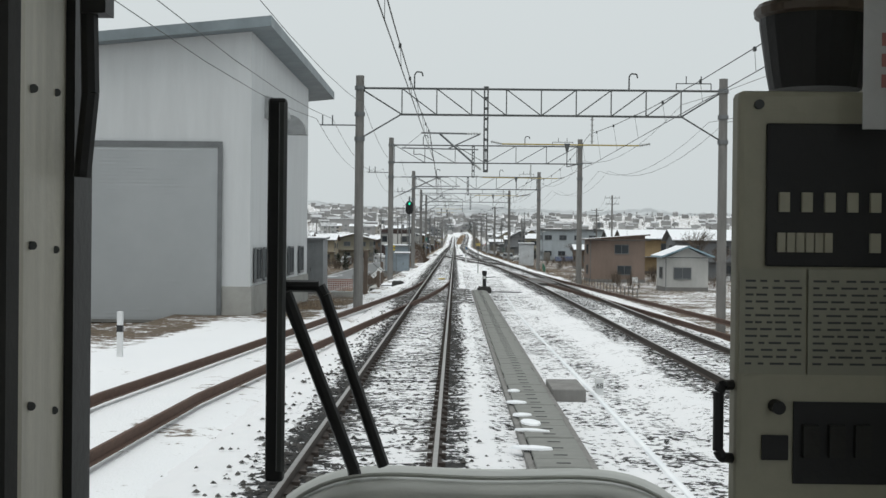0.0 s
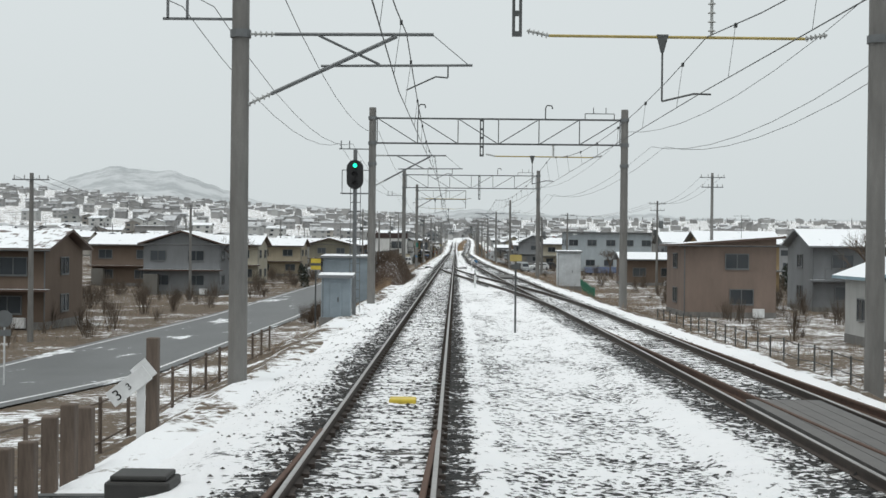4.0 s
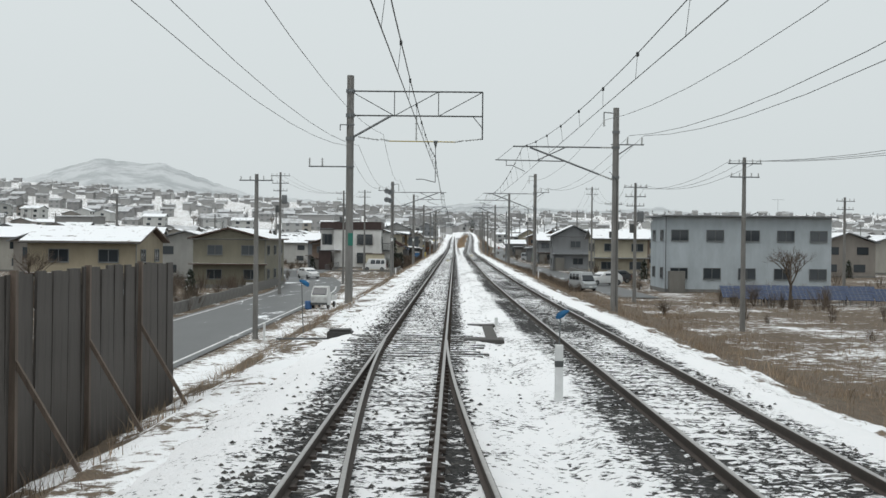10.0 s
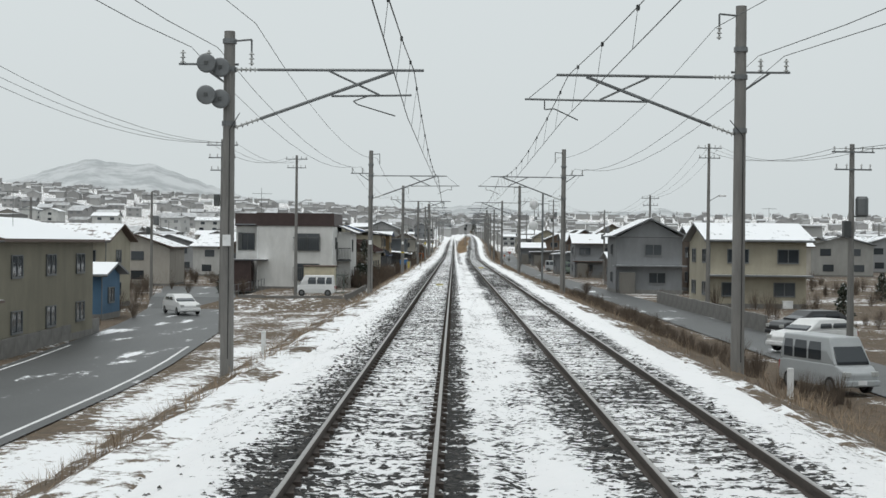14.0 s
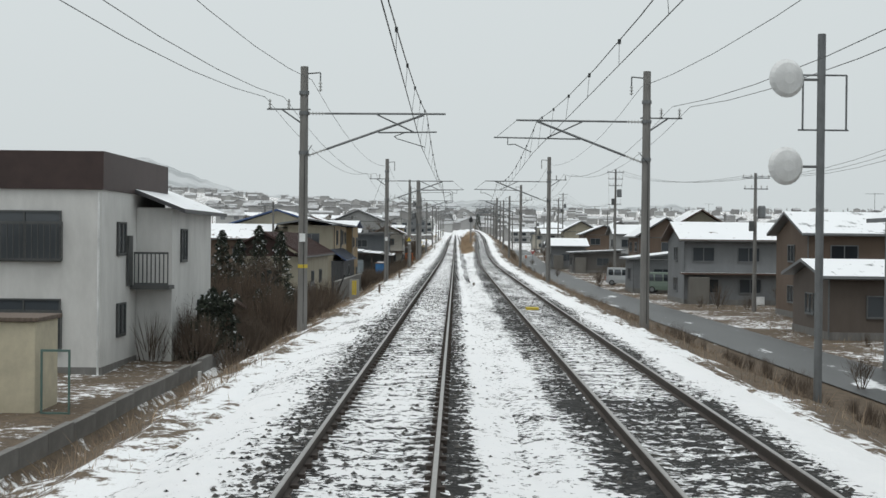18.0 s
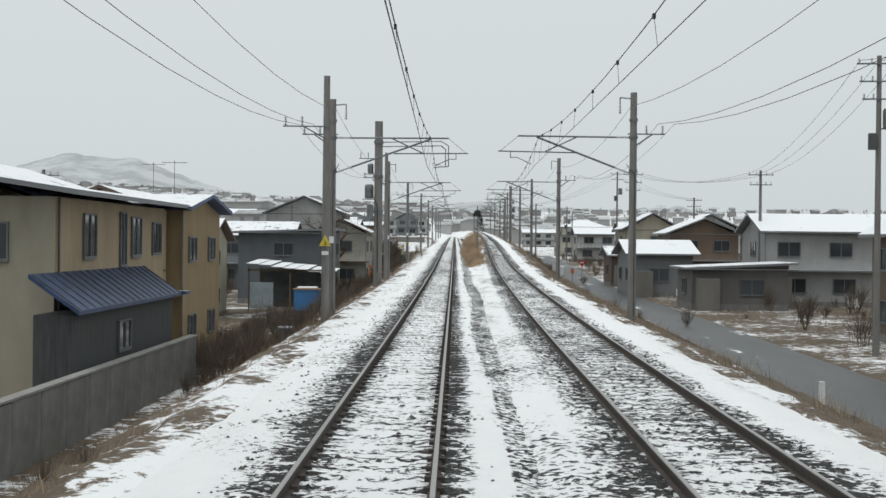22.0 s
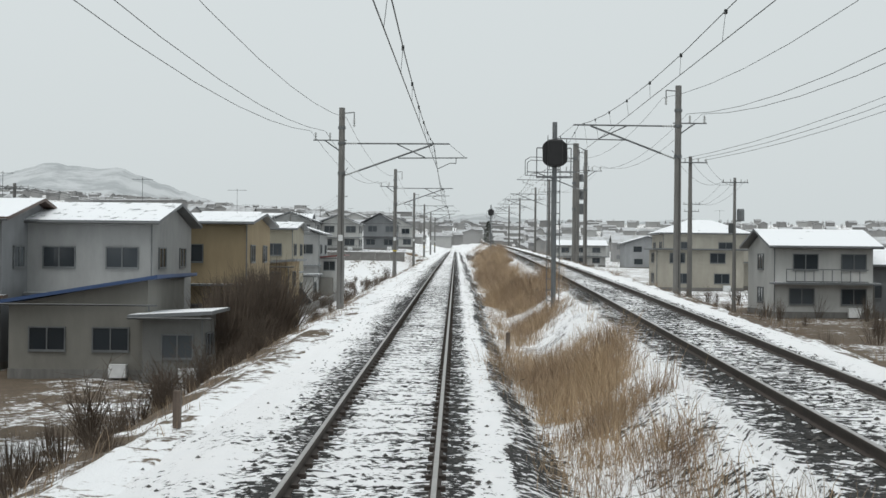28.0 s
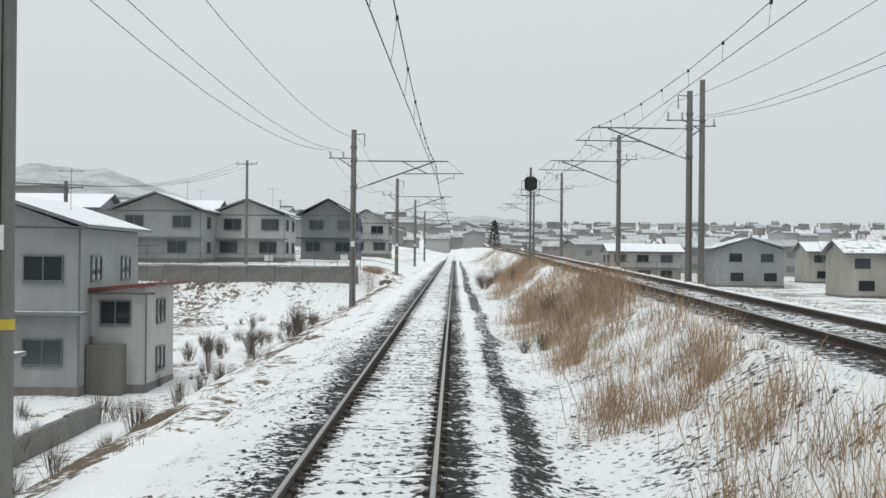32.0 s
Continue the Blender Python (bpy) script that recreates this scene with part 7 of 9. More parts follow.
for y0, y1, c in ((206.5, 213.5, 0.0), (53.0, 69.0, 0.0)):
    sw = thing("switch_plates", (c, y0, zt(y0)), 0, "row of dark bare switch timbers at the points", "switch timbers")
    for i in range(int((y1 - y0) / SPACING)):
        part("timber", box(-1.75 + 0.1 * math.sin(i * 2.3), 1.6 + 0.15 * math.sin(i * 1.7), i * SPACING - 0.11, i * SPACING + 0.11, -0.2, -0.146), M_SLEEPER, sw)
for x0, x1, y0, y1 in ((cr(172) - 0.62, cr(172) + 0.62, 163.0, 172.4), (cr(80) - 0.6, cr(80) + 0.6, 74, 84)):
    bd = thing("crossing_deck", (0, 0, 0), 0, "worn dark timber crossing deck between the rails", "crossing deck")
    n = 5
    for i in range(n):
        xa = x0 + (x1 - x0) * i / n
        part("plank", box(xa + 0.006, xa + (x1 - x0) / n - 0.006, y0, y1, -0.13, -0.012), worn("deck_timber", (0.10, 0.095, 0.09), 0.6, 0, 1.5), bd)

# guard rail pieces at the frogs
for c, y0, y1, off in ((0, 172, 180, 0.69), (0, 45, 53, 0.69), (0, 173, 181, -0.69)):
    tagged(part("check_rail", sweep("check_rail", [(c + off, y, zt(y) - 0.003) for y in steps(y0, y1, 2)], RAIL, M_RAIL), M_RAIL), "short rusty check rail inside the running rail", "check rail", kind="structure")


# ---- walls and fences ----
def block_wall(name, pts, h, thick, material, label, category="wall"):
    """A low wall of separate blocks along (x, y) points."""
    t = thing(name, (0, 0, 0), 0, label, category)
    for (xa, ya), (xb, yb) in zip(pts, pts[1:]):
        L = math.hypot(xb - xa, yb - ya)
        n = max(1, round(L / 2.0))
        a = math.degrees(math.atan2(yb - ya, xb - xa))
        for i in range(n):
            f = (i + 0.5) / n
            x, y = xa + (xb - xa) * f, ya + (yb - ya) * f
            z = land(x, y)
            part("block", box(-L / n / 2 + 0.01, L / n / 2 - 0.01, -thick / 2, thick / 2, -0.9, h, 0.012), material, t).matrix_basis = pose(x, y, z + 0.02 * math.sin(i * 2.7), 0, 0, a)
    return t


M_BLOCK = worn("block_concrete", (0.19, 0.185, 0.175), 0.9, 0, 1.0, 0.65, 1.25, 25, 0.3)


def tall_wall(name, pts, z0, z1, material, label):
    """A retaining wall of cast panels between two levels under the rail."""
    t = thing(name, (0, 0, 0), 0, label, "wall")
    for (xa, ya), (xb, yb) in zip(pts, pts[1:]):
        L = math.hypot(xb - xa, yb - ya)
        n = max(1, round(L / 2.2))
        for i in range(n):
            f = (i + 0.5) / n
            x, y = xa + (xb - xa) * f, ya + (yb - ya) * f
            part("panel", box(-L / n / 2 + 0.012, L / n / 2 - 0.012, -0.12, 0.12, z0, z1, 0.015), material, t).matrix_basis = pose(x, y, zt(y) + 0.015 * math.sin(i * 2.3), 0, 0, math.degrees(math.atan2(yb - ya, xb - xa)))
        part("coping", box(-L / 2, L / 2, -0.17, 0.17, z1 + 0.02, z1 + 0.09, 0.01), M_BLOCK_PALE, t, "pale coping").matrix_basis = pose((xa + xb) / 2, (ya + yb) / 2, zt((ya + yb) / 2), 0, 0, math.degrees(math.atan2(yb - ya, xb - xa)))
    return t


tall_wall("garden_wall", [(-19, 441), (-10.5, 441)], -3.4, -1.35, M_BLOCK, "stained grey block wall in front of the dark hedge")
tall_wall("garden_wall", [(-10.5, 441.2), (-10.4, 455)], -3.4, -1.35, M_BLOCK, "stained grey block wall beside the low brown-roofed house")
tall_wall("retaining_wall", [(-9.75, 466), (-9.6, 494)], -3.4, -1.5, M_BLOCK, "streaked grey concrete retaining wall beside the line")
tall_wall("retaining_wall", [(-30, 782.5), (-7.0, 782.5)], -4.0, 0.55, M_BLOCK, "long weathered concrete retaining wall below the upper houses")


def low_house():
    """A long single-storey house whose brown roof slopes down to the track side."""
    t = thing("low_house", (-10.7, 447, zt(450)), 0, "long low cream house with a bare red-brown sheet roof", "house")
    m = wall_paint(CREAM)
    part("wall", box(-4.5, 0, 0, 22, -3.6, 1.05, 0.02), m, t)
    br = worn("brown_sheet_roof", (0.058, 0.030, 0.026), 0.6, 0.1, 1.2, 0.6, 1.4, 30, 0.2, (1, 6, 1))
    bm = bmesh.new()
    p = [(0.55, 1.02), (-2.6, 2.75), (-5.0, 1.6), (-5.0, 1.72), (-2.6, 2.9), (0.55, 1.15)]
    a = [bm.verts.new((x, -0.5, z)) for x, z in p]
    b = [bm.verts.new((x, 22.5, z)) for x, z in p]
    for i in range(6):
        j = (i + 1) % 6
        bm.faces.new((a[i], a[j], b[j], b[i]))
    bm.faces.new((a[0], a[5], a[4], a[1]))
    bm.faces.new((a[1], a[4], a[3], a[2]))
    bmesh.ops.recalc_face_normals(bm, faces=bm.faces)
    part("roof", bm, br, t, "bare red-brown sheet roof")
    bm = bmesh.new()
    v = [bm.verts.new(q) for q in ((-4.5, -0.004, 1.05), (0, -0.004, 1.05), (-2.6, -0.004, 2.7))]
    bm.faces.new(v)
    part("gable", bm, br, t, "brown sheet gable")
    for i in range(30):
        y = -0.4 + i * 0.78
        part("roof_seam", tubes([((0.56, y, 1.165), (-2.6, y, 2.915))], 0.022, 4), br, t)
    part("gutter", tubes([((0.6, -0.5, 1.0), (0.6, 22.5, 1.0))], 0.06, 6), M_DARKSTEEL, t)
    for i, y in enumerate((3.5, 9.0, 15.0)):
        window(1.7, 1.1, t, 0.03, y, -1.3, "r")
    window(1.8, 1.1, t, -2.4, -0.03, -1.1, "f")
    for i in range(9):
        part("screen_board", box(0.35, 0.39, 4.4 + i * 0.32, 4.7 + i * 0.32, -3.3, -1.0 + 0.12 * math.sin(i * 2.1), 0.005), worn("faded_board", (0.20 + 0.02 * (i % 3), 0.21, 0.215), 0.8, 0, 2, 0.6, 1.2) if i == 0 else PAINT["board"], t, "weathered screen board")
        if i == 0:
            PAINT["board"] = t.children[-1].data.materials[0]


low_house()


def side_house():
    """An ochre house with its long side and balcony towards the track."""
    t = thing("ochre_house", (-11.4, 481, zt(490)), 0, "ochre two-storey house with a wide snow-covered roof", "house")
    part("wall", box(-4.6, 0, 0.5, 16, -3.6, 3.7, 0.02), wall_paint((0.52, 0.41, 0.27)), t)
    part("front_cladding", box(-4.61, 0.0, 0.44, 0.495, -3.6, 3.69), wall_paint(CREAM), t, "cream boarded end wall")
    bm = gable_roof(5.4, 16.5, 0.5, 0.6, 0.16, "y")
    bmesh.ops.translate(bm, verts=bm.verts, vec=(-2.3, 8.2, 3.72))
    part("roof", bm, roof_paint(GREY_R, "y"), t, "low roof under an even layer of snow")
    for y, w, h, z in ((4.2, 1.5, 1.5, 1.75), (8.6, 0.9, 2.0, 1.4), (10.6, 1.5, 1.5, 1.75), (14.0, 1.5, 1.3, 1.8)):
        window(w, h, t, 0.03, y, z, "r")
    window(1.6, 1.2, t, -2.2, 0.41, 1.7, "f")
    part("downpipe", tubes([((0.07, 0.7, -3.3), (0.07, 0.7, 3.7))], 0.04), M_DARKSTEEL, t)
    bm = bmesh.new()
    v = [bm.verts.new(q) for q in ((0.0, -2, 1.35), (1.5, -2, 0.3), (1.5, 12, 0.3), (0.0, 12, 1.35), (0.0, -2, 1.22), (1.5, -2, 0.17), (1.5, 12, 0.17), (0.0, 12, 1.22))]
    for f in ((0, 1, 2, 3), (7, 6, 5, 4), (0, 4, 5, 1), (1, 5, 6, 2), (2, 6, 7, 3)):
        bm.faces.new([v[i] for i in f])
    bmesh.ops.recalc_face_normals(bm, faces=bm.faces)
    part("annex_roof", bm, worn("dark_blue_sheet", (0.035, 0.06, 0.13), 0.45, 0.1, 2.0, 0.5, 1.6), t, "dark blue sheet lean-to roof")
    for i in range(18):
        y = -1.8 + i * 0.8
        part("roof_seam", tubes([((0.05, y, 1.345), (1.49, y, 0.32))], 0.022, 4), M_DARKSTEEL, t)
    part("annex_wall", box(0.02, 1.25, -1.6, 11.6, -3.5, 0.15, 0.02), worn("dark_boards", (0.06, 0.062, 0.065), 0.85, 0, 1.5, 0.6, 1.4, 30, 0.3, (8, 8, 0.5)), t)
    window(1.6, 1.0, t, 1.28, 4.0, -1.3, "r")


side_house()
block_wall("retaining_wall", [(-11.9, 643), (-11.8, 722)], 0.75, 0.2, M_BLOCK, "low stained retaining wall below the gardens")
block_wall("retaining_wall", [(-8.4, 374), (-8.4, 408)], 0.3, 0.2, M_BLOCK, "grey retaining wall of the house terrace")
block_wall("retaining_wall", [(-17.5, 373), (-8.5, 373)], 0.25, 0.2, M_BLOCK, "grey retaining wall in front of the terrace")

block_wall("garden_wall", [(-20.4, 340), (-19.6, 300), (-19.4, 262)], 0.9, 0.15, M_BLOCK, "low block wall along the road")
block_wall("garden_wall", [(18.5, 335), (18.2, 372)], 1.0, 0.15, M_BLOCK, "low grey garden wall beside the lane")


def rail_fence(name, pts, h, gap, material, label, z_off=0.0, pickets=True):
    t = thing(name, (0, 0, 0), 0, label, "fence")
    for (xa, ya), (xb, yb) in zip(pts, pts[1:]):
        L = math.hypot(xb - xa, yb - ya)
        n = max(1, round(L / gap))
        P = [(xa + (xb - xa) * i / n, ya + (yb - ya) * i / n) for i in range(n + 1)]
        for x, y in P:
            z = land(x, y) + z_off
            part("post", tubes([((x, y, z - 0.3), (x, y, z + h))], 0.035, 6), material, t)
        for (x0, y0), (x1, y1) in zip(P, P[1:]):
            z0, z1 = land(x0, y0) + z_off, land(x1, y1) + z_off
            for f in (0.35, 0.92):
                part("bar", tubes([((x0, y0, z0 + h * f), (x1, y1, z1 + h * f))], 0.022, 4), material, t)
            if pickets:
                bmf = bmesh.new()
                for k in range(1, 12):
                    f = k / 12
                    x, y, z = x0 + (x1 - x0) * f, y0 + (y1 - y0) * f, z0 + (z1 - z0) * f
                    tube(bmf, (x, y, z + h * 0.1), (x, y, z + h * 0.92), 0.012, None, 3)
                part("infill_panel", bmf, material, t)["kind"] = "stuff"
    return t


rail_fence("steel_fence", [(-30, 784.5), (-7.0, 784.5)], 1.1, 2.0, M_STEEL, "grey steel railing on top of the retaining wall", 0.0)
rail_fence("post_fence", [(-4.6, 78), (-4.9, 104)], 1.1, 1.9, M_WOOD, "old dark fence of wooden posts and bars", 0.0, False)
rail_fence("post_fence", [(15.0, 100), (14.2, 148)], 1.0, 2.2, M_DARKSTEEL, "thin dark wire fence beside the yard", 0.0, False)
rail_fence("steel_fence", [(13.5, 180), (15.5, 215)], 1.2, 2.2, worn("green_paint", (0.05, 0.20, 0.13), 0.5), "green mesh fence beside the field", 0.0, True)
rail_fence("steel_fence", [(-18.6, 374), (-18.6, 398)], 1.0, 2.0, M_STEEL, "grey railing beside the terrace", 0.0, False)


def slat_fence():
    t = thing("sheet_fence", (0, 0, 0), 0, "tall old brown board fence propped by slanting struts", "fence")
    m = worn("rusty_sheet", (0.085, 0.075, 0.068), 0.8, 0.1, 0.9, 0.45, 1.6, 40, 0.25, (2, 2, 0.35))
    r = random.Random(8)
    for i in range(-60, 67):
        x, y = -4.9 - 0.006 * i, 178.4 + i * 0.42
        z = land(x, y)
        part("slat", box(-0.02, 0.02, -0.207, 0.207, -0.4, 1.88 - z + r.uniform(-0.03, 0.05)), m, t).matrix_basis = pose(x + 0.014 * (i % 2), y, z, 0, r.uniform(-0.8, 0.8), 0)
        if i % 9 == 4 and i > 0 or i == -58:
            part("strut", tubes([((x + 1.15, y - 0.2, land(x + 1.15, y) - 0.2), (x + 0.07, y, 0.75))], 0.045, 4), M_WOOD, t)
            part("fence_post", box(x + 0.03, x + 0.12, y - 0.06, y + 0.06, z - 0.3, 1.95), M_WOOD, t)


slat_fence()


def solar_field():
    t0 = None
    for r in range(2):
        for i in range(6):
            x, y = 24.0 + i * 2.15 + r * 0.3, 285 - r * 4.5
            z = land(x, y)
            if t0 is None:
                t0 = thing("solar_panel", (x, y, z), 0, "dark blue solar panel with silver frame on a low rack", "solar panel", "solar panels")
                pn = part("panel", box(-1.02, 1.02, -0.85, 0.85, -0.02, 0.02), worn("solar_glass", (0.03, 0.05, 0.11), 0.15, 0.2, 4), t0)
                pn.matrix_basis = pose(0, 0, 0.95, 32, 0, 0)
                part("frame", lattice([-1.05, -0.7, -0.68, -0.35, -0.33, 0.0, 0.02, 0.34, 0.36, 0.7, 0.72, 1.05], [-0.88, -0.44, -0.42, 0, 0.02, 0.44, 0.46, 0.88],
                                      lambda a, b: a % 2 == 0 and b % 2 == 0, 0.0, 0.012), M_STEEL, pn).matrix_basis = pose(0, 0, 0.024, 90, 0, 0)
                for u in (-0.8, 0.8):
                    part("leg", tubes([((u, -0.6, -0.2), (u, -0.6, 0.6))], 0.03, 5), M_STEEL, t0)
                    part("leg", tubes([((u, 0.6, -0.2), (u, 0.6, 1.35))], 0.03, 5), M_STEEL, t0)
            else:
                copy_thing(t0, pose(x, y, z))


solar_field()

def white_house():
    """A white flat-roofed house with a deep brown parapet, window grilles and a gabled wing towards the track."""
    z0 = zt(396) - 2.45
    t = thing("house", (-15.2, 396, z0), 0, "white rendered house with a deep brown parapet and grilled windows", "house")
    white = wall_paint((0.86, 0.86, 0.84))
    brown = worn("brown_metal", (0.055, 0.034, 0.031), 0.55, 0.1, 2)
    part("wall", box(-4.2, 3.7, 0, 10, -0.4, 6.55, 0.02), white, t)
    part("wall_recess", box(-6.5, -4.2, 0.9, 10, -0.4, 6.5, 0.02), white, t)
    part("parapet", lattice([-4.28, -4.15, 3.65, 3.78], [6.5, 7.85], lambda a, b: False, -0.1, 0.02), brown, t, "brown metal parapet")
    part("parapet", box(3.68, 3.78, 0.03, 10.1, 6.5, 7.85), brown, t, "brown metal parapet")
    part("parapet", box(-6.6, -4.29, 0.82, 0.95, 6.45, 7.8), brown, t, "brown metal parapet")
    part("parapet", box(-6.6, 3.78, 10.02, 10.12, 6.5, 7.85), brown, t, "brown metal parapet")
    part("roof", box(-6.5, 3.66, 0.06, 10.0, 6.56, 6.7), roof_paint(GREY_R), t, "flat snowy roof")
    part("plinth", box(-4.24, 3.74, -0.04, 10.04, -0.8, 0.25), M_CONCRETE, t)
    for x, z, w, h in ((1.0, 4.0, 2.6, 1.75), (1.0, 0.9, 2.6, 1.75)):
        wd = window(w, h, t, x, -0.05, z, "f", M_DARKSTEEL, 2)
        part("grille", lattice([v for q in range(14) for v in (-w / 2 - 0.1 + q * (w + 0.2) / 13 - 0.015, -w / 2 - 0.1 + q * (w + 0.2) / 13 + 0.015)], [0.0, 0.06, h * 0.72, h * 0.78],
                               lambda a, b: b == 1 and a % 2 == 1, -0.24, -0.2), M_DARKSTEEL, wd, "dark steel balcony grille")
    wd = window(1.5, 1.75, t, -5.3, 0.85, 4.0, "f", M_DARKSTEEL, 2)
    part("shutter_box", box(-0.95, -0.55, -0.2, -0.02, -0.05, 1.8), M_DARKSTEEL, wd, "dark shutter box")
    window(1.2, 1.2, t, 3.73, 2.6, 4.2, "r", M_DARKSTEEL)
    window(1.2, 1.2, t, 3.73, 2.6, 1.2, "r", M_DARKSTEEL)
    part("downpipe", tubes([((3.62, -0.09, 0.0), (3.62, -0.09, 6.4))], 0.045), M_WHITE, t)
    part("downpipe", tubes([((-4.1, -0.09, 0.0), (-4.1, -0.09, 6.4))], 0.045), M_WHITE, t)
    part("porch", box(-6.6, -4.6, -1.2, 0.8, -0.2, 2.9, 0.02), brown, t, "dark brown porch")
    part("porch_roof", box(-6.8, -3.0, -1.4, 0.4, 2.9, 3.05), roof_paint(DARK_R), t, "thin dark porch roof with snow")
    # wing
    part("wing_wall", box(3.7, 5.1, 5.0, 13.0, -0.4, 6.0, 0.02), white, t)
    bm = bmesh.new()
    v = [bm.verts.new(q) for q in ((2.2, 4.4, 7.3), (5.7, 4.4, 5.95), (5.7, 13.6, 5.95), (2.2, 13.6, 7.3), (2.2, 4.4, 7.14), (5.7, 4.4, 5.79), (5.7, 13.6, 5.79), (2.2, 13.6, 7.14))]
    for f in ((0, 1, 2, 3), (7, 6, 5, 4), (0, 4, 5, 1), (1, 5, 6, 2), (2, 6, 7, 3), (3, 7, 4, 0)):
        bm.faces.new([v[q] for q in f])
    bmesh.ops.recalc_face_normals(bm, faces=bm.faces)
    part("wing_roof", bm, roof_paint(DARK_R), t, "sloping dark roof of the wing")
    part("balcony", lattice([v for q in range(9) for v in (3.85 + q * 0.16, 3.89 + q * 0.16)], [3.0, 3.1, 4.2, 4.28], lambda a, b: b == 1 and a % 2 == 1, 4.0, 4.05), M_DARKSTEEL, t, "dark balcony railing")
    part("balcony_floor", box(3.72, 5.2, 4.0, 4.98, 2.85, 3.0), M_DARKSTEEL, t)
    part("balcony_screen", box(3.74, 3.82, 3.4, 4.0, 3.0, 4.9), M_DARKSTEEL, t)
    window(1.1, 1.3, t, 5.13, 7.0, 3.9, "r", M_DARKSTEEL)
    window(1.1, 1.3, t, 5.13, 10.5, 0.9, "r", M_DARKSTEEL)
    part("antenna", tubes([((-4.5, 5, 6.7), (-4.5, 5, 10.6)), ((-5.5, 5, 10.0), (-3.4, 5, 10.0)), ((-5.4, 4.7, 10.0), (-5.4, 5.3, 10.0)), ((-4.9, 4.7, 10.0), (-4.9, 5.3, 10.0))], 0.025, 4), M_DARKSTEEL, t)
    b = thing("storage_box", (-11.0, 385.5, zt(385) - 2.42), 0, "cream storage container with a brown lid edge beside the house", "container")
    part("body", box(-2.3, 0.6, 0, 2.0, 0, 2.5, 0.03), worn("container_cream", (0.56, 0.51, 0.38), 0.6, 0, 1.2), b)
    part("lid", box(-2.4, 0.7, -0.1, 2.1, 2.5, 2.62, 0.02), M_WOOD, b, "brown roof slab")
    part("gate", lattice([0.75, 0.8, 1.5, 1.55], [0.0, 0.06, 1.7, 1.76], lambda a, c: a == 1 and c == 1, -0.03, 0.03), worn("green_steel", (0.10, 0.17, 0.15), 0.5), b, "thin green gate frame")


white_house()
tp = thing("tarpaulin", (-12.4, 676, land(-12.4, 676)), 0, "faded blue tarpaulin over the garden fence", "tarpaulin")
me = grid_mesh("sheet", steps(-0.2, 0.2, 0.1), steps(0, 9, 0.45), lambda x, y: 0.9 + 0.12 * fuzz(x * 8, y * 2) - abs(x) * 1.6, worn("blue_tarp", (0.08, 0.19, 0.30), 0.6, 0, 1.5))
part("sheet", me, None, tp)
for x, y, c in ((-8.2, 512, (0.06, 0.16, 0.33)), (-7.6, 523, (0.05, 0.13, 0.28))):
    d = thing("water_tank", (x, y, land(x, y)), 0, "blue plastic barrel in the garden below the line", "barrel")
    part("body", lathe(bmesh.new(), [(0.4, 0), (0.45, 0.1), (0.46, 0.7), (0.42, 0.9), (0.2, 0.95)], 16), worn("barrel_blue", c, 0.45), d)
    part("lid", lathe(bmesh.new(), [(0.44, 0.93), (0.44, 1.0), (0.1, 1.02)], 16), M_SNOW, d, "snow-covered lid")


# ---- plants ----
def blades(name, spots, label, width=0.006, category="grass", lean=0.7, seed=1, material=None):
    """Dry stalks: each a narrow bent blade. spots: (x, y, z, height)."""
    r = np.random.RandomState(seed)
    p = np.array(spots, dtype=float)
    n = len(p)
    a = r.uniform(0, math.tau, n)
    b = r.uniform(0, math.tau, n)
    l = r.uniform(0.05, lean, n) * p[:, 3]
    w = width * r.uniform(0.6, 1.5, n)
    V = np.empty((n, 5, 3))
    side = np.c_[np.cos(a) * w, np.sin(a) * w, np.zeros(n)]
    way = np.c_[np.cos(b) * l, np.sin(b) * l, np.zeros(n)]
    tall = np.c_[np.zeros(n), np.zeros(n), p[:, 3]]
    foot = p[:, :3]
    V[:, 0], V[:, 1] = foot + side, foot - side
    V[:, 2], V[:, 3] = foot + way * 0.4 + tall * 0.6 + side * 0.75, foot + way * 0.4 + tall * 0.6 - side * 0.75
    V[:, 4] = foot + way + tall
    k = np.arange(n) * 5
    F = np.concatenate([np.c_[k, k + 1, k + 3], np.c_[k, k + 3, k + 2], np.c_[k + 2, k + 3, k + 4]])
    me = mesh_of(name, V.reshape(-1, 3).tolist(), F.tolist(), material or M_STRAW)
    return tagged(new(name, me), label, category, kind="stuff")


rng = random.Random(44)


def clumps(n, where, per, spread, hmin, hmax):
    out = []
    for _ in range(n):
        x, y, s = where()
        for _ in range(per):
            u, v = rng.gauss(0, spread), rng.gauss(0, spread)
            if on_road(x + u, y + v):
                continue
            out.append((x + u, y + v, land(x + u, y + v) - 0.05, rng.uniform(hmin, hmax) * s))
    return out


def strip(y0, y1, x_of, half):
    def pick():
        y = rng.uniform(y0, y1)
        return x_of(y) + rng.uniform(-half, half), y, rng.uniform(0.6, 1.15)
    return pick


def reed_x(y):
    return ramp(y, [(556, 3.0), (604, 3.1), (616, 3.5), (628, 3.5), (650, 3.6), (668, 3.6), (690, 4.1), (740, 4.8), (800, 5.2)])


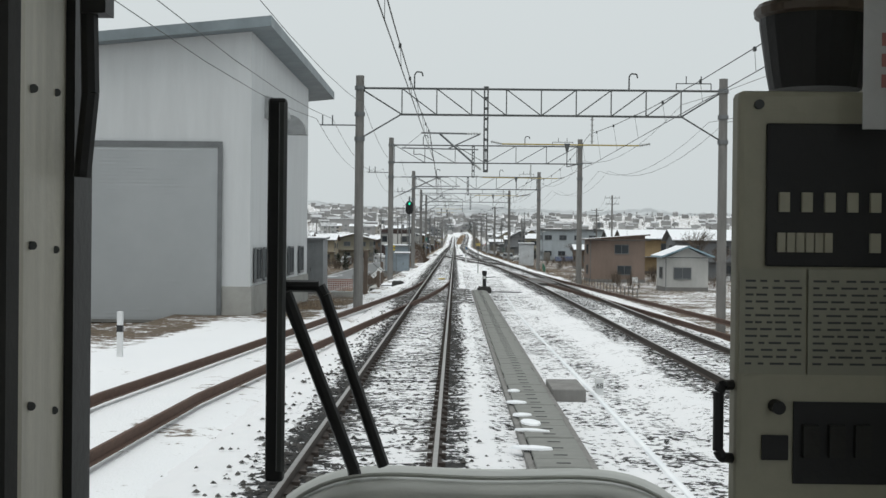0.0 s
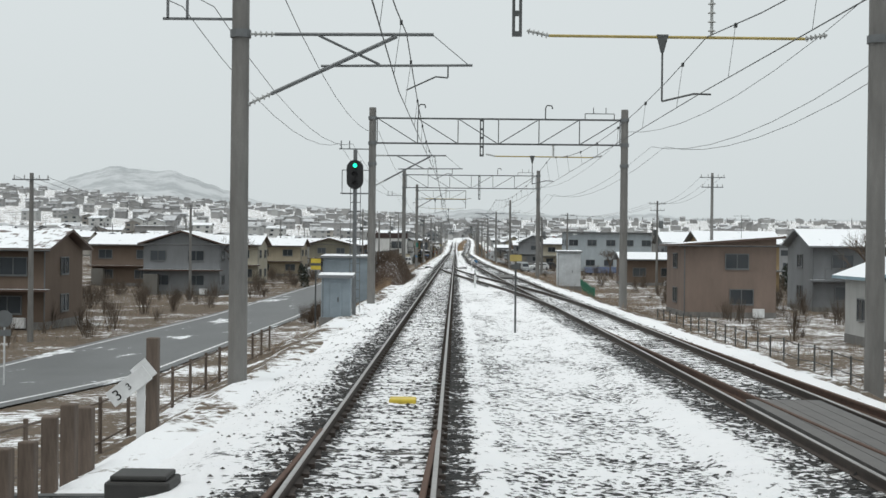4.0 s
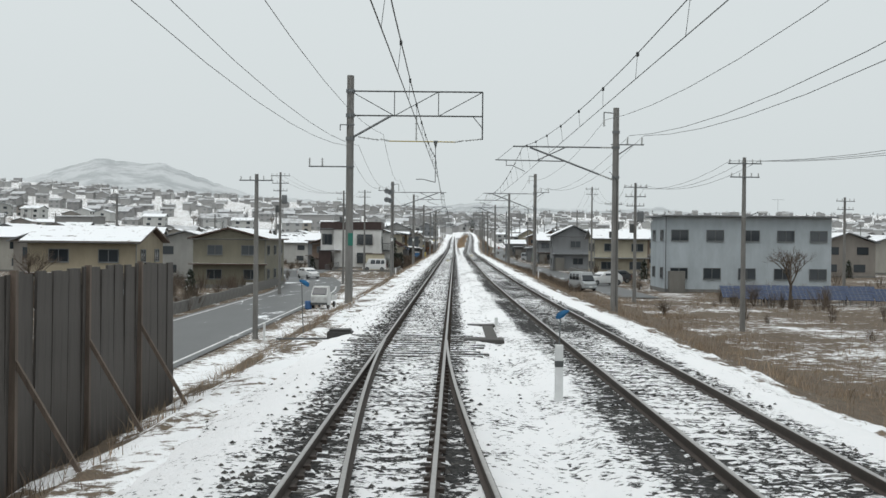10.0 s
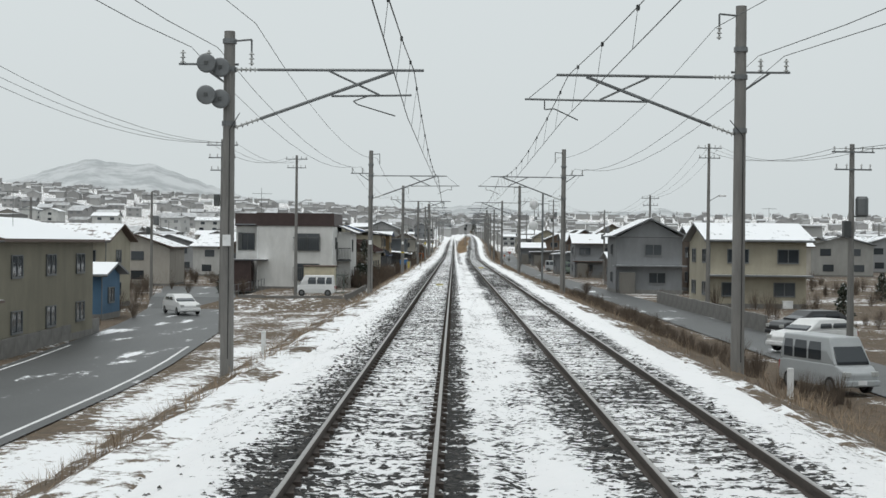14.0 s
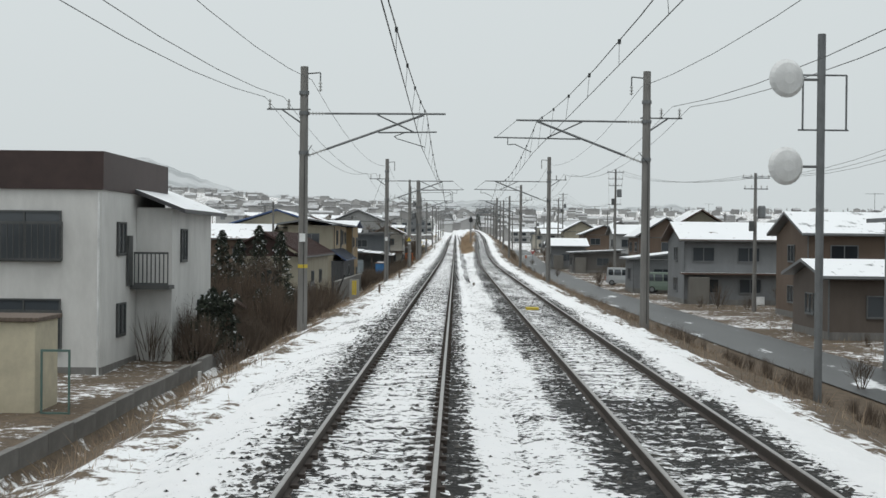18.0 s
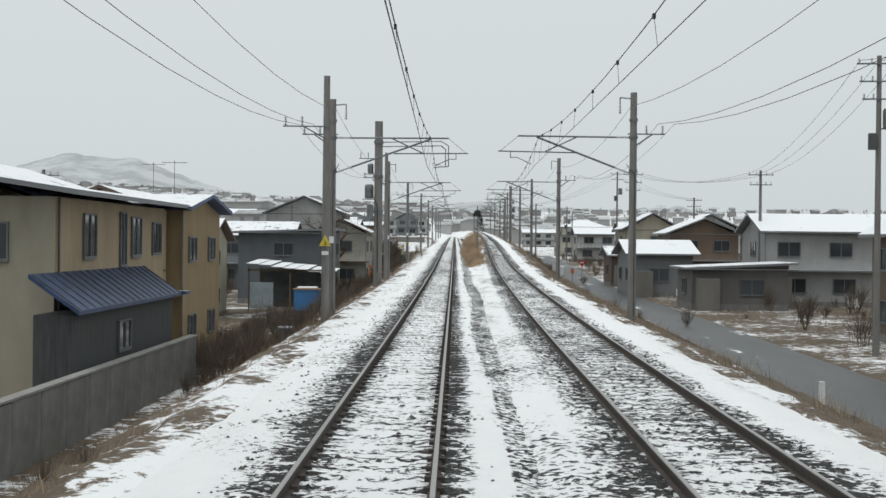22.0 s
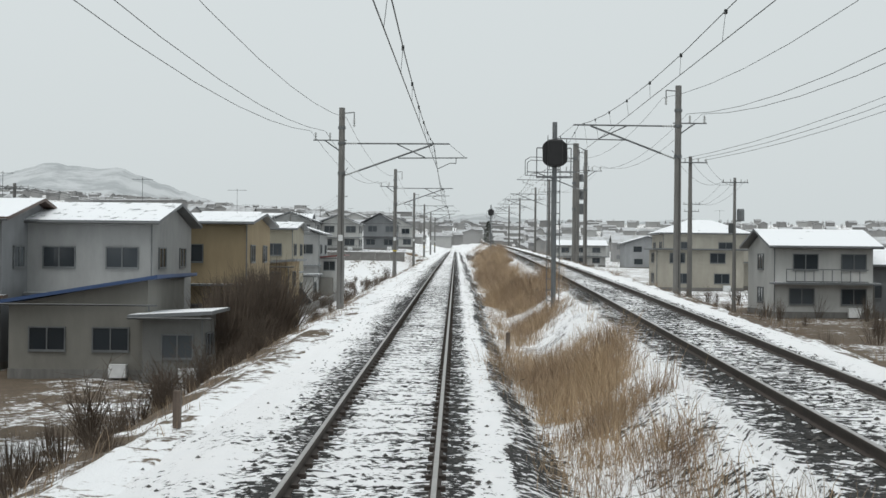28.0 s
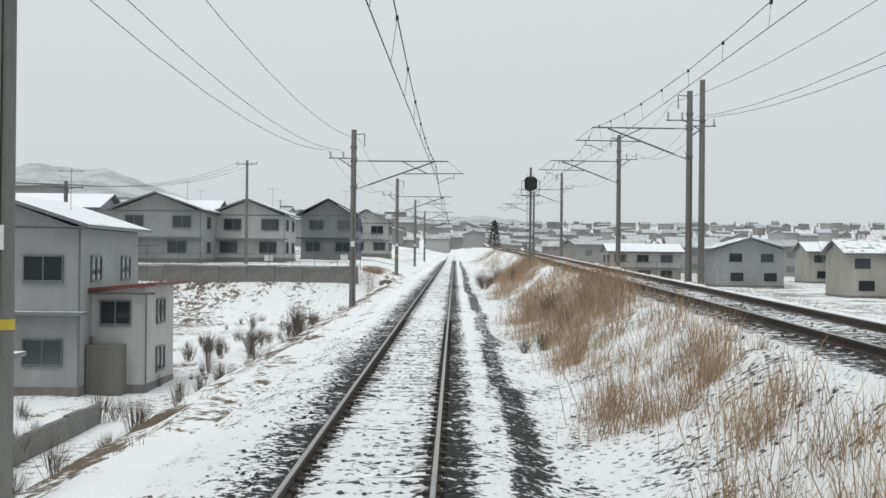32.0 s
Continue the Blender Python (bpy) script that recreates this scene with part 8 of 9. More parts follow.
def reed_clumps(n, y0, y1, half, per, spread):
    """Tufts in uneven drifts: tall and thick in places, thin or bare in others."""
    out = []
    for _ in range(n):
        y = rng.uniform(y0, y1)
        x = reed_x(y) + rng.triangular(-1.35, 1.15, -0.1) * half
        drift = fuzz(x * 0.55, y * 0.16) + 0.5 * fuzz(x * 1.3, y * 0.5)
        if drift < (-0.5 if y < 645 else -0.25):
            continue
        tall = ramp(y, [(556, 0.7), (610, 0.95), (645, 1.35), (690, 1.35), (740, 1.25)]) * rng.uniform(0.45, 1.1) * (0.85 + 0.6 * drift)
        bx, by = rng.gauss(0, 0.28), rng.gauss(0, 0.28)
        for _ in range(int(per * (0.7 + drift))):
            u, v = rng.gauss(0, spread), rng.gauss(0, spread)
            out.append((x + u + bx * abs(u), y + v + by * abs(v), land(x + u, y + v) + 0.06, rng.uniform(0.2, 1.0) * tall))
    return out


blades("reeds_between_lines", reed_clumps(600, 556, 640, 0.85, 130, 0.2) + reed_clumps(300, 604, 642, 1.2, 140, 0.22) + reed_clumps(330, 636, 684, 1.0, 130, 0.2) + reed_clumps(130, 680, 714, 1.2, 100, 0.2) + reed_clumps(300, 708, 770, 1.5, 110, 0.28) + reed_clumps(70, 760, 860, 1.6, 90, 0.5),
       "tall dry straw-brown reeds between the two lines", 0.0042, lean=0.75, seed=2, material=M_REED)


def thicket(name, y0, y1, x_of, half, top, label):
    """A dense hump of dead vines, rough all over, with twigs standing out of it."""
    us, ysk = steps(-1, 1, 0.08), steps(y0, y1, 0.35)
    n = len(us)
    verts = []
    for y in ysk:
        end = min(1, max(0.0, (y - y0) / 0.9), max(0.0, (y1 - y) / 6)) ** 0.7
        for u in us:
            x = x_of(y) + u * half
            hump = max(0.0, 1 - abs(u) ** (2.0 if u > 0 else 5)) * end * (0.95 + 0.18 * fuzz(x * 0.8, y * 0.5))
            lo = land(x, y)
            rough = 0.45 * fuzz(x * 0.9, y * 0.9) + 0.22 * fuzz(x * 4, y * 4) + 0.12 * fuzz(x * 9, y * 9)
            verts.append((x + 0.12 * fuzz(y * 3, u * 5), y, lo - 0.1 + hump * (zt(y) + top - lo + rough)))
    faces = [(j * n + i, j * n + i + 1, (j + 1) * n + i + 1, (j + 1) * n + i) for j in range(len(ysk) - 1) for i in range(n - 1)]
    tagged(new(name, mesh_of(name, verts, faces, M_VINES)), label, "thicket", kind="stuff")
    return verts


hump = thicket("bank_thicket", 152.6, 183, lambda y: ramp(y, [(152, -3.95), (172, -4.1), (180, -5.3)]), 1.35, 1.65, "dense brown dead vines smothering the old board fence")
tw = []
for _ in range(36000):
    v = hump[rng.randrange(len(hump))]
    tw.append((v[0] + rng.gauss(0, 0.1), v[1] + rng.gauss(0, 0.15), v[2] - 0.08, rng.uniform(0.08, 0.5)))
blades("bank_twigs", tw, "fine dead stalks standing out of the thicket", 0.005, lean=1.9, seed=3, material=M_BRACKEN)
snow_tops = [(v[0], v[1], v[2] - 0.02, rng.uniform(0, 6.28), rng.uniform(0.03, 0.11)) for v in hump if v[2] > zt(v[1]) + 0.2 and rng.random() < 0.3]
tagged(joined("thicket_snow", STONE, snow_tops, M_SNOW), "small lumps of snow on top of the thicket", "snow", kind="stuff")
foot = clumps(420, strip(154, 182, lambda y: -3.2, 0.55), 60, 0.2, 0.08, 0.35) + clumps(240, strip(128, 154, lambda y: -4.7, 0.5), 60, 0.22, 0.08, 0.3)
tuft = clumps(26, strip(151.8, 153.6, lambda y: -4.2, 0.45), 90, 0.13, 0.4, 1.05)
blades("fence_tuft", tuft, "tall straw-yellow grass tuft at the end of the fence", 0.005, lean=0.8, seed=15, material=M_REED)
blades("bank_debris", foot, "tangled dead grass and vines at the foot of the fence", 0.005, lean=1.4, seed=14, material=M_BRACKEN)
left_slope = clumps(1500, strip(100, 440, lambda y: -6.0, 1.9), 30, 0.3, 0.15, 0.6) + clumps(700, strip(400, 660, lambda y: -5.9, 1.6), 34, 0.3, 0.2, 0.65) + clumps(260, strip(660, 800, lambda y: -6.2, 0.7), 50, 0.3, 0.15, 0.4)
left_slope += clumps(420, strip(640, 790, lambda y: -5.9, 0.4), 60, 0.25, 0.15, 0.45)
left_slope += clumps(700, strip(120, 790, lambda y: -4.3, 0.9), 16, 0.22, 0.1, 0.4)
blades("slope_grass", left_slope, "thin dry grass on the left embankment slope", 0.006, seed=4)
right_slope = clumps(1700, strip(120, 560, lambda y: cr(y) + 5.3, 1.5), 45, 0.35, 0.2, 0.75) + clumps(380, strip(540, 800, lambda y: cr(y) + 5.5, 1.8), 50, 0.4, 0.2, 0.8)
right_slope += clumps(800, strip(120, 300, lambda y: cr(y) + 8.5, 4.0), 36, 0.4, 0.12, 0.5)
right_slope += clumps(1000, strip(120, 790, lambda y: cr(y) + 4.0, 0.8), 18, 0.22, 0.1, 0.4)
blades("verge_grass", right_slope, "orange-brown dry grass beside the second line", 0.006, seed=5)
yard = clumps(160, strip(46, 72, lambda y: -5.0, 0.9), 20, 0.3, 0.1, 0.35)
blades("yard_grass", yard, "flattened dry grass beside the workshop", 0.006, seed=6)
field = clumps(900, strip(100, 700, lambda y: -25, 14), 14, 0.6, 0.2, 0.6) + clumps(700, strip(100, 700, lambda y: 26, 12), 14, 0.6, 0.2, 0.6)
blades("garden_grass", field, "dry weeds among the houses", 0.012, seed=7)


def shrub(name, x, y, h, spread, n, seed, label):
    """A bare winter shrub: limbs that fork into thin twigs."""
    r = random.Random(seed)
    z = land(x, y) - 0.1
    t = thing(name, (x, y, z), 0, label, "shrub")
    limbs, twigs = bmesh.new(), bmesh.new()
    for i in range(max(4, n // 14)):
        a = r.uniform(0, math.tau)
        p = Vector((r.uniform(-0.12, 0.12), r.uniform(-0.12, 0.12), 0))
        d = Vector((math.cos(a) * r.uniform(0.15, 0.6), math.sin(a) * r.uniform(0.15, 0.6), 1)).normalized()
        q = p + d * h * r.uniform(0.45, 0.65)
        tube(limbs, p, q, 0.028, 0.014, 5)
        for j in range(14):
            b = p.lerp(q, r.uniform(0.25, 1))
            e = b + Vector((r.gauss(0, spread * 0.4), r.gauss(0, spread * 0.4), r.uniform(0.15, 0.5) * h))
            tube(twigs, b, e, 0.009, 0.004, 3)
            for _ in range(3):
                c = b.lerp(e, r.uniform(0.3, 1))
                tube(twigs, c, c + Vector((r.gauss(0, 0.16), r.gauss(0, 0.16), r.uniform(0.05, 0.3))) * h * 0.5, 0.006, 0.003, 3)
    part("stem", limbs, M_TWIG, t)
    part("crown", twigs, M_TWIG, t)
    return t


def spikes(name, spots, label, category, material, width, per, seed):
    """Bare woody growth: sheaves of thin tapering shoots. spots: (x, y, z, height, spread)."""
    r = np.random.RandomState(seed)
    p = np.repeat(np.array(spots, dtype=float), per, axis=0)
    n = len(p)
    a, f = r.uniform(0, math.tau, n), r.uniform(0.1, 1.0, n)
    base = p[:, :3] + np.c_[np.cos(a) * p[:, 4] * f * 0.35, np.sin(a) * p[:, 4] * f * 0.35, r.uniform(0.0, 0.45, n) * p[:, 3]]
    tip = p[:, :3] + np.c_[np.cos(a + r.normal(0, 0.5, n)) * p[:, 4] * f, np.sin(a + r.normal(0, 0.5, n)) * p[:, 4] * f, p[:, 3] * (1.05 - 0.45 * f * r.uniform(0.3, 1.0, n))]
    b = r.uniform(0, math.tau, n)
    w = width * p[:, 3] * r.uniform(0.5, 1.5, n)
    side = np.c_[np.cos(b) * w, np.sin(b) * w, np.zeros(n)]
    twist = np.c_[-np.sin(b) * w, np.cos(b) * w, np.zeros(n)]
    V = np.empty((n, 4, 3))
    V[:, 0], V[:, 1], V[:, 2], V[:, 3] = base + side, base - side, base + twist, tip
    k = np.arange(n) * 4
    F = np.concatenate([np.c_[k, k + 1, k + 3], np.c_[k + 1, k + 2, k + 3], np.c_[k + 2, k, k + 3]])
    return tagged(new(name, mesh_of(name, V.reshape(-1, 3).tolist(), F.tolist(), material)), label, category, kind="stuff")


def wild(n, x0, x1, y0, y1, h0, h1):
    out = []
    while len(out) < n:
        x, y = rng.uniform(x0, x1), rng.uniform(y0, y1)
        if on_road(x, y):
            continue
        h = rng.uniform(h0, h1)
        out.append((x, y, land(x, y) - 0.1, h, h * rng.uniform(0.35, 0.75)))
    return out


spikes("garden_brush", wild(420, -17, -7.2, 400, 446, 0.7, 2.4) + wild(260, -11, -6.6, 486, 560, 0.5, 1.9) + wild(200, -10.2, -6.6, 556, 640, 0.5, 1.7) + wild(160, -16, -7.5, 640, 780, 0.5, 1.5) + wild(60, -11.0, -8.4, 642, 653, 3.0, 5.6)
       + wild(700, -45, -19, 110, 640, 0.8, 2.6) + wild(650, 18.5, 48, 130, 700, 0.6, 2.3) + wild(160, 10.5, 14, 300, 640, 0.4, 1.3) + wild(220, 11.5, 13, 300, 520, 0.4, 1.0) + wild(120, -5.6, -4.4, 380, 640, 0.3, 0.8),
       "tangled bare brush and dead weeds round the houses", "brush", M_TWIG, 0.008, 60, 31)
rng2 = random.Random(91)
woods = []
for _ in range(420):
    y = rng2.uniform(620, 2200)
    x = -rng2.uniform(38, 60 + 0.4 * y) if rng2.random() < 0.45 else rng2.uniform(34, 60 + 0.38 * y)
    if y > 1150 and rng2.random() < 0.25:
        x = rng2.uniform(-50, 60)
    h = rng2.uniform(3.5, 9.5)
    woods.append((x, y, land(x, y) - 0.2, h, h * rng2.uniform(0.22, 0.4)))
for _ in range(260):
    y = rng2.uniform(1250, 2350)
    x = rng2.uniform(-0.2 * y, 0.42 * y)
    h = rng2.uniform(4, 8)
    woods.append((x, y, land(x, y) - 0.2, h, h * rng2.uniform(0.25, 0.45)))
# branch colour is paler than the near twigs, painting in distance haze
spikes("far_woods", woods, "bare grey trees between the far houses", "woods", worn("grey_branches", (0.29, 0.285, 0.28), 0.95, 0, 0.05), 0.006, 70, 32)

spikes("hedge_brush", wild(330, -16, -7.6, 414, 442, 1.2, 3.3) + wild(60, -20, -11, 425, 440, 2.5, 4.5) + wild(90, -10.5, -7, 548, 600, 0.8, 2.0) + wild(60, -9.5, -7.4, 150, 166, 0.6, 1.6),
       "dark dense winter hedge growth below the line", "hedge", M_BRACKEN, 0.007, 80, 33)

SHRUBS = [shrub("shrub", -8.5 - i, 404 + 6 * i, 1.7 + 0.3 * i, 0.9, 90, 60 + i, "bare brown winter shrub with fine twigs") for i in range(4)]
spots = []
for _ in range(46):
    spots.append((rng.uniform(-11.5, -6.6), rng.uniform(398, 446)))
for _ in range(34):
    spots.append((rng.uniform(-11.0, -6.8), rng.uniform(488, 545)))
for _ in range(18):
    spots.append((rng.uniform(-9.5, -6.8), rng.uniform(560, 634)))
for _ in range(14):
    spots.append((rng.uniform(-14, -7), rng.uniform(640, 780)))
for _ in range(20):
    spots.append((rng.uniform(-7.2, -5.8), rng.uniform(168, 194)))
for _ in range(26):
    spots.append((rng.uniform(13, 30), rng.uniform(140, 620)))
for _ in range(36):
    spots.append((rng.uniform(-38, -18), rng.uniform(110, 620)))
for _ in range(16):
    y = rng.uniform(600, 780)
    spots.append((rng.uniform(2.6, 4.4), y))
for x, y in spots:
    s = rng.uniform(0.55, 1.15) * (0.55 if 2 < x < 5 else 1)
    m = pose(x, y, land(x, y) - 0.1, 0, 0, rng.uniform(0, 360))
    copy_thing(SHRUBS[rng.randrange(4)], m).scale = (s, s, s)


def bare_tree(x, y, h, seed, label):
    r = random.Random(seed)
    t = thing("tree", (x, y, land(x, y) - 0.1), 0, label, "tree")
    tr, cr_ = bmesh.new(), bmesh.new()
    tube(tr, (0, 0, 0), (0.1, 0, h * 0.4), 0.14, 0.1, 8)

    def grow(p, d, l, rad, depth):
        q = p + d * l
        tube(tr if depth < 2 else cr_, p, q, rad, rad * 0.65, 5 if depth < 2 else 3)
        if depth < 4:
            for _ in range(4 if depth < 3 else 3):
                nd = (d + Vector((r.gauss(0, 0.5), r.gauss(0, 0.5), r.gauss(0.1, 0.3)))).normalized()
                grow(p.lerp(q, r.uniform(0.55, 1)), nd, l * r.uniform(0.55, 0.8), rad * 0.55, depth + 1)

    for _ in range(4):
        grow(Vector((0.08, 0, h * 0.36)), Vector((r.gauss(0, 0.5), r.gauss(0, 0.5), 1)).normalized(), h * 0.26, 0.07, 0)
    part("trunk", tr, M_TWIG, t)
    part("crown", cr_, M_TWIG, t, "fine bare branches")
    return t


TREES = [bare_tree(-12.5, 441, 5.0, 5, "bare winter tree with spreading branches"), bare_tree(-14.0, 571, 7.0, 9, "bare winter tree behind the houses")]
rng = random.Random(77)
for i in range(44):
    y = rng.uniform(130, 900)
    x = -rng.uniform(19, 40 + 0.15 * y) if rng.random() < 0.55 else rng.uniform(22, 40 + 0.15 * y)
    copy_thing(TREES[i % 2], pose(x, y, land(x, y) - 0.1, 0, 0, rng.uniform(0, 360)))


def conifer(x, y, h, seed):
    r = random.Random(seed)
    t = thing("conifer", (x, y, land(x, y) - 0.1), 0, "dark evergreen shrub dusted with snow", "conifer")
    part("trunk", tubes([((0, 0, 0), (0, 0, h * 0.8))], 0.08, 6), M_TWIG, t)
    V, F = [], []
    for i in range(int(560 * h)):
        f = r.random() ** 0.85
        z = h * (0.04 + 0.96 * f)
        tier = 0.78 + 0.22 * math.sin(z * 9.0)
        rad = (1 - f) ** 0.55 * min(h * 0.28, 1.25) * r.uniform(0.55, 1.05) * tier + 0.05
        a = r.uniform(0, math.tau)
        c = Vector((rad * math.cos(a), rad * math.sin(a), z))
        d = Vector((r.gauss(0, 1), r.gauss(0, 1), r.gauss(-0.3, 0.6))).normalized() * 0.16
        e = Vector((r.gauss(0, 1), r.gauss(0, 1), r.gauss(0, 1))).normalized() * 0.06
        k = len(V)
        V += [tuple(c - e), tuple(c + e), tuple(c + d)]
        F.append((k, k + 1, k + 2))
    k_ = Nodes("evergreen", 0.9)
    k_.colour(k_.mix(k_.ramp(k_.island(), 0.93, 0.94), k_.mix(k_.island(), (0.015, 0.022, 0.016), (0.05, 0.06, 0.04)), SNOW))
    part("foliage", mesh_of("foliage", V, F, k_.mat), None, t)
    return t


CONIFERS = [conifer(-11.6, 443.5, 6.2, 1), conifer(-10.6, 419, 2.7, 2)]
for x in (-13.2, -14.6, -15.9, -17.4, -18.8):
    copy_thing(CONIFERS[0], pose(x, 444 + 0.3 * math.sin(x), land(x, 444) - 0.2 - 0.5 * math.sin(x * 2), 0, 0, x * 50))
for i in range(40):
    if i < 12:
        x, y = rng.uniform(-13, -8.2), rng.uniform(400, 438)
    elif i < 26:
        y = rng.uniform(130, 700)
        x = -rng.uniform(18, 45)
    else:
        y = rng.uniform(150, 600)
        x = rng.uniform(24, 60)
    copy_thing(CONIFERS[1], pose(x, y, land(x, y) - 0.1, 0, 0, rng.uniform(0, 360)))

big = copy_thing(CONIFERS[0], pose(13.5, 1090, land(13.5, 1090) - 0.3, 0, 0, 20))
big.scale = (2.2, 2.2, 1.6)
mk = thing("marker_post", (-6.4, 28.5, land(-6.4, 28.5)), 0, "white marker post with a dark band in the snow", "marker post")
part("post", box(-0.06, 0.06, -0.06, 0.06, -0.3, 1.0, 0.012), M_WHITE, mk)
part("band", box(-0.063, 0.063, -0.063, 0.063, 0.55, 0.7), M_BLACK, mk)

def yard_clutter():
    """Concrete channels, an old post and stakes beside the yard throat."""
    conc = worn("channel_concrete", (0.42, 0.42, 0.40), 0.9, 0, 1.5, 0.7, 1.15)
    for a, b, turn in (((-5.3, 66.0), 1.3, 0), ((-4.1, 66.0), 6.2, 93), ((-3.6, 71.5), 5.2, 90)):
        t = thing("concrete_channel", (a[0], a[1], -0.62), turn, "pale concrete cable channel lying in the snow", "channel", "concrete channels")
        part("side", box(0, b, -0.17, -0.1, -0.1, 0.3, 0.012), conc, t)
        part("side", box(0, b, 0.1, 0.17, -0.1, 0.3, 0.012), conc, t)
        part("bed", box(0, b, -0.1, 0.1, -0.1, 0.02), conc, t)
        for i in range(int(b / 0.62)):
            part("cover", box(i * 0.62 + 0.01, i * 0.62 + 0.6, -0.16, 0.16, 0.3, 0.35, 0.008), conc, t)
    t = thing("timber_post", (-3.75, 68.6, -0.7), 0, "old dark timber post with a loose chain", "post")
    part("post", box(-0.11, 0.11, -0.1, 0.1, -0.3, 2.5, 0.02), M_WOOD, t)
    part("brace", box(-0.24, -0.13, -0.06, 0.06, -0.3, 1.9, 0.015), M_WOOD, t)
    c = [(0.12 + 0.3 * i, 0.7 * i, 2.1 - 0.42 * i + 0.05 * i * i) for i in range(5)]
    part("chain", tubes(list(zip(c, c[1:])), 0.018, 5), M_DARKSTEEL, t)
    for i in range(7):
        q = thing("stake", (-3.4 - 0.05 * i, 74 + i * 0.9, -0.75), 10 * math.sin(i * 2), "weathered dark stake of an old lineside fence", "stake", "old stakes")
        part("stake", box(-0.09, 0.09, -0.08, 0.08, -0.3, 1.15 + 0.1 * math.sin(i * 1.7), 0.02), M_WOOD, q)
    n = thing("safety_net", (-6.6, 72.5, land(-6.6, 72.5)), 0, "faded orange plastic safety net between thin canes", "net")
    part("net", lattice([v for k in range(15) for v in (k * 0.13, k * 0.13 + 0.03)], [v for k in range(6) for v in (0.15 + k * 0.12, 0.18 + k * 0.12)], lambda a, b: a % 2 == 1 and b % 2 == 1, -0.008, 0.008), worn("faded_orange", (0.45, 0.13, 0.05), 0.7), n)
    for u in (0.0, 1.85):
        part("cane", tubes([((u, 0.015, -0.3), (u, 0.015, 1.0))], 0.014, 5), M_WOOD, n)
    r = thing("road_sign", (-13.3, 104, land(-13.3, 104)), 0, "round pale road sign on a thin white pole seen from behind", "road sign")
    part("pole", tubes([((0, 0, -0.3), (0, 0, 2.4))], 0.03, 8), M_WHITE, r)
    part("disc", tubes([((0, -0.045, 2.15), (0, -0.03, 2.15))], 0.27, 20), M_STEEL, r)
    part("small_plate", box(-0.22, 0.22, -0.045, -0.03, 1.6, 1.8, 0.005), M_STEEL, r)


yard_clutter()


def bin_and_carport():
    y, g = 532.0, zt(532) - 2.75
    b = thing("storage_bin", (-9.4, y, g), 0, "large blue plastic bin with a plywood lid and snow", "bin")
    blue = worn("bin_blue", (0.05, 0.19, 0.42), 0.45, 0, 1.5, 0.8, 1.1)
    part("tub", box(-0.85, 0.85, 0, 1.2, 0.05, 1.5, 0.05), blue, b)
    for u in (-0.55, -0.18, 0.18, 0.55):
        part("rib", box(u - 0.03, u + 0.03, -0.04, 0.0, 0.1, 1.4, 0.01), blue, b)
    part("rim", box(-0.9, 0.9, -0.05, 1.25, 1.42, 1.52, 0.02), blue, b)
    part("lid", box(-0.95, 0.95, -0.1, 1.3, 1.525, 1.6, 0.01), worn("plywood", (0.34, 0.22, 0.12), 0.8), b, "wet plywood lid")
    part("snow_cap", box(-0.65, 0.7, 0.1, 1.2, 1.6, 1.72, 0.06), M_SNOW, b, "cushion of snow")
    c = thing("carport", (-11.0, 535.5, g), 0, "low open carport with snow on corrugated roof sheets", "carport")
    for i in range(7):
        part("roof_sheet", box(-3.2 + i * 0.9, -2.32 + i * 0.9, 0, 6.5, 0, 0.06), roof_paint(GREY_R), c, "snowy roof sheet").matrix_basis = pose(0, 0, 3.1 - 0.07 * i + 0.03 * math.sin(i * 2), 2, 2, 0)
    for u, v in ((-3.0, 0.3), (0.0, 0.3), (2.8, 0.3), (-3.0, 6.0), (2.8, 6.0)):
        part("post", box(u - 0.05, u + 0.05, v - 0.05, v + 0.05, -0.2, 3.0 - 0.075 * (u + 3)), M_WOOD, c)
    part("beam", box(-3.1, 2.95, 0.25, 0.35, 2.72, 2.86), M_WOOD, c)
    part("back_wall", box(-3.1, 2.9, 6.1, 6.2, -0.2, 2.8), worn("old_sheet", (0.15, 0.16, 0.165), 0.8, 0.1, 1.0, 0.6, 1.3), c)
    part("side_sheet", box(-2.9, -1.2, 0.1, 0.14, 0.0, 1.9), worn("pale_blue_sheet", (0.28, 0.33, 0.36), 0.6, 0, 1.5), c, "pale blue sheet leaning on a post")
    r = random.Random(3)
    for i in range(12):
        q = thing("scrap_board", (-8.4 + r.uniform(-0.7, 0.9), 533.5 + r.uniform(-1, 4), g + 0.12 + 0.06 * i % 0.3), r.uniform(0, 90), "weathered scrap board lying in the garden", "board", "scrap boards")
        part("board", box(-0.5, 0.5, -0.12, 0.12, -0.02, 0.02, 0.004), M_WOOD if i % 3 else M_WHITE, q).matrix_basis = pose(0, 0, 0.2, r.uniform(-30, 30), r.uniform(-40, 40), 0)


bin_and_carport()


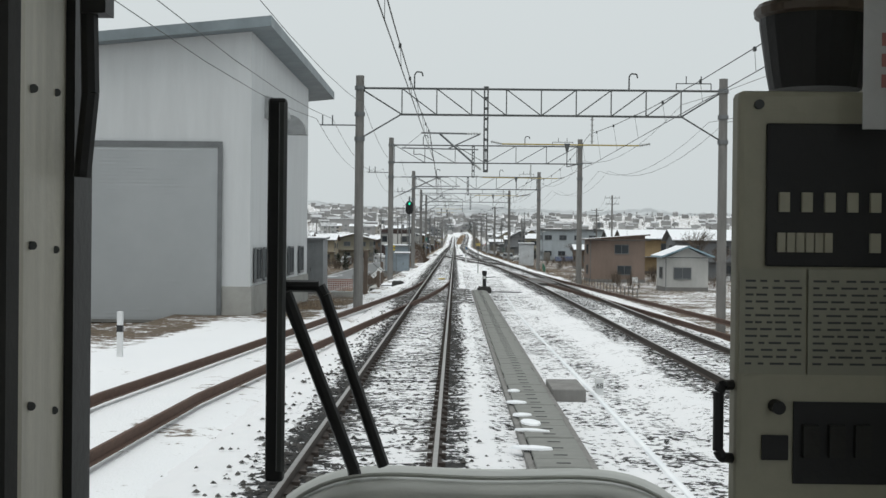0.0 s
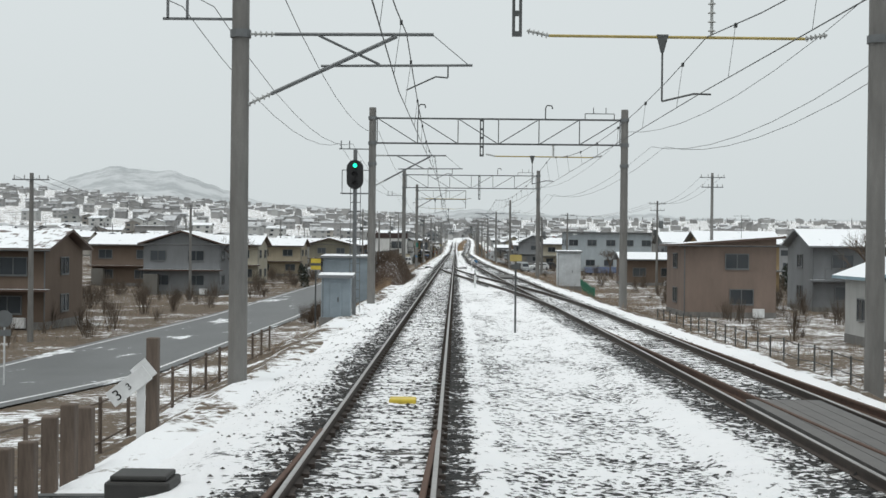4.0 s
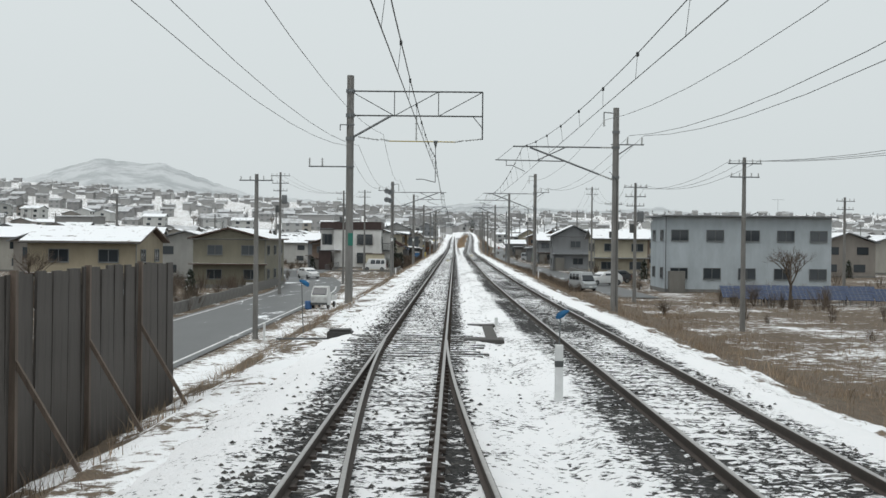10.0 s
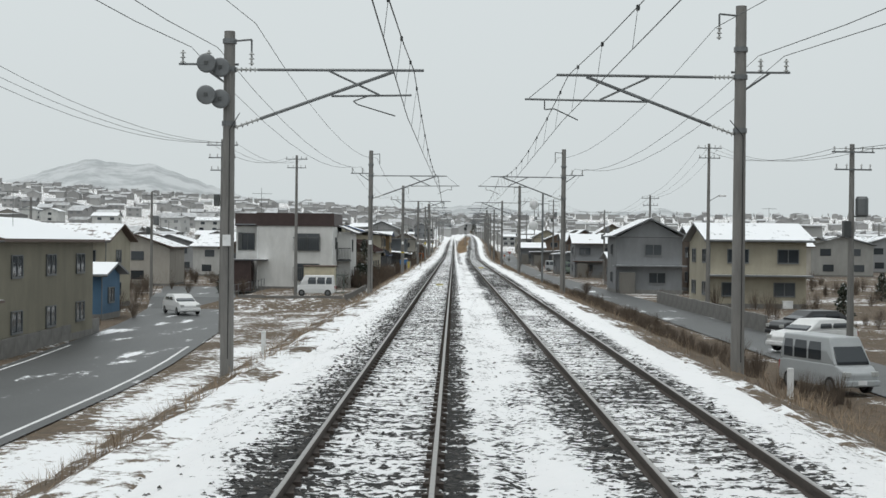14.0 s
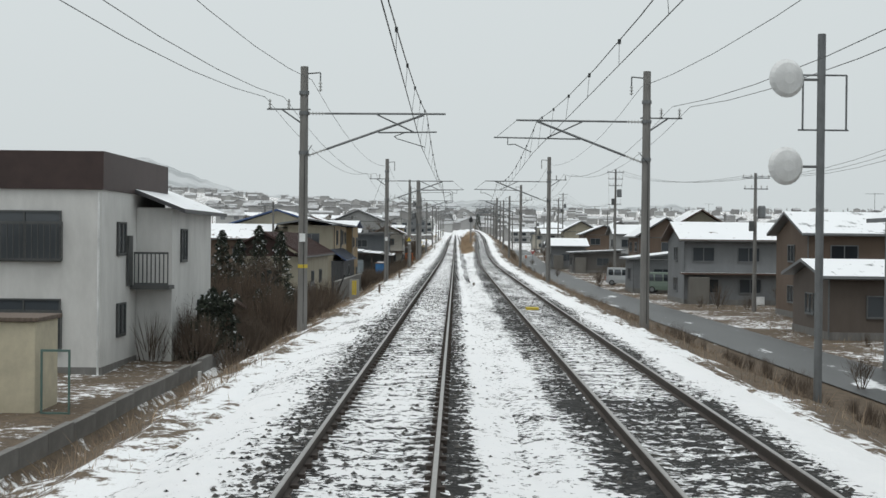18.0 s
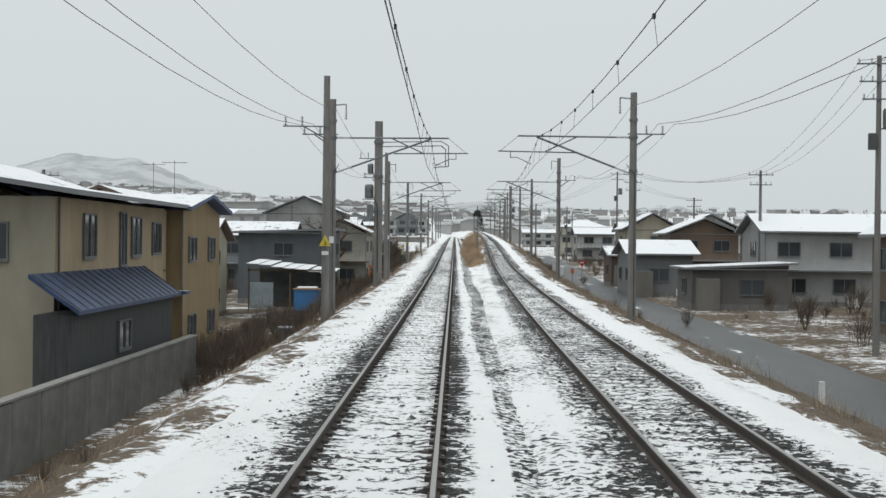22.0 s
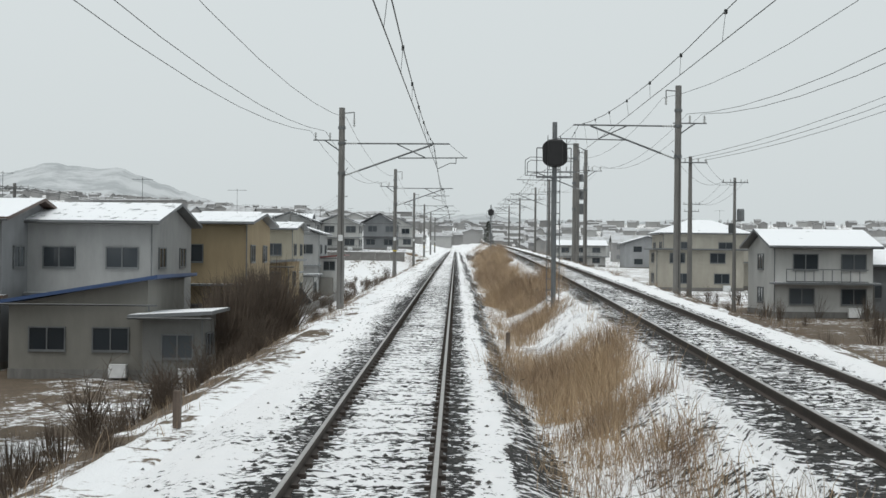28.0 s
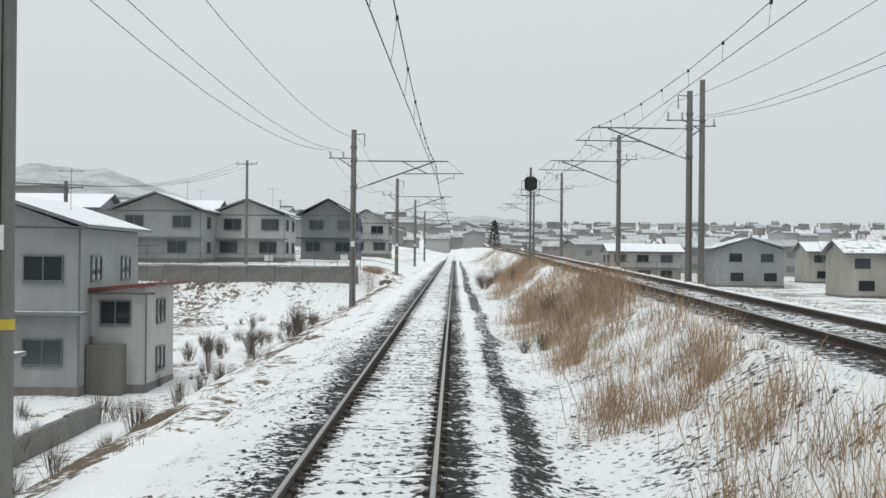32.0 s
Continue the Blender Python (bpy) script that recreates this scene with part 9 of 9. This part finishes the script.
def garden_by_the_mustard_house():
    orange = worn("orange_paint", (0.52, 0.13, 0.03), 0.55, 0.0, 3, 0.75, 1.1)
    z = land(-6.9, 570)
    t = thing("trestle", (-6.9, 570, z), 0, "orange painted steel trestle standing in the garden", "trestle")
    for u in (-0.55, 0.55):
        part("leg", box(u - 0.06, u + 0.06, -0.06, 0.06, -0.3, 1.8), orange, t)
        part("brace", tubes([((u, 0, 1.5), (u + 0.9, 0.4, 0.3))], 0.05, 4), orange, t)
    part("beam", box(-0.7, 0.7, -0.08, 0.08, 1.8, 1.93), orange, t)
    part("rod", tubes([((0.1, -0.12, 0.0), (0.35, -0.12, 2.5))], 0.025, 6), M_WHITE, t, "pale leaning rod")
    b = thing("red_board", (-9.6, 578.5, land(-9.6, 578.5)), 0, "faded red board leaning against the house", "board")
    part("board", box(-0.55, 0.55, -0.03, 0.03, 0.3, 1.9, 0.01), worn("faded_red_board", (0.20, 0.055, 0.045), 0.8), b)
    # a pollarded tree: thick knotted trunk with cut limbs and young shoots
    x, y = -11.2, 574.5
    g = land(x, y) - 0.2
    r = random.Random(17)
    t = thing("tree", (x, y, g), 0, "gnarled grey pollarded tree with knotty cut limbs", "tree")
    tr, tw = bmesh.new(), bmesh.new()
    p = [(0, 0, 0), (0.12, 0, 1.6), (-0.05, 0.1, 3.2), (-0.35, 0.1, 4.6)]
    for (a, q), w in zip(zip(p, p[1:]), (0.30, 0.27, 0.24)):
        tube(tr, a, q, w, w * 0.88, 9)
    heads = []
    for a, q, w in ((p[2], (0.8, 0, 4.3), 0.17), (p[3], (-1.5, 0.2, 6.2), 0.17), (p[3], (-0.2, -0.2, 6.6), 0.19), (p[3], (0.9, 0.3, 6.0), 0.15), ((-1.5, 0.2, 6.2), (-2.8, 0.1, 6.9), 0.12), ((-0.2, -0.2, 6.6), (-1.1, 0, 7.7), 0.11), ((-0.2, -0.2, 6.6), (0.7, 0, 7.6), 0.11), (p[2], (-1.6, 0, 4.1), 0.13)):
        tube(tr, a, q, w, w * 0.75, 7)
        heads.append(Vector(q))
    for h in heads:
        for _ in range(22):
            e = h + Vector((r.gauss(0, 0.55), r.gauss(0, 0.5), r.uniform(0.0, 1.3)))
            tube(tw, h, e, 0.022, 0.008, 3)
            for _ in range(3):
                c = h.lerp(e, r.uniform(0.4, 1))
                tube(tw, c, c + Vector((r.gauss(0, 0.25), r.gauss(0, 0.25), r.uniform(0, 0.45))), 0.009, 0.004, 3)
    part("trunk", tr, worn("grey_bark", (0.115, 0.10, 0.088), 0.95, 0, 4.0, 0.55, 1.35, 30, 0.6), t)
    part("crown", tw, M_TWIG, t, "young bare shoots")


garden_by_the_mustard_house()


def road_signs():
    for x, y, kind_ in ((14.6, 581, "stop"), (13.2, 577, "plate")):
        t = thing("road_sign", (x, y, land(x, y)), 0, "red triangular road sign on a grey post" if kind_ == "stop" else "small orange plate on a thin post", "road sign")
        part("post", tubes([((0, 0, -0.3), (0, 0, 2.3 if kind_ == "stop" else 1.6))], 0.035, 8), M_STEEL, t)
        if kind_ == "stop":
            bm = bmesh.new()
            a = [bm.verts.new((u, -0.06, z)) for u, z in ((-0.42, 2.3), (0.0, 1.58), (0.42, 2.3))]
            b = [bm.verts.new((u, -0.045, z)) for u, z in ((-0.42, 2.3), (0.0, 1.58), (0.42, 2.3))]
            bm.faces.new(a)
            bm.faces.new(b[::-1])
            for q in range(3):
                bm.faces.new((a[q], b[q], b[(q + 1) % 3], a[(q + 1) % 3]))
            bmesh.ops.recalc_face_normals(bm, faces=bm.faces)
            pl = part("plate", bm, worn("sign_red", (0.42, 0.035, 0.03), 0.45, 0, 3), t, "red triangular plate")
            part("writing_bar", box(-0.2, 0.2, -0.066, -0.061, 2.06, 2.16), M_WHITE, pl)
        else:
            part("plate", box(-0.16, 0.16, -0.05, -0.035, 1.1, 1.6), worn("sign_orange", (0.5, 0.12, 0.03), 0.5), t)
    f = rail_fence("steel_fence", [(13.0, 590), (14.6, 604)], 1.1, 1.8, M_WHITE, "low white pipe fence beside the lane", 0.0, True)


road_signs()


def lineside_box():
    x, y = -5.05, 592.5
    t = thing("lineside_box", (x, y, zt(y) - 1.6), 0, "weathered cream switch box with a yellow plate on steel posts", "switch box")
    cream = worn("box_cream", (0.38, 0.33, 0.2), 0.6, 0.1, 4, 0.7, 1.1)
    for u in (-0.28, 0.0, 0.3):
        part("post", box(u - 0.045, u + 0.045, 0.0, 0.09, -0.5, 2.75 if u == 0 else 2.0 if u < 0 else 1.5), M_DARKSTEEL, t)
    bx = part("case", box(-0.22, 0.22, -0.3, 0.0, 1.62, 2.08, 0.02), cream, t)
    part("door", box(-0.18, 0.18, -0.315, -0.3, 1.66, 2.04, 0.006), cream, bx)
    part("handle", box(0.02, 0.12, -0.345, -0.315, 1.84, 1.88), M_DARKSTEEL, bx)
    part("case", box(0.16, 0.5, -0.25, 0.0, 1.2, 1.75, 0.02), M_STEEL, t, "grey lower case")
    part("plate", box(-0.38, -0.2, -0.06, -0.045, 2.35, 2.72), M_YELLOW, t, "yellow plate with unreadable writing")
    part("rung", box(-0.3, 1.1, -0.04, 0.0, 0.28, 0.36), M_WOOD, t)
    part("conduit", tubes([((-0.08, -0.12, -0.4), (-0.08, -0.12, 1.62)), ((0.05, -0.12, -0.4), (0.05, -0.12, 1.62))], 0.025, 6), M_STEEL, t)


lineside_box()

# ---- the railcar's cab, where the ride begins ----
M_CREAM = worn("cab_cream", (0.46, 0.44, 0.34), 0.55, 0.0, 3.0, 0.88, 1.06, 60, 0.1)
M_CABDARK = worn("cab_dark_lining", (0.035, 0.034, 0.032), 0.8, 0, 4)
M_STRIP = worn("brushed_aluminium", (0.55, 0.52, 0.43), 0.45, 0.2, 3, 0.85, 1.1, 40, 0.1, (6, 6, 0.6))
M_COVER = worn("hood_paint", (0.50, 0.51, 0.47), 0.45, 0, 5)


def at_cab(u, v, d):
    """A place d metres ahead of the eye, by thousandths of tangent to the right and up."""
    return EYE_X + u * d / 1000, d, EYE + v * d / 1000


def cab_block(name, parent, u0, u1, v0, v1, d, depth, material, label="", bevel=0.0):
    x0, y0, z0 = at_cab(u0, v0, d)
    x1, _, z1 = at_cab(u1, v1, d)
    return part(name, box(x0, x1, y0, y0 + depth, z0, z1, bevel), material, parent, label)


def railcar():
    t = thing("railcar", (0, 0, 0), 0, "railcar body with cream lining and an open cab window", "railcar")
    shell = worn("car_lining", (0.55, 0.54, 0.48), 0.7, 0, 2)
    yc = [-14.0, -13.6, -10.6, -10.3, -7.3, -7.0, -4.0, -3.7, -0.7, -0.4, 0.9, 2.16]
    for s in (-1, 1):
        w = part("side_wall", lattice(yc, [0.45, 1.7, 3.1, 3.65], lambda i, j: j == 1 and i % 2 == 1 and i < 10, -0.03, 0.03), shell, t)
        w.matrix_basis = pose(s * 1.53, 0, 0, 0, 0, 90)
    part("floor", box(-1.5, 1.5, -14, 2.16, 1.05, 1.13), worn("car_floor", (0.25, 0.25, 0.24), 0.6, 0, 2), t)
    part("roof", box(-1.56, 1.56, -14, 2.2, 3.66, 3.74), shell, t)
    part("end_wall", box(-1.5, 1.5, -14.06, -14, 0.45, 3.65), shell, t)
    # front wall with the window the eye looks through
    part("front_wall", lattice([-1.5, -0.9, -0.1, 0.302, 1.47, 1.5], [0.45, 1.86, 3.1, 3.65], lambda i, j: j == 1 and i in (1, 3), 2.1, 2.16), M_CABDARK, t)
    for y in (-11.5, -9.5, -1.0, 1.0):
        for s in (-1, 1):
            part("wheel", lathe(bmesh.new(), [(0.38, -0.06), (0.43, -0.05), (0.43, 0.05), (0.45, 0.06), (0.3, 0.07)], 20), M_DARKSTEEL, t).matrix_basis = pose(s * 0.75, y, 0.44, 0, 90, 0)
    bm = bmesh.new()
    edge = [(-333, 1.74), (-304, 2.04), (-300, 2.04), (-345, 1.70)]
    low, high = [[bm.verts.new((EYE_X + u * d / 1000, d, EYE + z)) for u, d in edge] for z in (-0.55, 0.55)]
    for q in range(4):
        e = (q + 1) % 4
        bm.faces.new((low[q], low[e], high[e], high[q]))
    bm.faces.new(low[::-1])
    bm.faces.new(high)
    bmesh.ops.recalc_face_normals(bm, faces=bm.faces)
    st = part("window_strip", bm, M_STRIP, t, "scuffed aluminium window reveal")
    for v in (110, -11, -135):
        x, y, z = at_cab(-310, v, 1.965)
        part("screw", tubes([((x - 0.004, y + 0.006, z), (x + 0.006, y - 0.004, z))], 0.006, 10), M_DARKSTEEL, st)
        x, y, z = at_cab(-328, v + 3, 1.785)
        part("screw", tubes([((x - 0.004, y + 0.006, z), (x + 0.006, y - 0.004, z))], 0.006, 10), M_DARKSTEEL, st)
    cab_block("gasket", t, -303, -294, -260, 260, 2.03, 0.1, M_BLACK, "black rubber window gasket")
    cab_block("lining", t, -420, -346, -300, 300, 1.68, 0.05, M_CABDARK)
    cu = part("blind_cord", tubes([(at_cab(-284, 190, 2.0), at_cab(-282, 110, 2.0)), (at_cab(-282, 110, 2.0), at_cab(-288, 45, 2.0))], 0.014, 8), M_BLACK, t, "dark rolled blind edge")
    cab_block("blind_bracket", t, -290, -271, 172, 200, 1.98, 0.05, M_BLACK)
    return t


railcar()


def cab_console():
    t = thing("cab_console", (0, 0, 0), 0, "cream metal equipment console with black indicator panel", "console")
    d = 1.35
    cab_block("body", t, 217, 345, -260, 117, d, 0.035, M_CREAM, "", 0.006)
    pn = cab_block("indicator_panel", t, 239, 345, -18, 92, d - 0.006, 0.006, M_BLACK, "black panel with pale buttons", 0.002)
    for r, v0, v1 in ((0, 24, 39), (1, -7, 8)):
        for i in range(5):
            u = 249 + i * 17.5
            if r == 1 and i == 3:
                continue
            if r == 1 and i < 3:
                for k in range(2):
                    cab_block("button", pn, 248 + (2 * i + k) * 7.2, 254 + (2 * i + k) * 7.2, v0, v1, d - 0.011, 0.005, M_CREAM)
            else:
                cab_block("button", pn, u, u + 8, v0, v1, d - 0.011, 0.005, M_CREAM)
    paper = worn("aged_paper", (0.42, 0.41, 0.33), 0.8, 0, 4)
    rr = random.Random(9)
    for u0, u1 in ((220, 270), (272, 345)):
        pl = cab_block("notice_plate", t, u0, u1, -101, -20, d - 0.004, 0.004, paper, "pale notice with rows of small dark writing")
        for i in range(13):
            v = -30 - i * 5.3
            u = u0 + 4
            k = 0
            while u < u1 - 6 and k < 7:
                w = rr.uniform(4, 12)
                cab_block("writing_bar", pl, u, min(u + w, u1 - 3), v, v + 1.6, d - 0.0055, 0.0015, M_DARKSTEEL)
                u += w + rr.uniform(2, 6)
                k += 1
    cab_block("lower_panel", t, 262, 345, -185, -122, d - 0.004, 0.004, M_BLACK, "black recessed switch panel")
    for i in range(3):
        cab_block("switch", t, 270 + i * 20, 282 + i * 20, -165, -140, d - 0.012, 0.008, M_CABDARK)
    cab_block("label_plate", t, 238, 258, -167, -148, d - 0.005, 0.004, M_BLACK)
    x, y, z = at_cab(247, -125, d)
    part("knob", tubes([((x, y, z), (x, y - 0.02, z))], 0.007, 12), M_BLACK, t)
    x, y, z = at_cab(232, 106, d)
    part("screw", tubes([((x, y, z), (x, y - 0.006, z))], 0.005, 10), M_DARKSTEEL, t)
    k = [at_cab(217, -109, d + 0.02), at_cab(207, -110, d - 0.01), at_cab(204, -115, d - 0.01), at_cab(204, -160, d - 0.01), at_cab(207, -165, d - 0.01), at_cab(217, -166, d + 0.02)]
    part("grab_handle", tubes(list(zip(k, k[1:])), 0.0055, 8), M_BLACK, t, "dark bent grab handle")
    return t


cab_console()
x, y, z = at_cab(275, 117, 1.52)
pot = thing("bucket", (x, y, z), 0, "black plastic bucket with a brown rim on the console", "bucket")
part("body", lathe(bmesh.new(), [(0.052, 0), (0.056, 0.02), (0.064, 0.075), (0.0645, 0.085)], 24), M_BLACK, pot)
part("rim", lathe(bmesh.new(), [(0.0645, 0.083), (0.07, 0.086), (0.071, 0.094), (0.066, 0.1), (0.06, 0.1)], 24), worn("brown_plastic", (0.13, 0.095, 0.07), 0.4), pot, "brown rolled rim")
sheet = thing("paper_notice", (0, 0, 0), 0, "white paper notice with faint red marks hanging beside the console", "paper")
cab_block("page", sheet, 312, 345, 88, 200, 1.3, 0.002, worn("white_paper", (0.7, 0.7, 0.7), 0.8, 0, 3), "", 0.0)
for i in range(3):
    cab_block("writing_bar", sheet, 326, 336, 120 + i * 16, 130 + i * 16, 1.298, 0.001, worn("faded_red", (0.5, 0.22, 0.2), 0.8), "faded red bar")

wp = thing("wiper", (0, 0, 0), 0, "black windscreen wiper parked upright outside the cab window", "windscreen wiper")
x0, y0, z0 = at_cab(-145, -189, 2.32)
x1, _, z1 = at_cab(-131, 108, 2.32)
part("blade", box(x0, x1, y0, y0 + 0.03, z0, z1, 0.006), M_BLACK, wp)
part("blade_edge", tubes([(at_cab(-133, -180, 2.3), at_cab(-133, 104, 2.3))], 0.008, 6), M_DARKSTEEL, wp)
part("linkage", tubes([(at_cab(-133, -37, 2.34), at_cab(-104, -37, 2.34)), (at_cab(-104, -37, 2.34), at_cab(-100, -44, 2.34)), (at_cab(-100, -44, 2.34), at_cab(-53, -175, 2.36))], 0.011, 8), M_BLACK, wp)
part("arm", tubes([(at_cab(-130, -42, 2.32), at_cab(-76, -178, 2.36)), (at_cab(-76, -178, 2.36), at_cab(-70, -215, 2.36))], 0.012, 8), M_BLACK, wp)
hd = thing("front_hood", (0, 0, 0), 0, "grey rounded equipment hood below the cab window", "hood")
bm = bmesh.new()
rows = []
for i in range(25):
    f = i / 24
    u = -128 + 302 * f
    top = -175 - 24 * (abs(2 * f - 1) ** 5) + 1.5 * math.sin(f * 9)
    rows.append([bm.verts.new(at_cab(u, top - o, 2.22 + dy)) for o, dy in ((60, 0.0), (20, 0.03), (9, 0.10), (2, 0.24), (0, 0.4), (60, 0.5))])
for a, b in zip(rows, rows[1:]):
    for i in range(5):
        bm.faces.new((a[i], b[i], b[i + 1], a[i + 1]))
for e in (rows[0], rows[-1]):
    bm.faces.new(e)
bmesh.ops.recalc_face_normals(bm, faces=bm.faces)
part("shell", bm, M_COVER, hd, smooth=True)
k = [at_cab(-126 + 298 * f / 24, -182 - 24 * (abs(f / 12 - 1) ** 5) + 1.5 * math.sin(f * 9 / 24), 2.31) for f in range(25)]
part("edge_trim", tubes(list(zip(k, k[1:])), 0.004, 6), M_COVER, hd, "rolled lower lip")
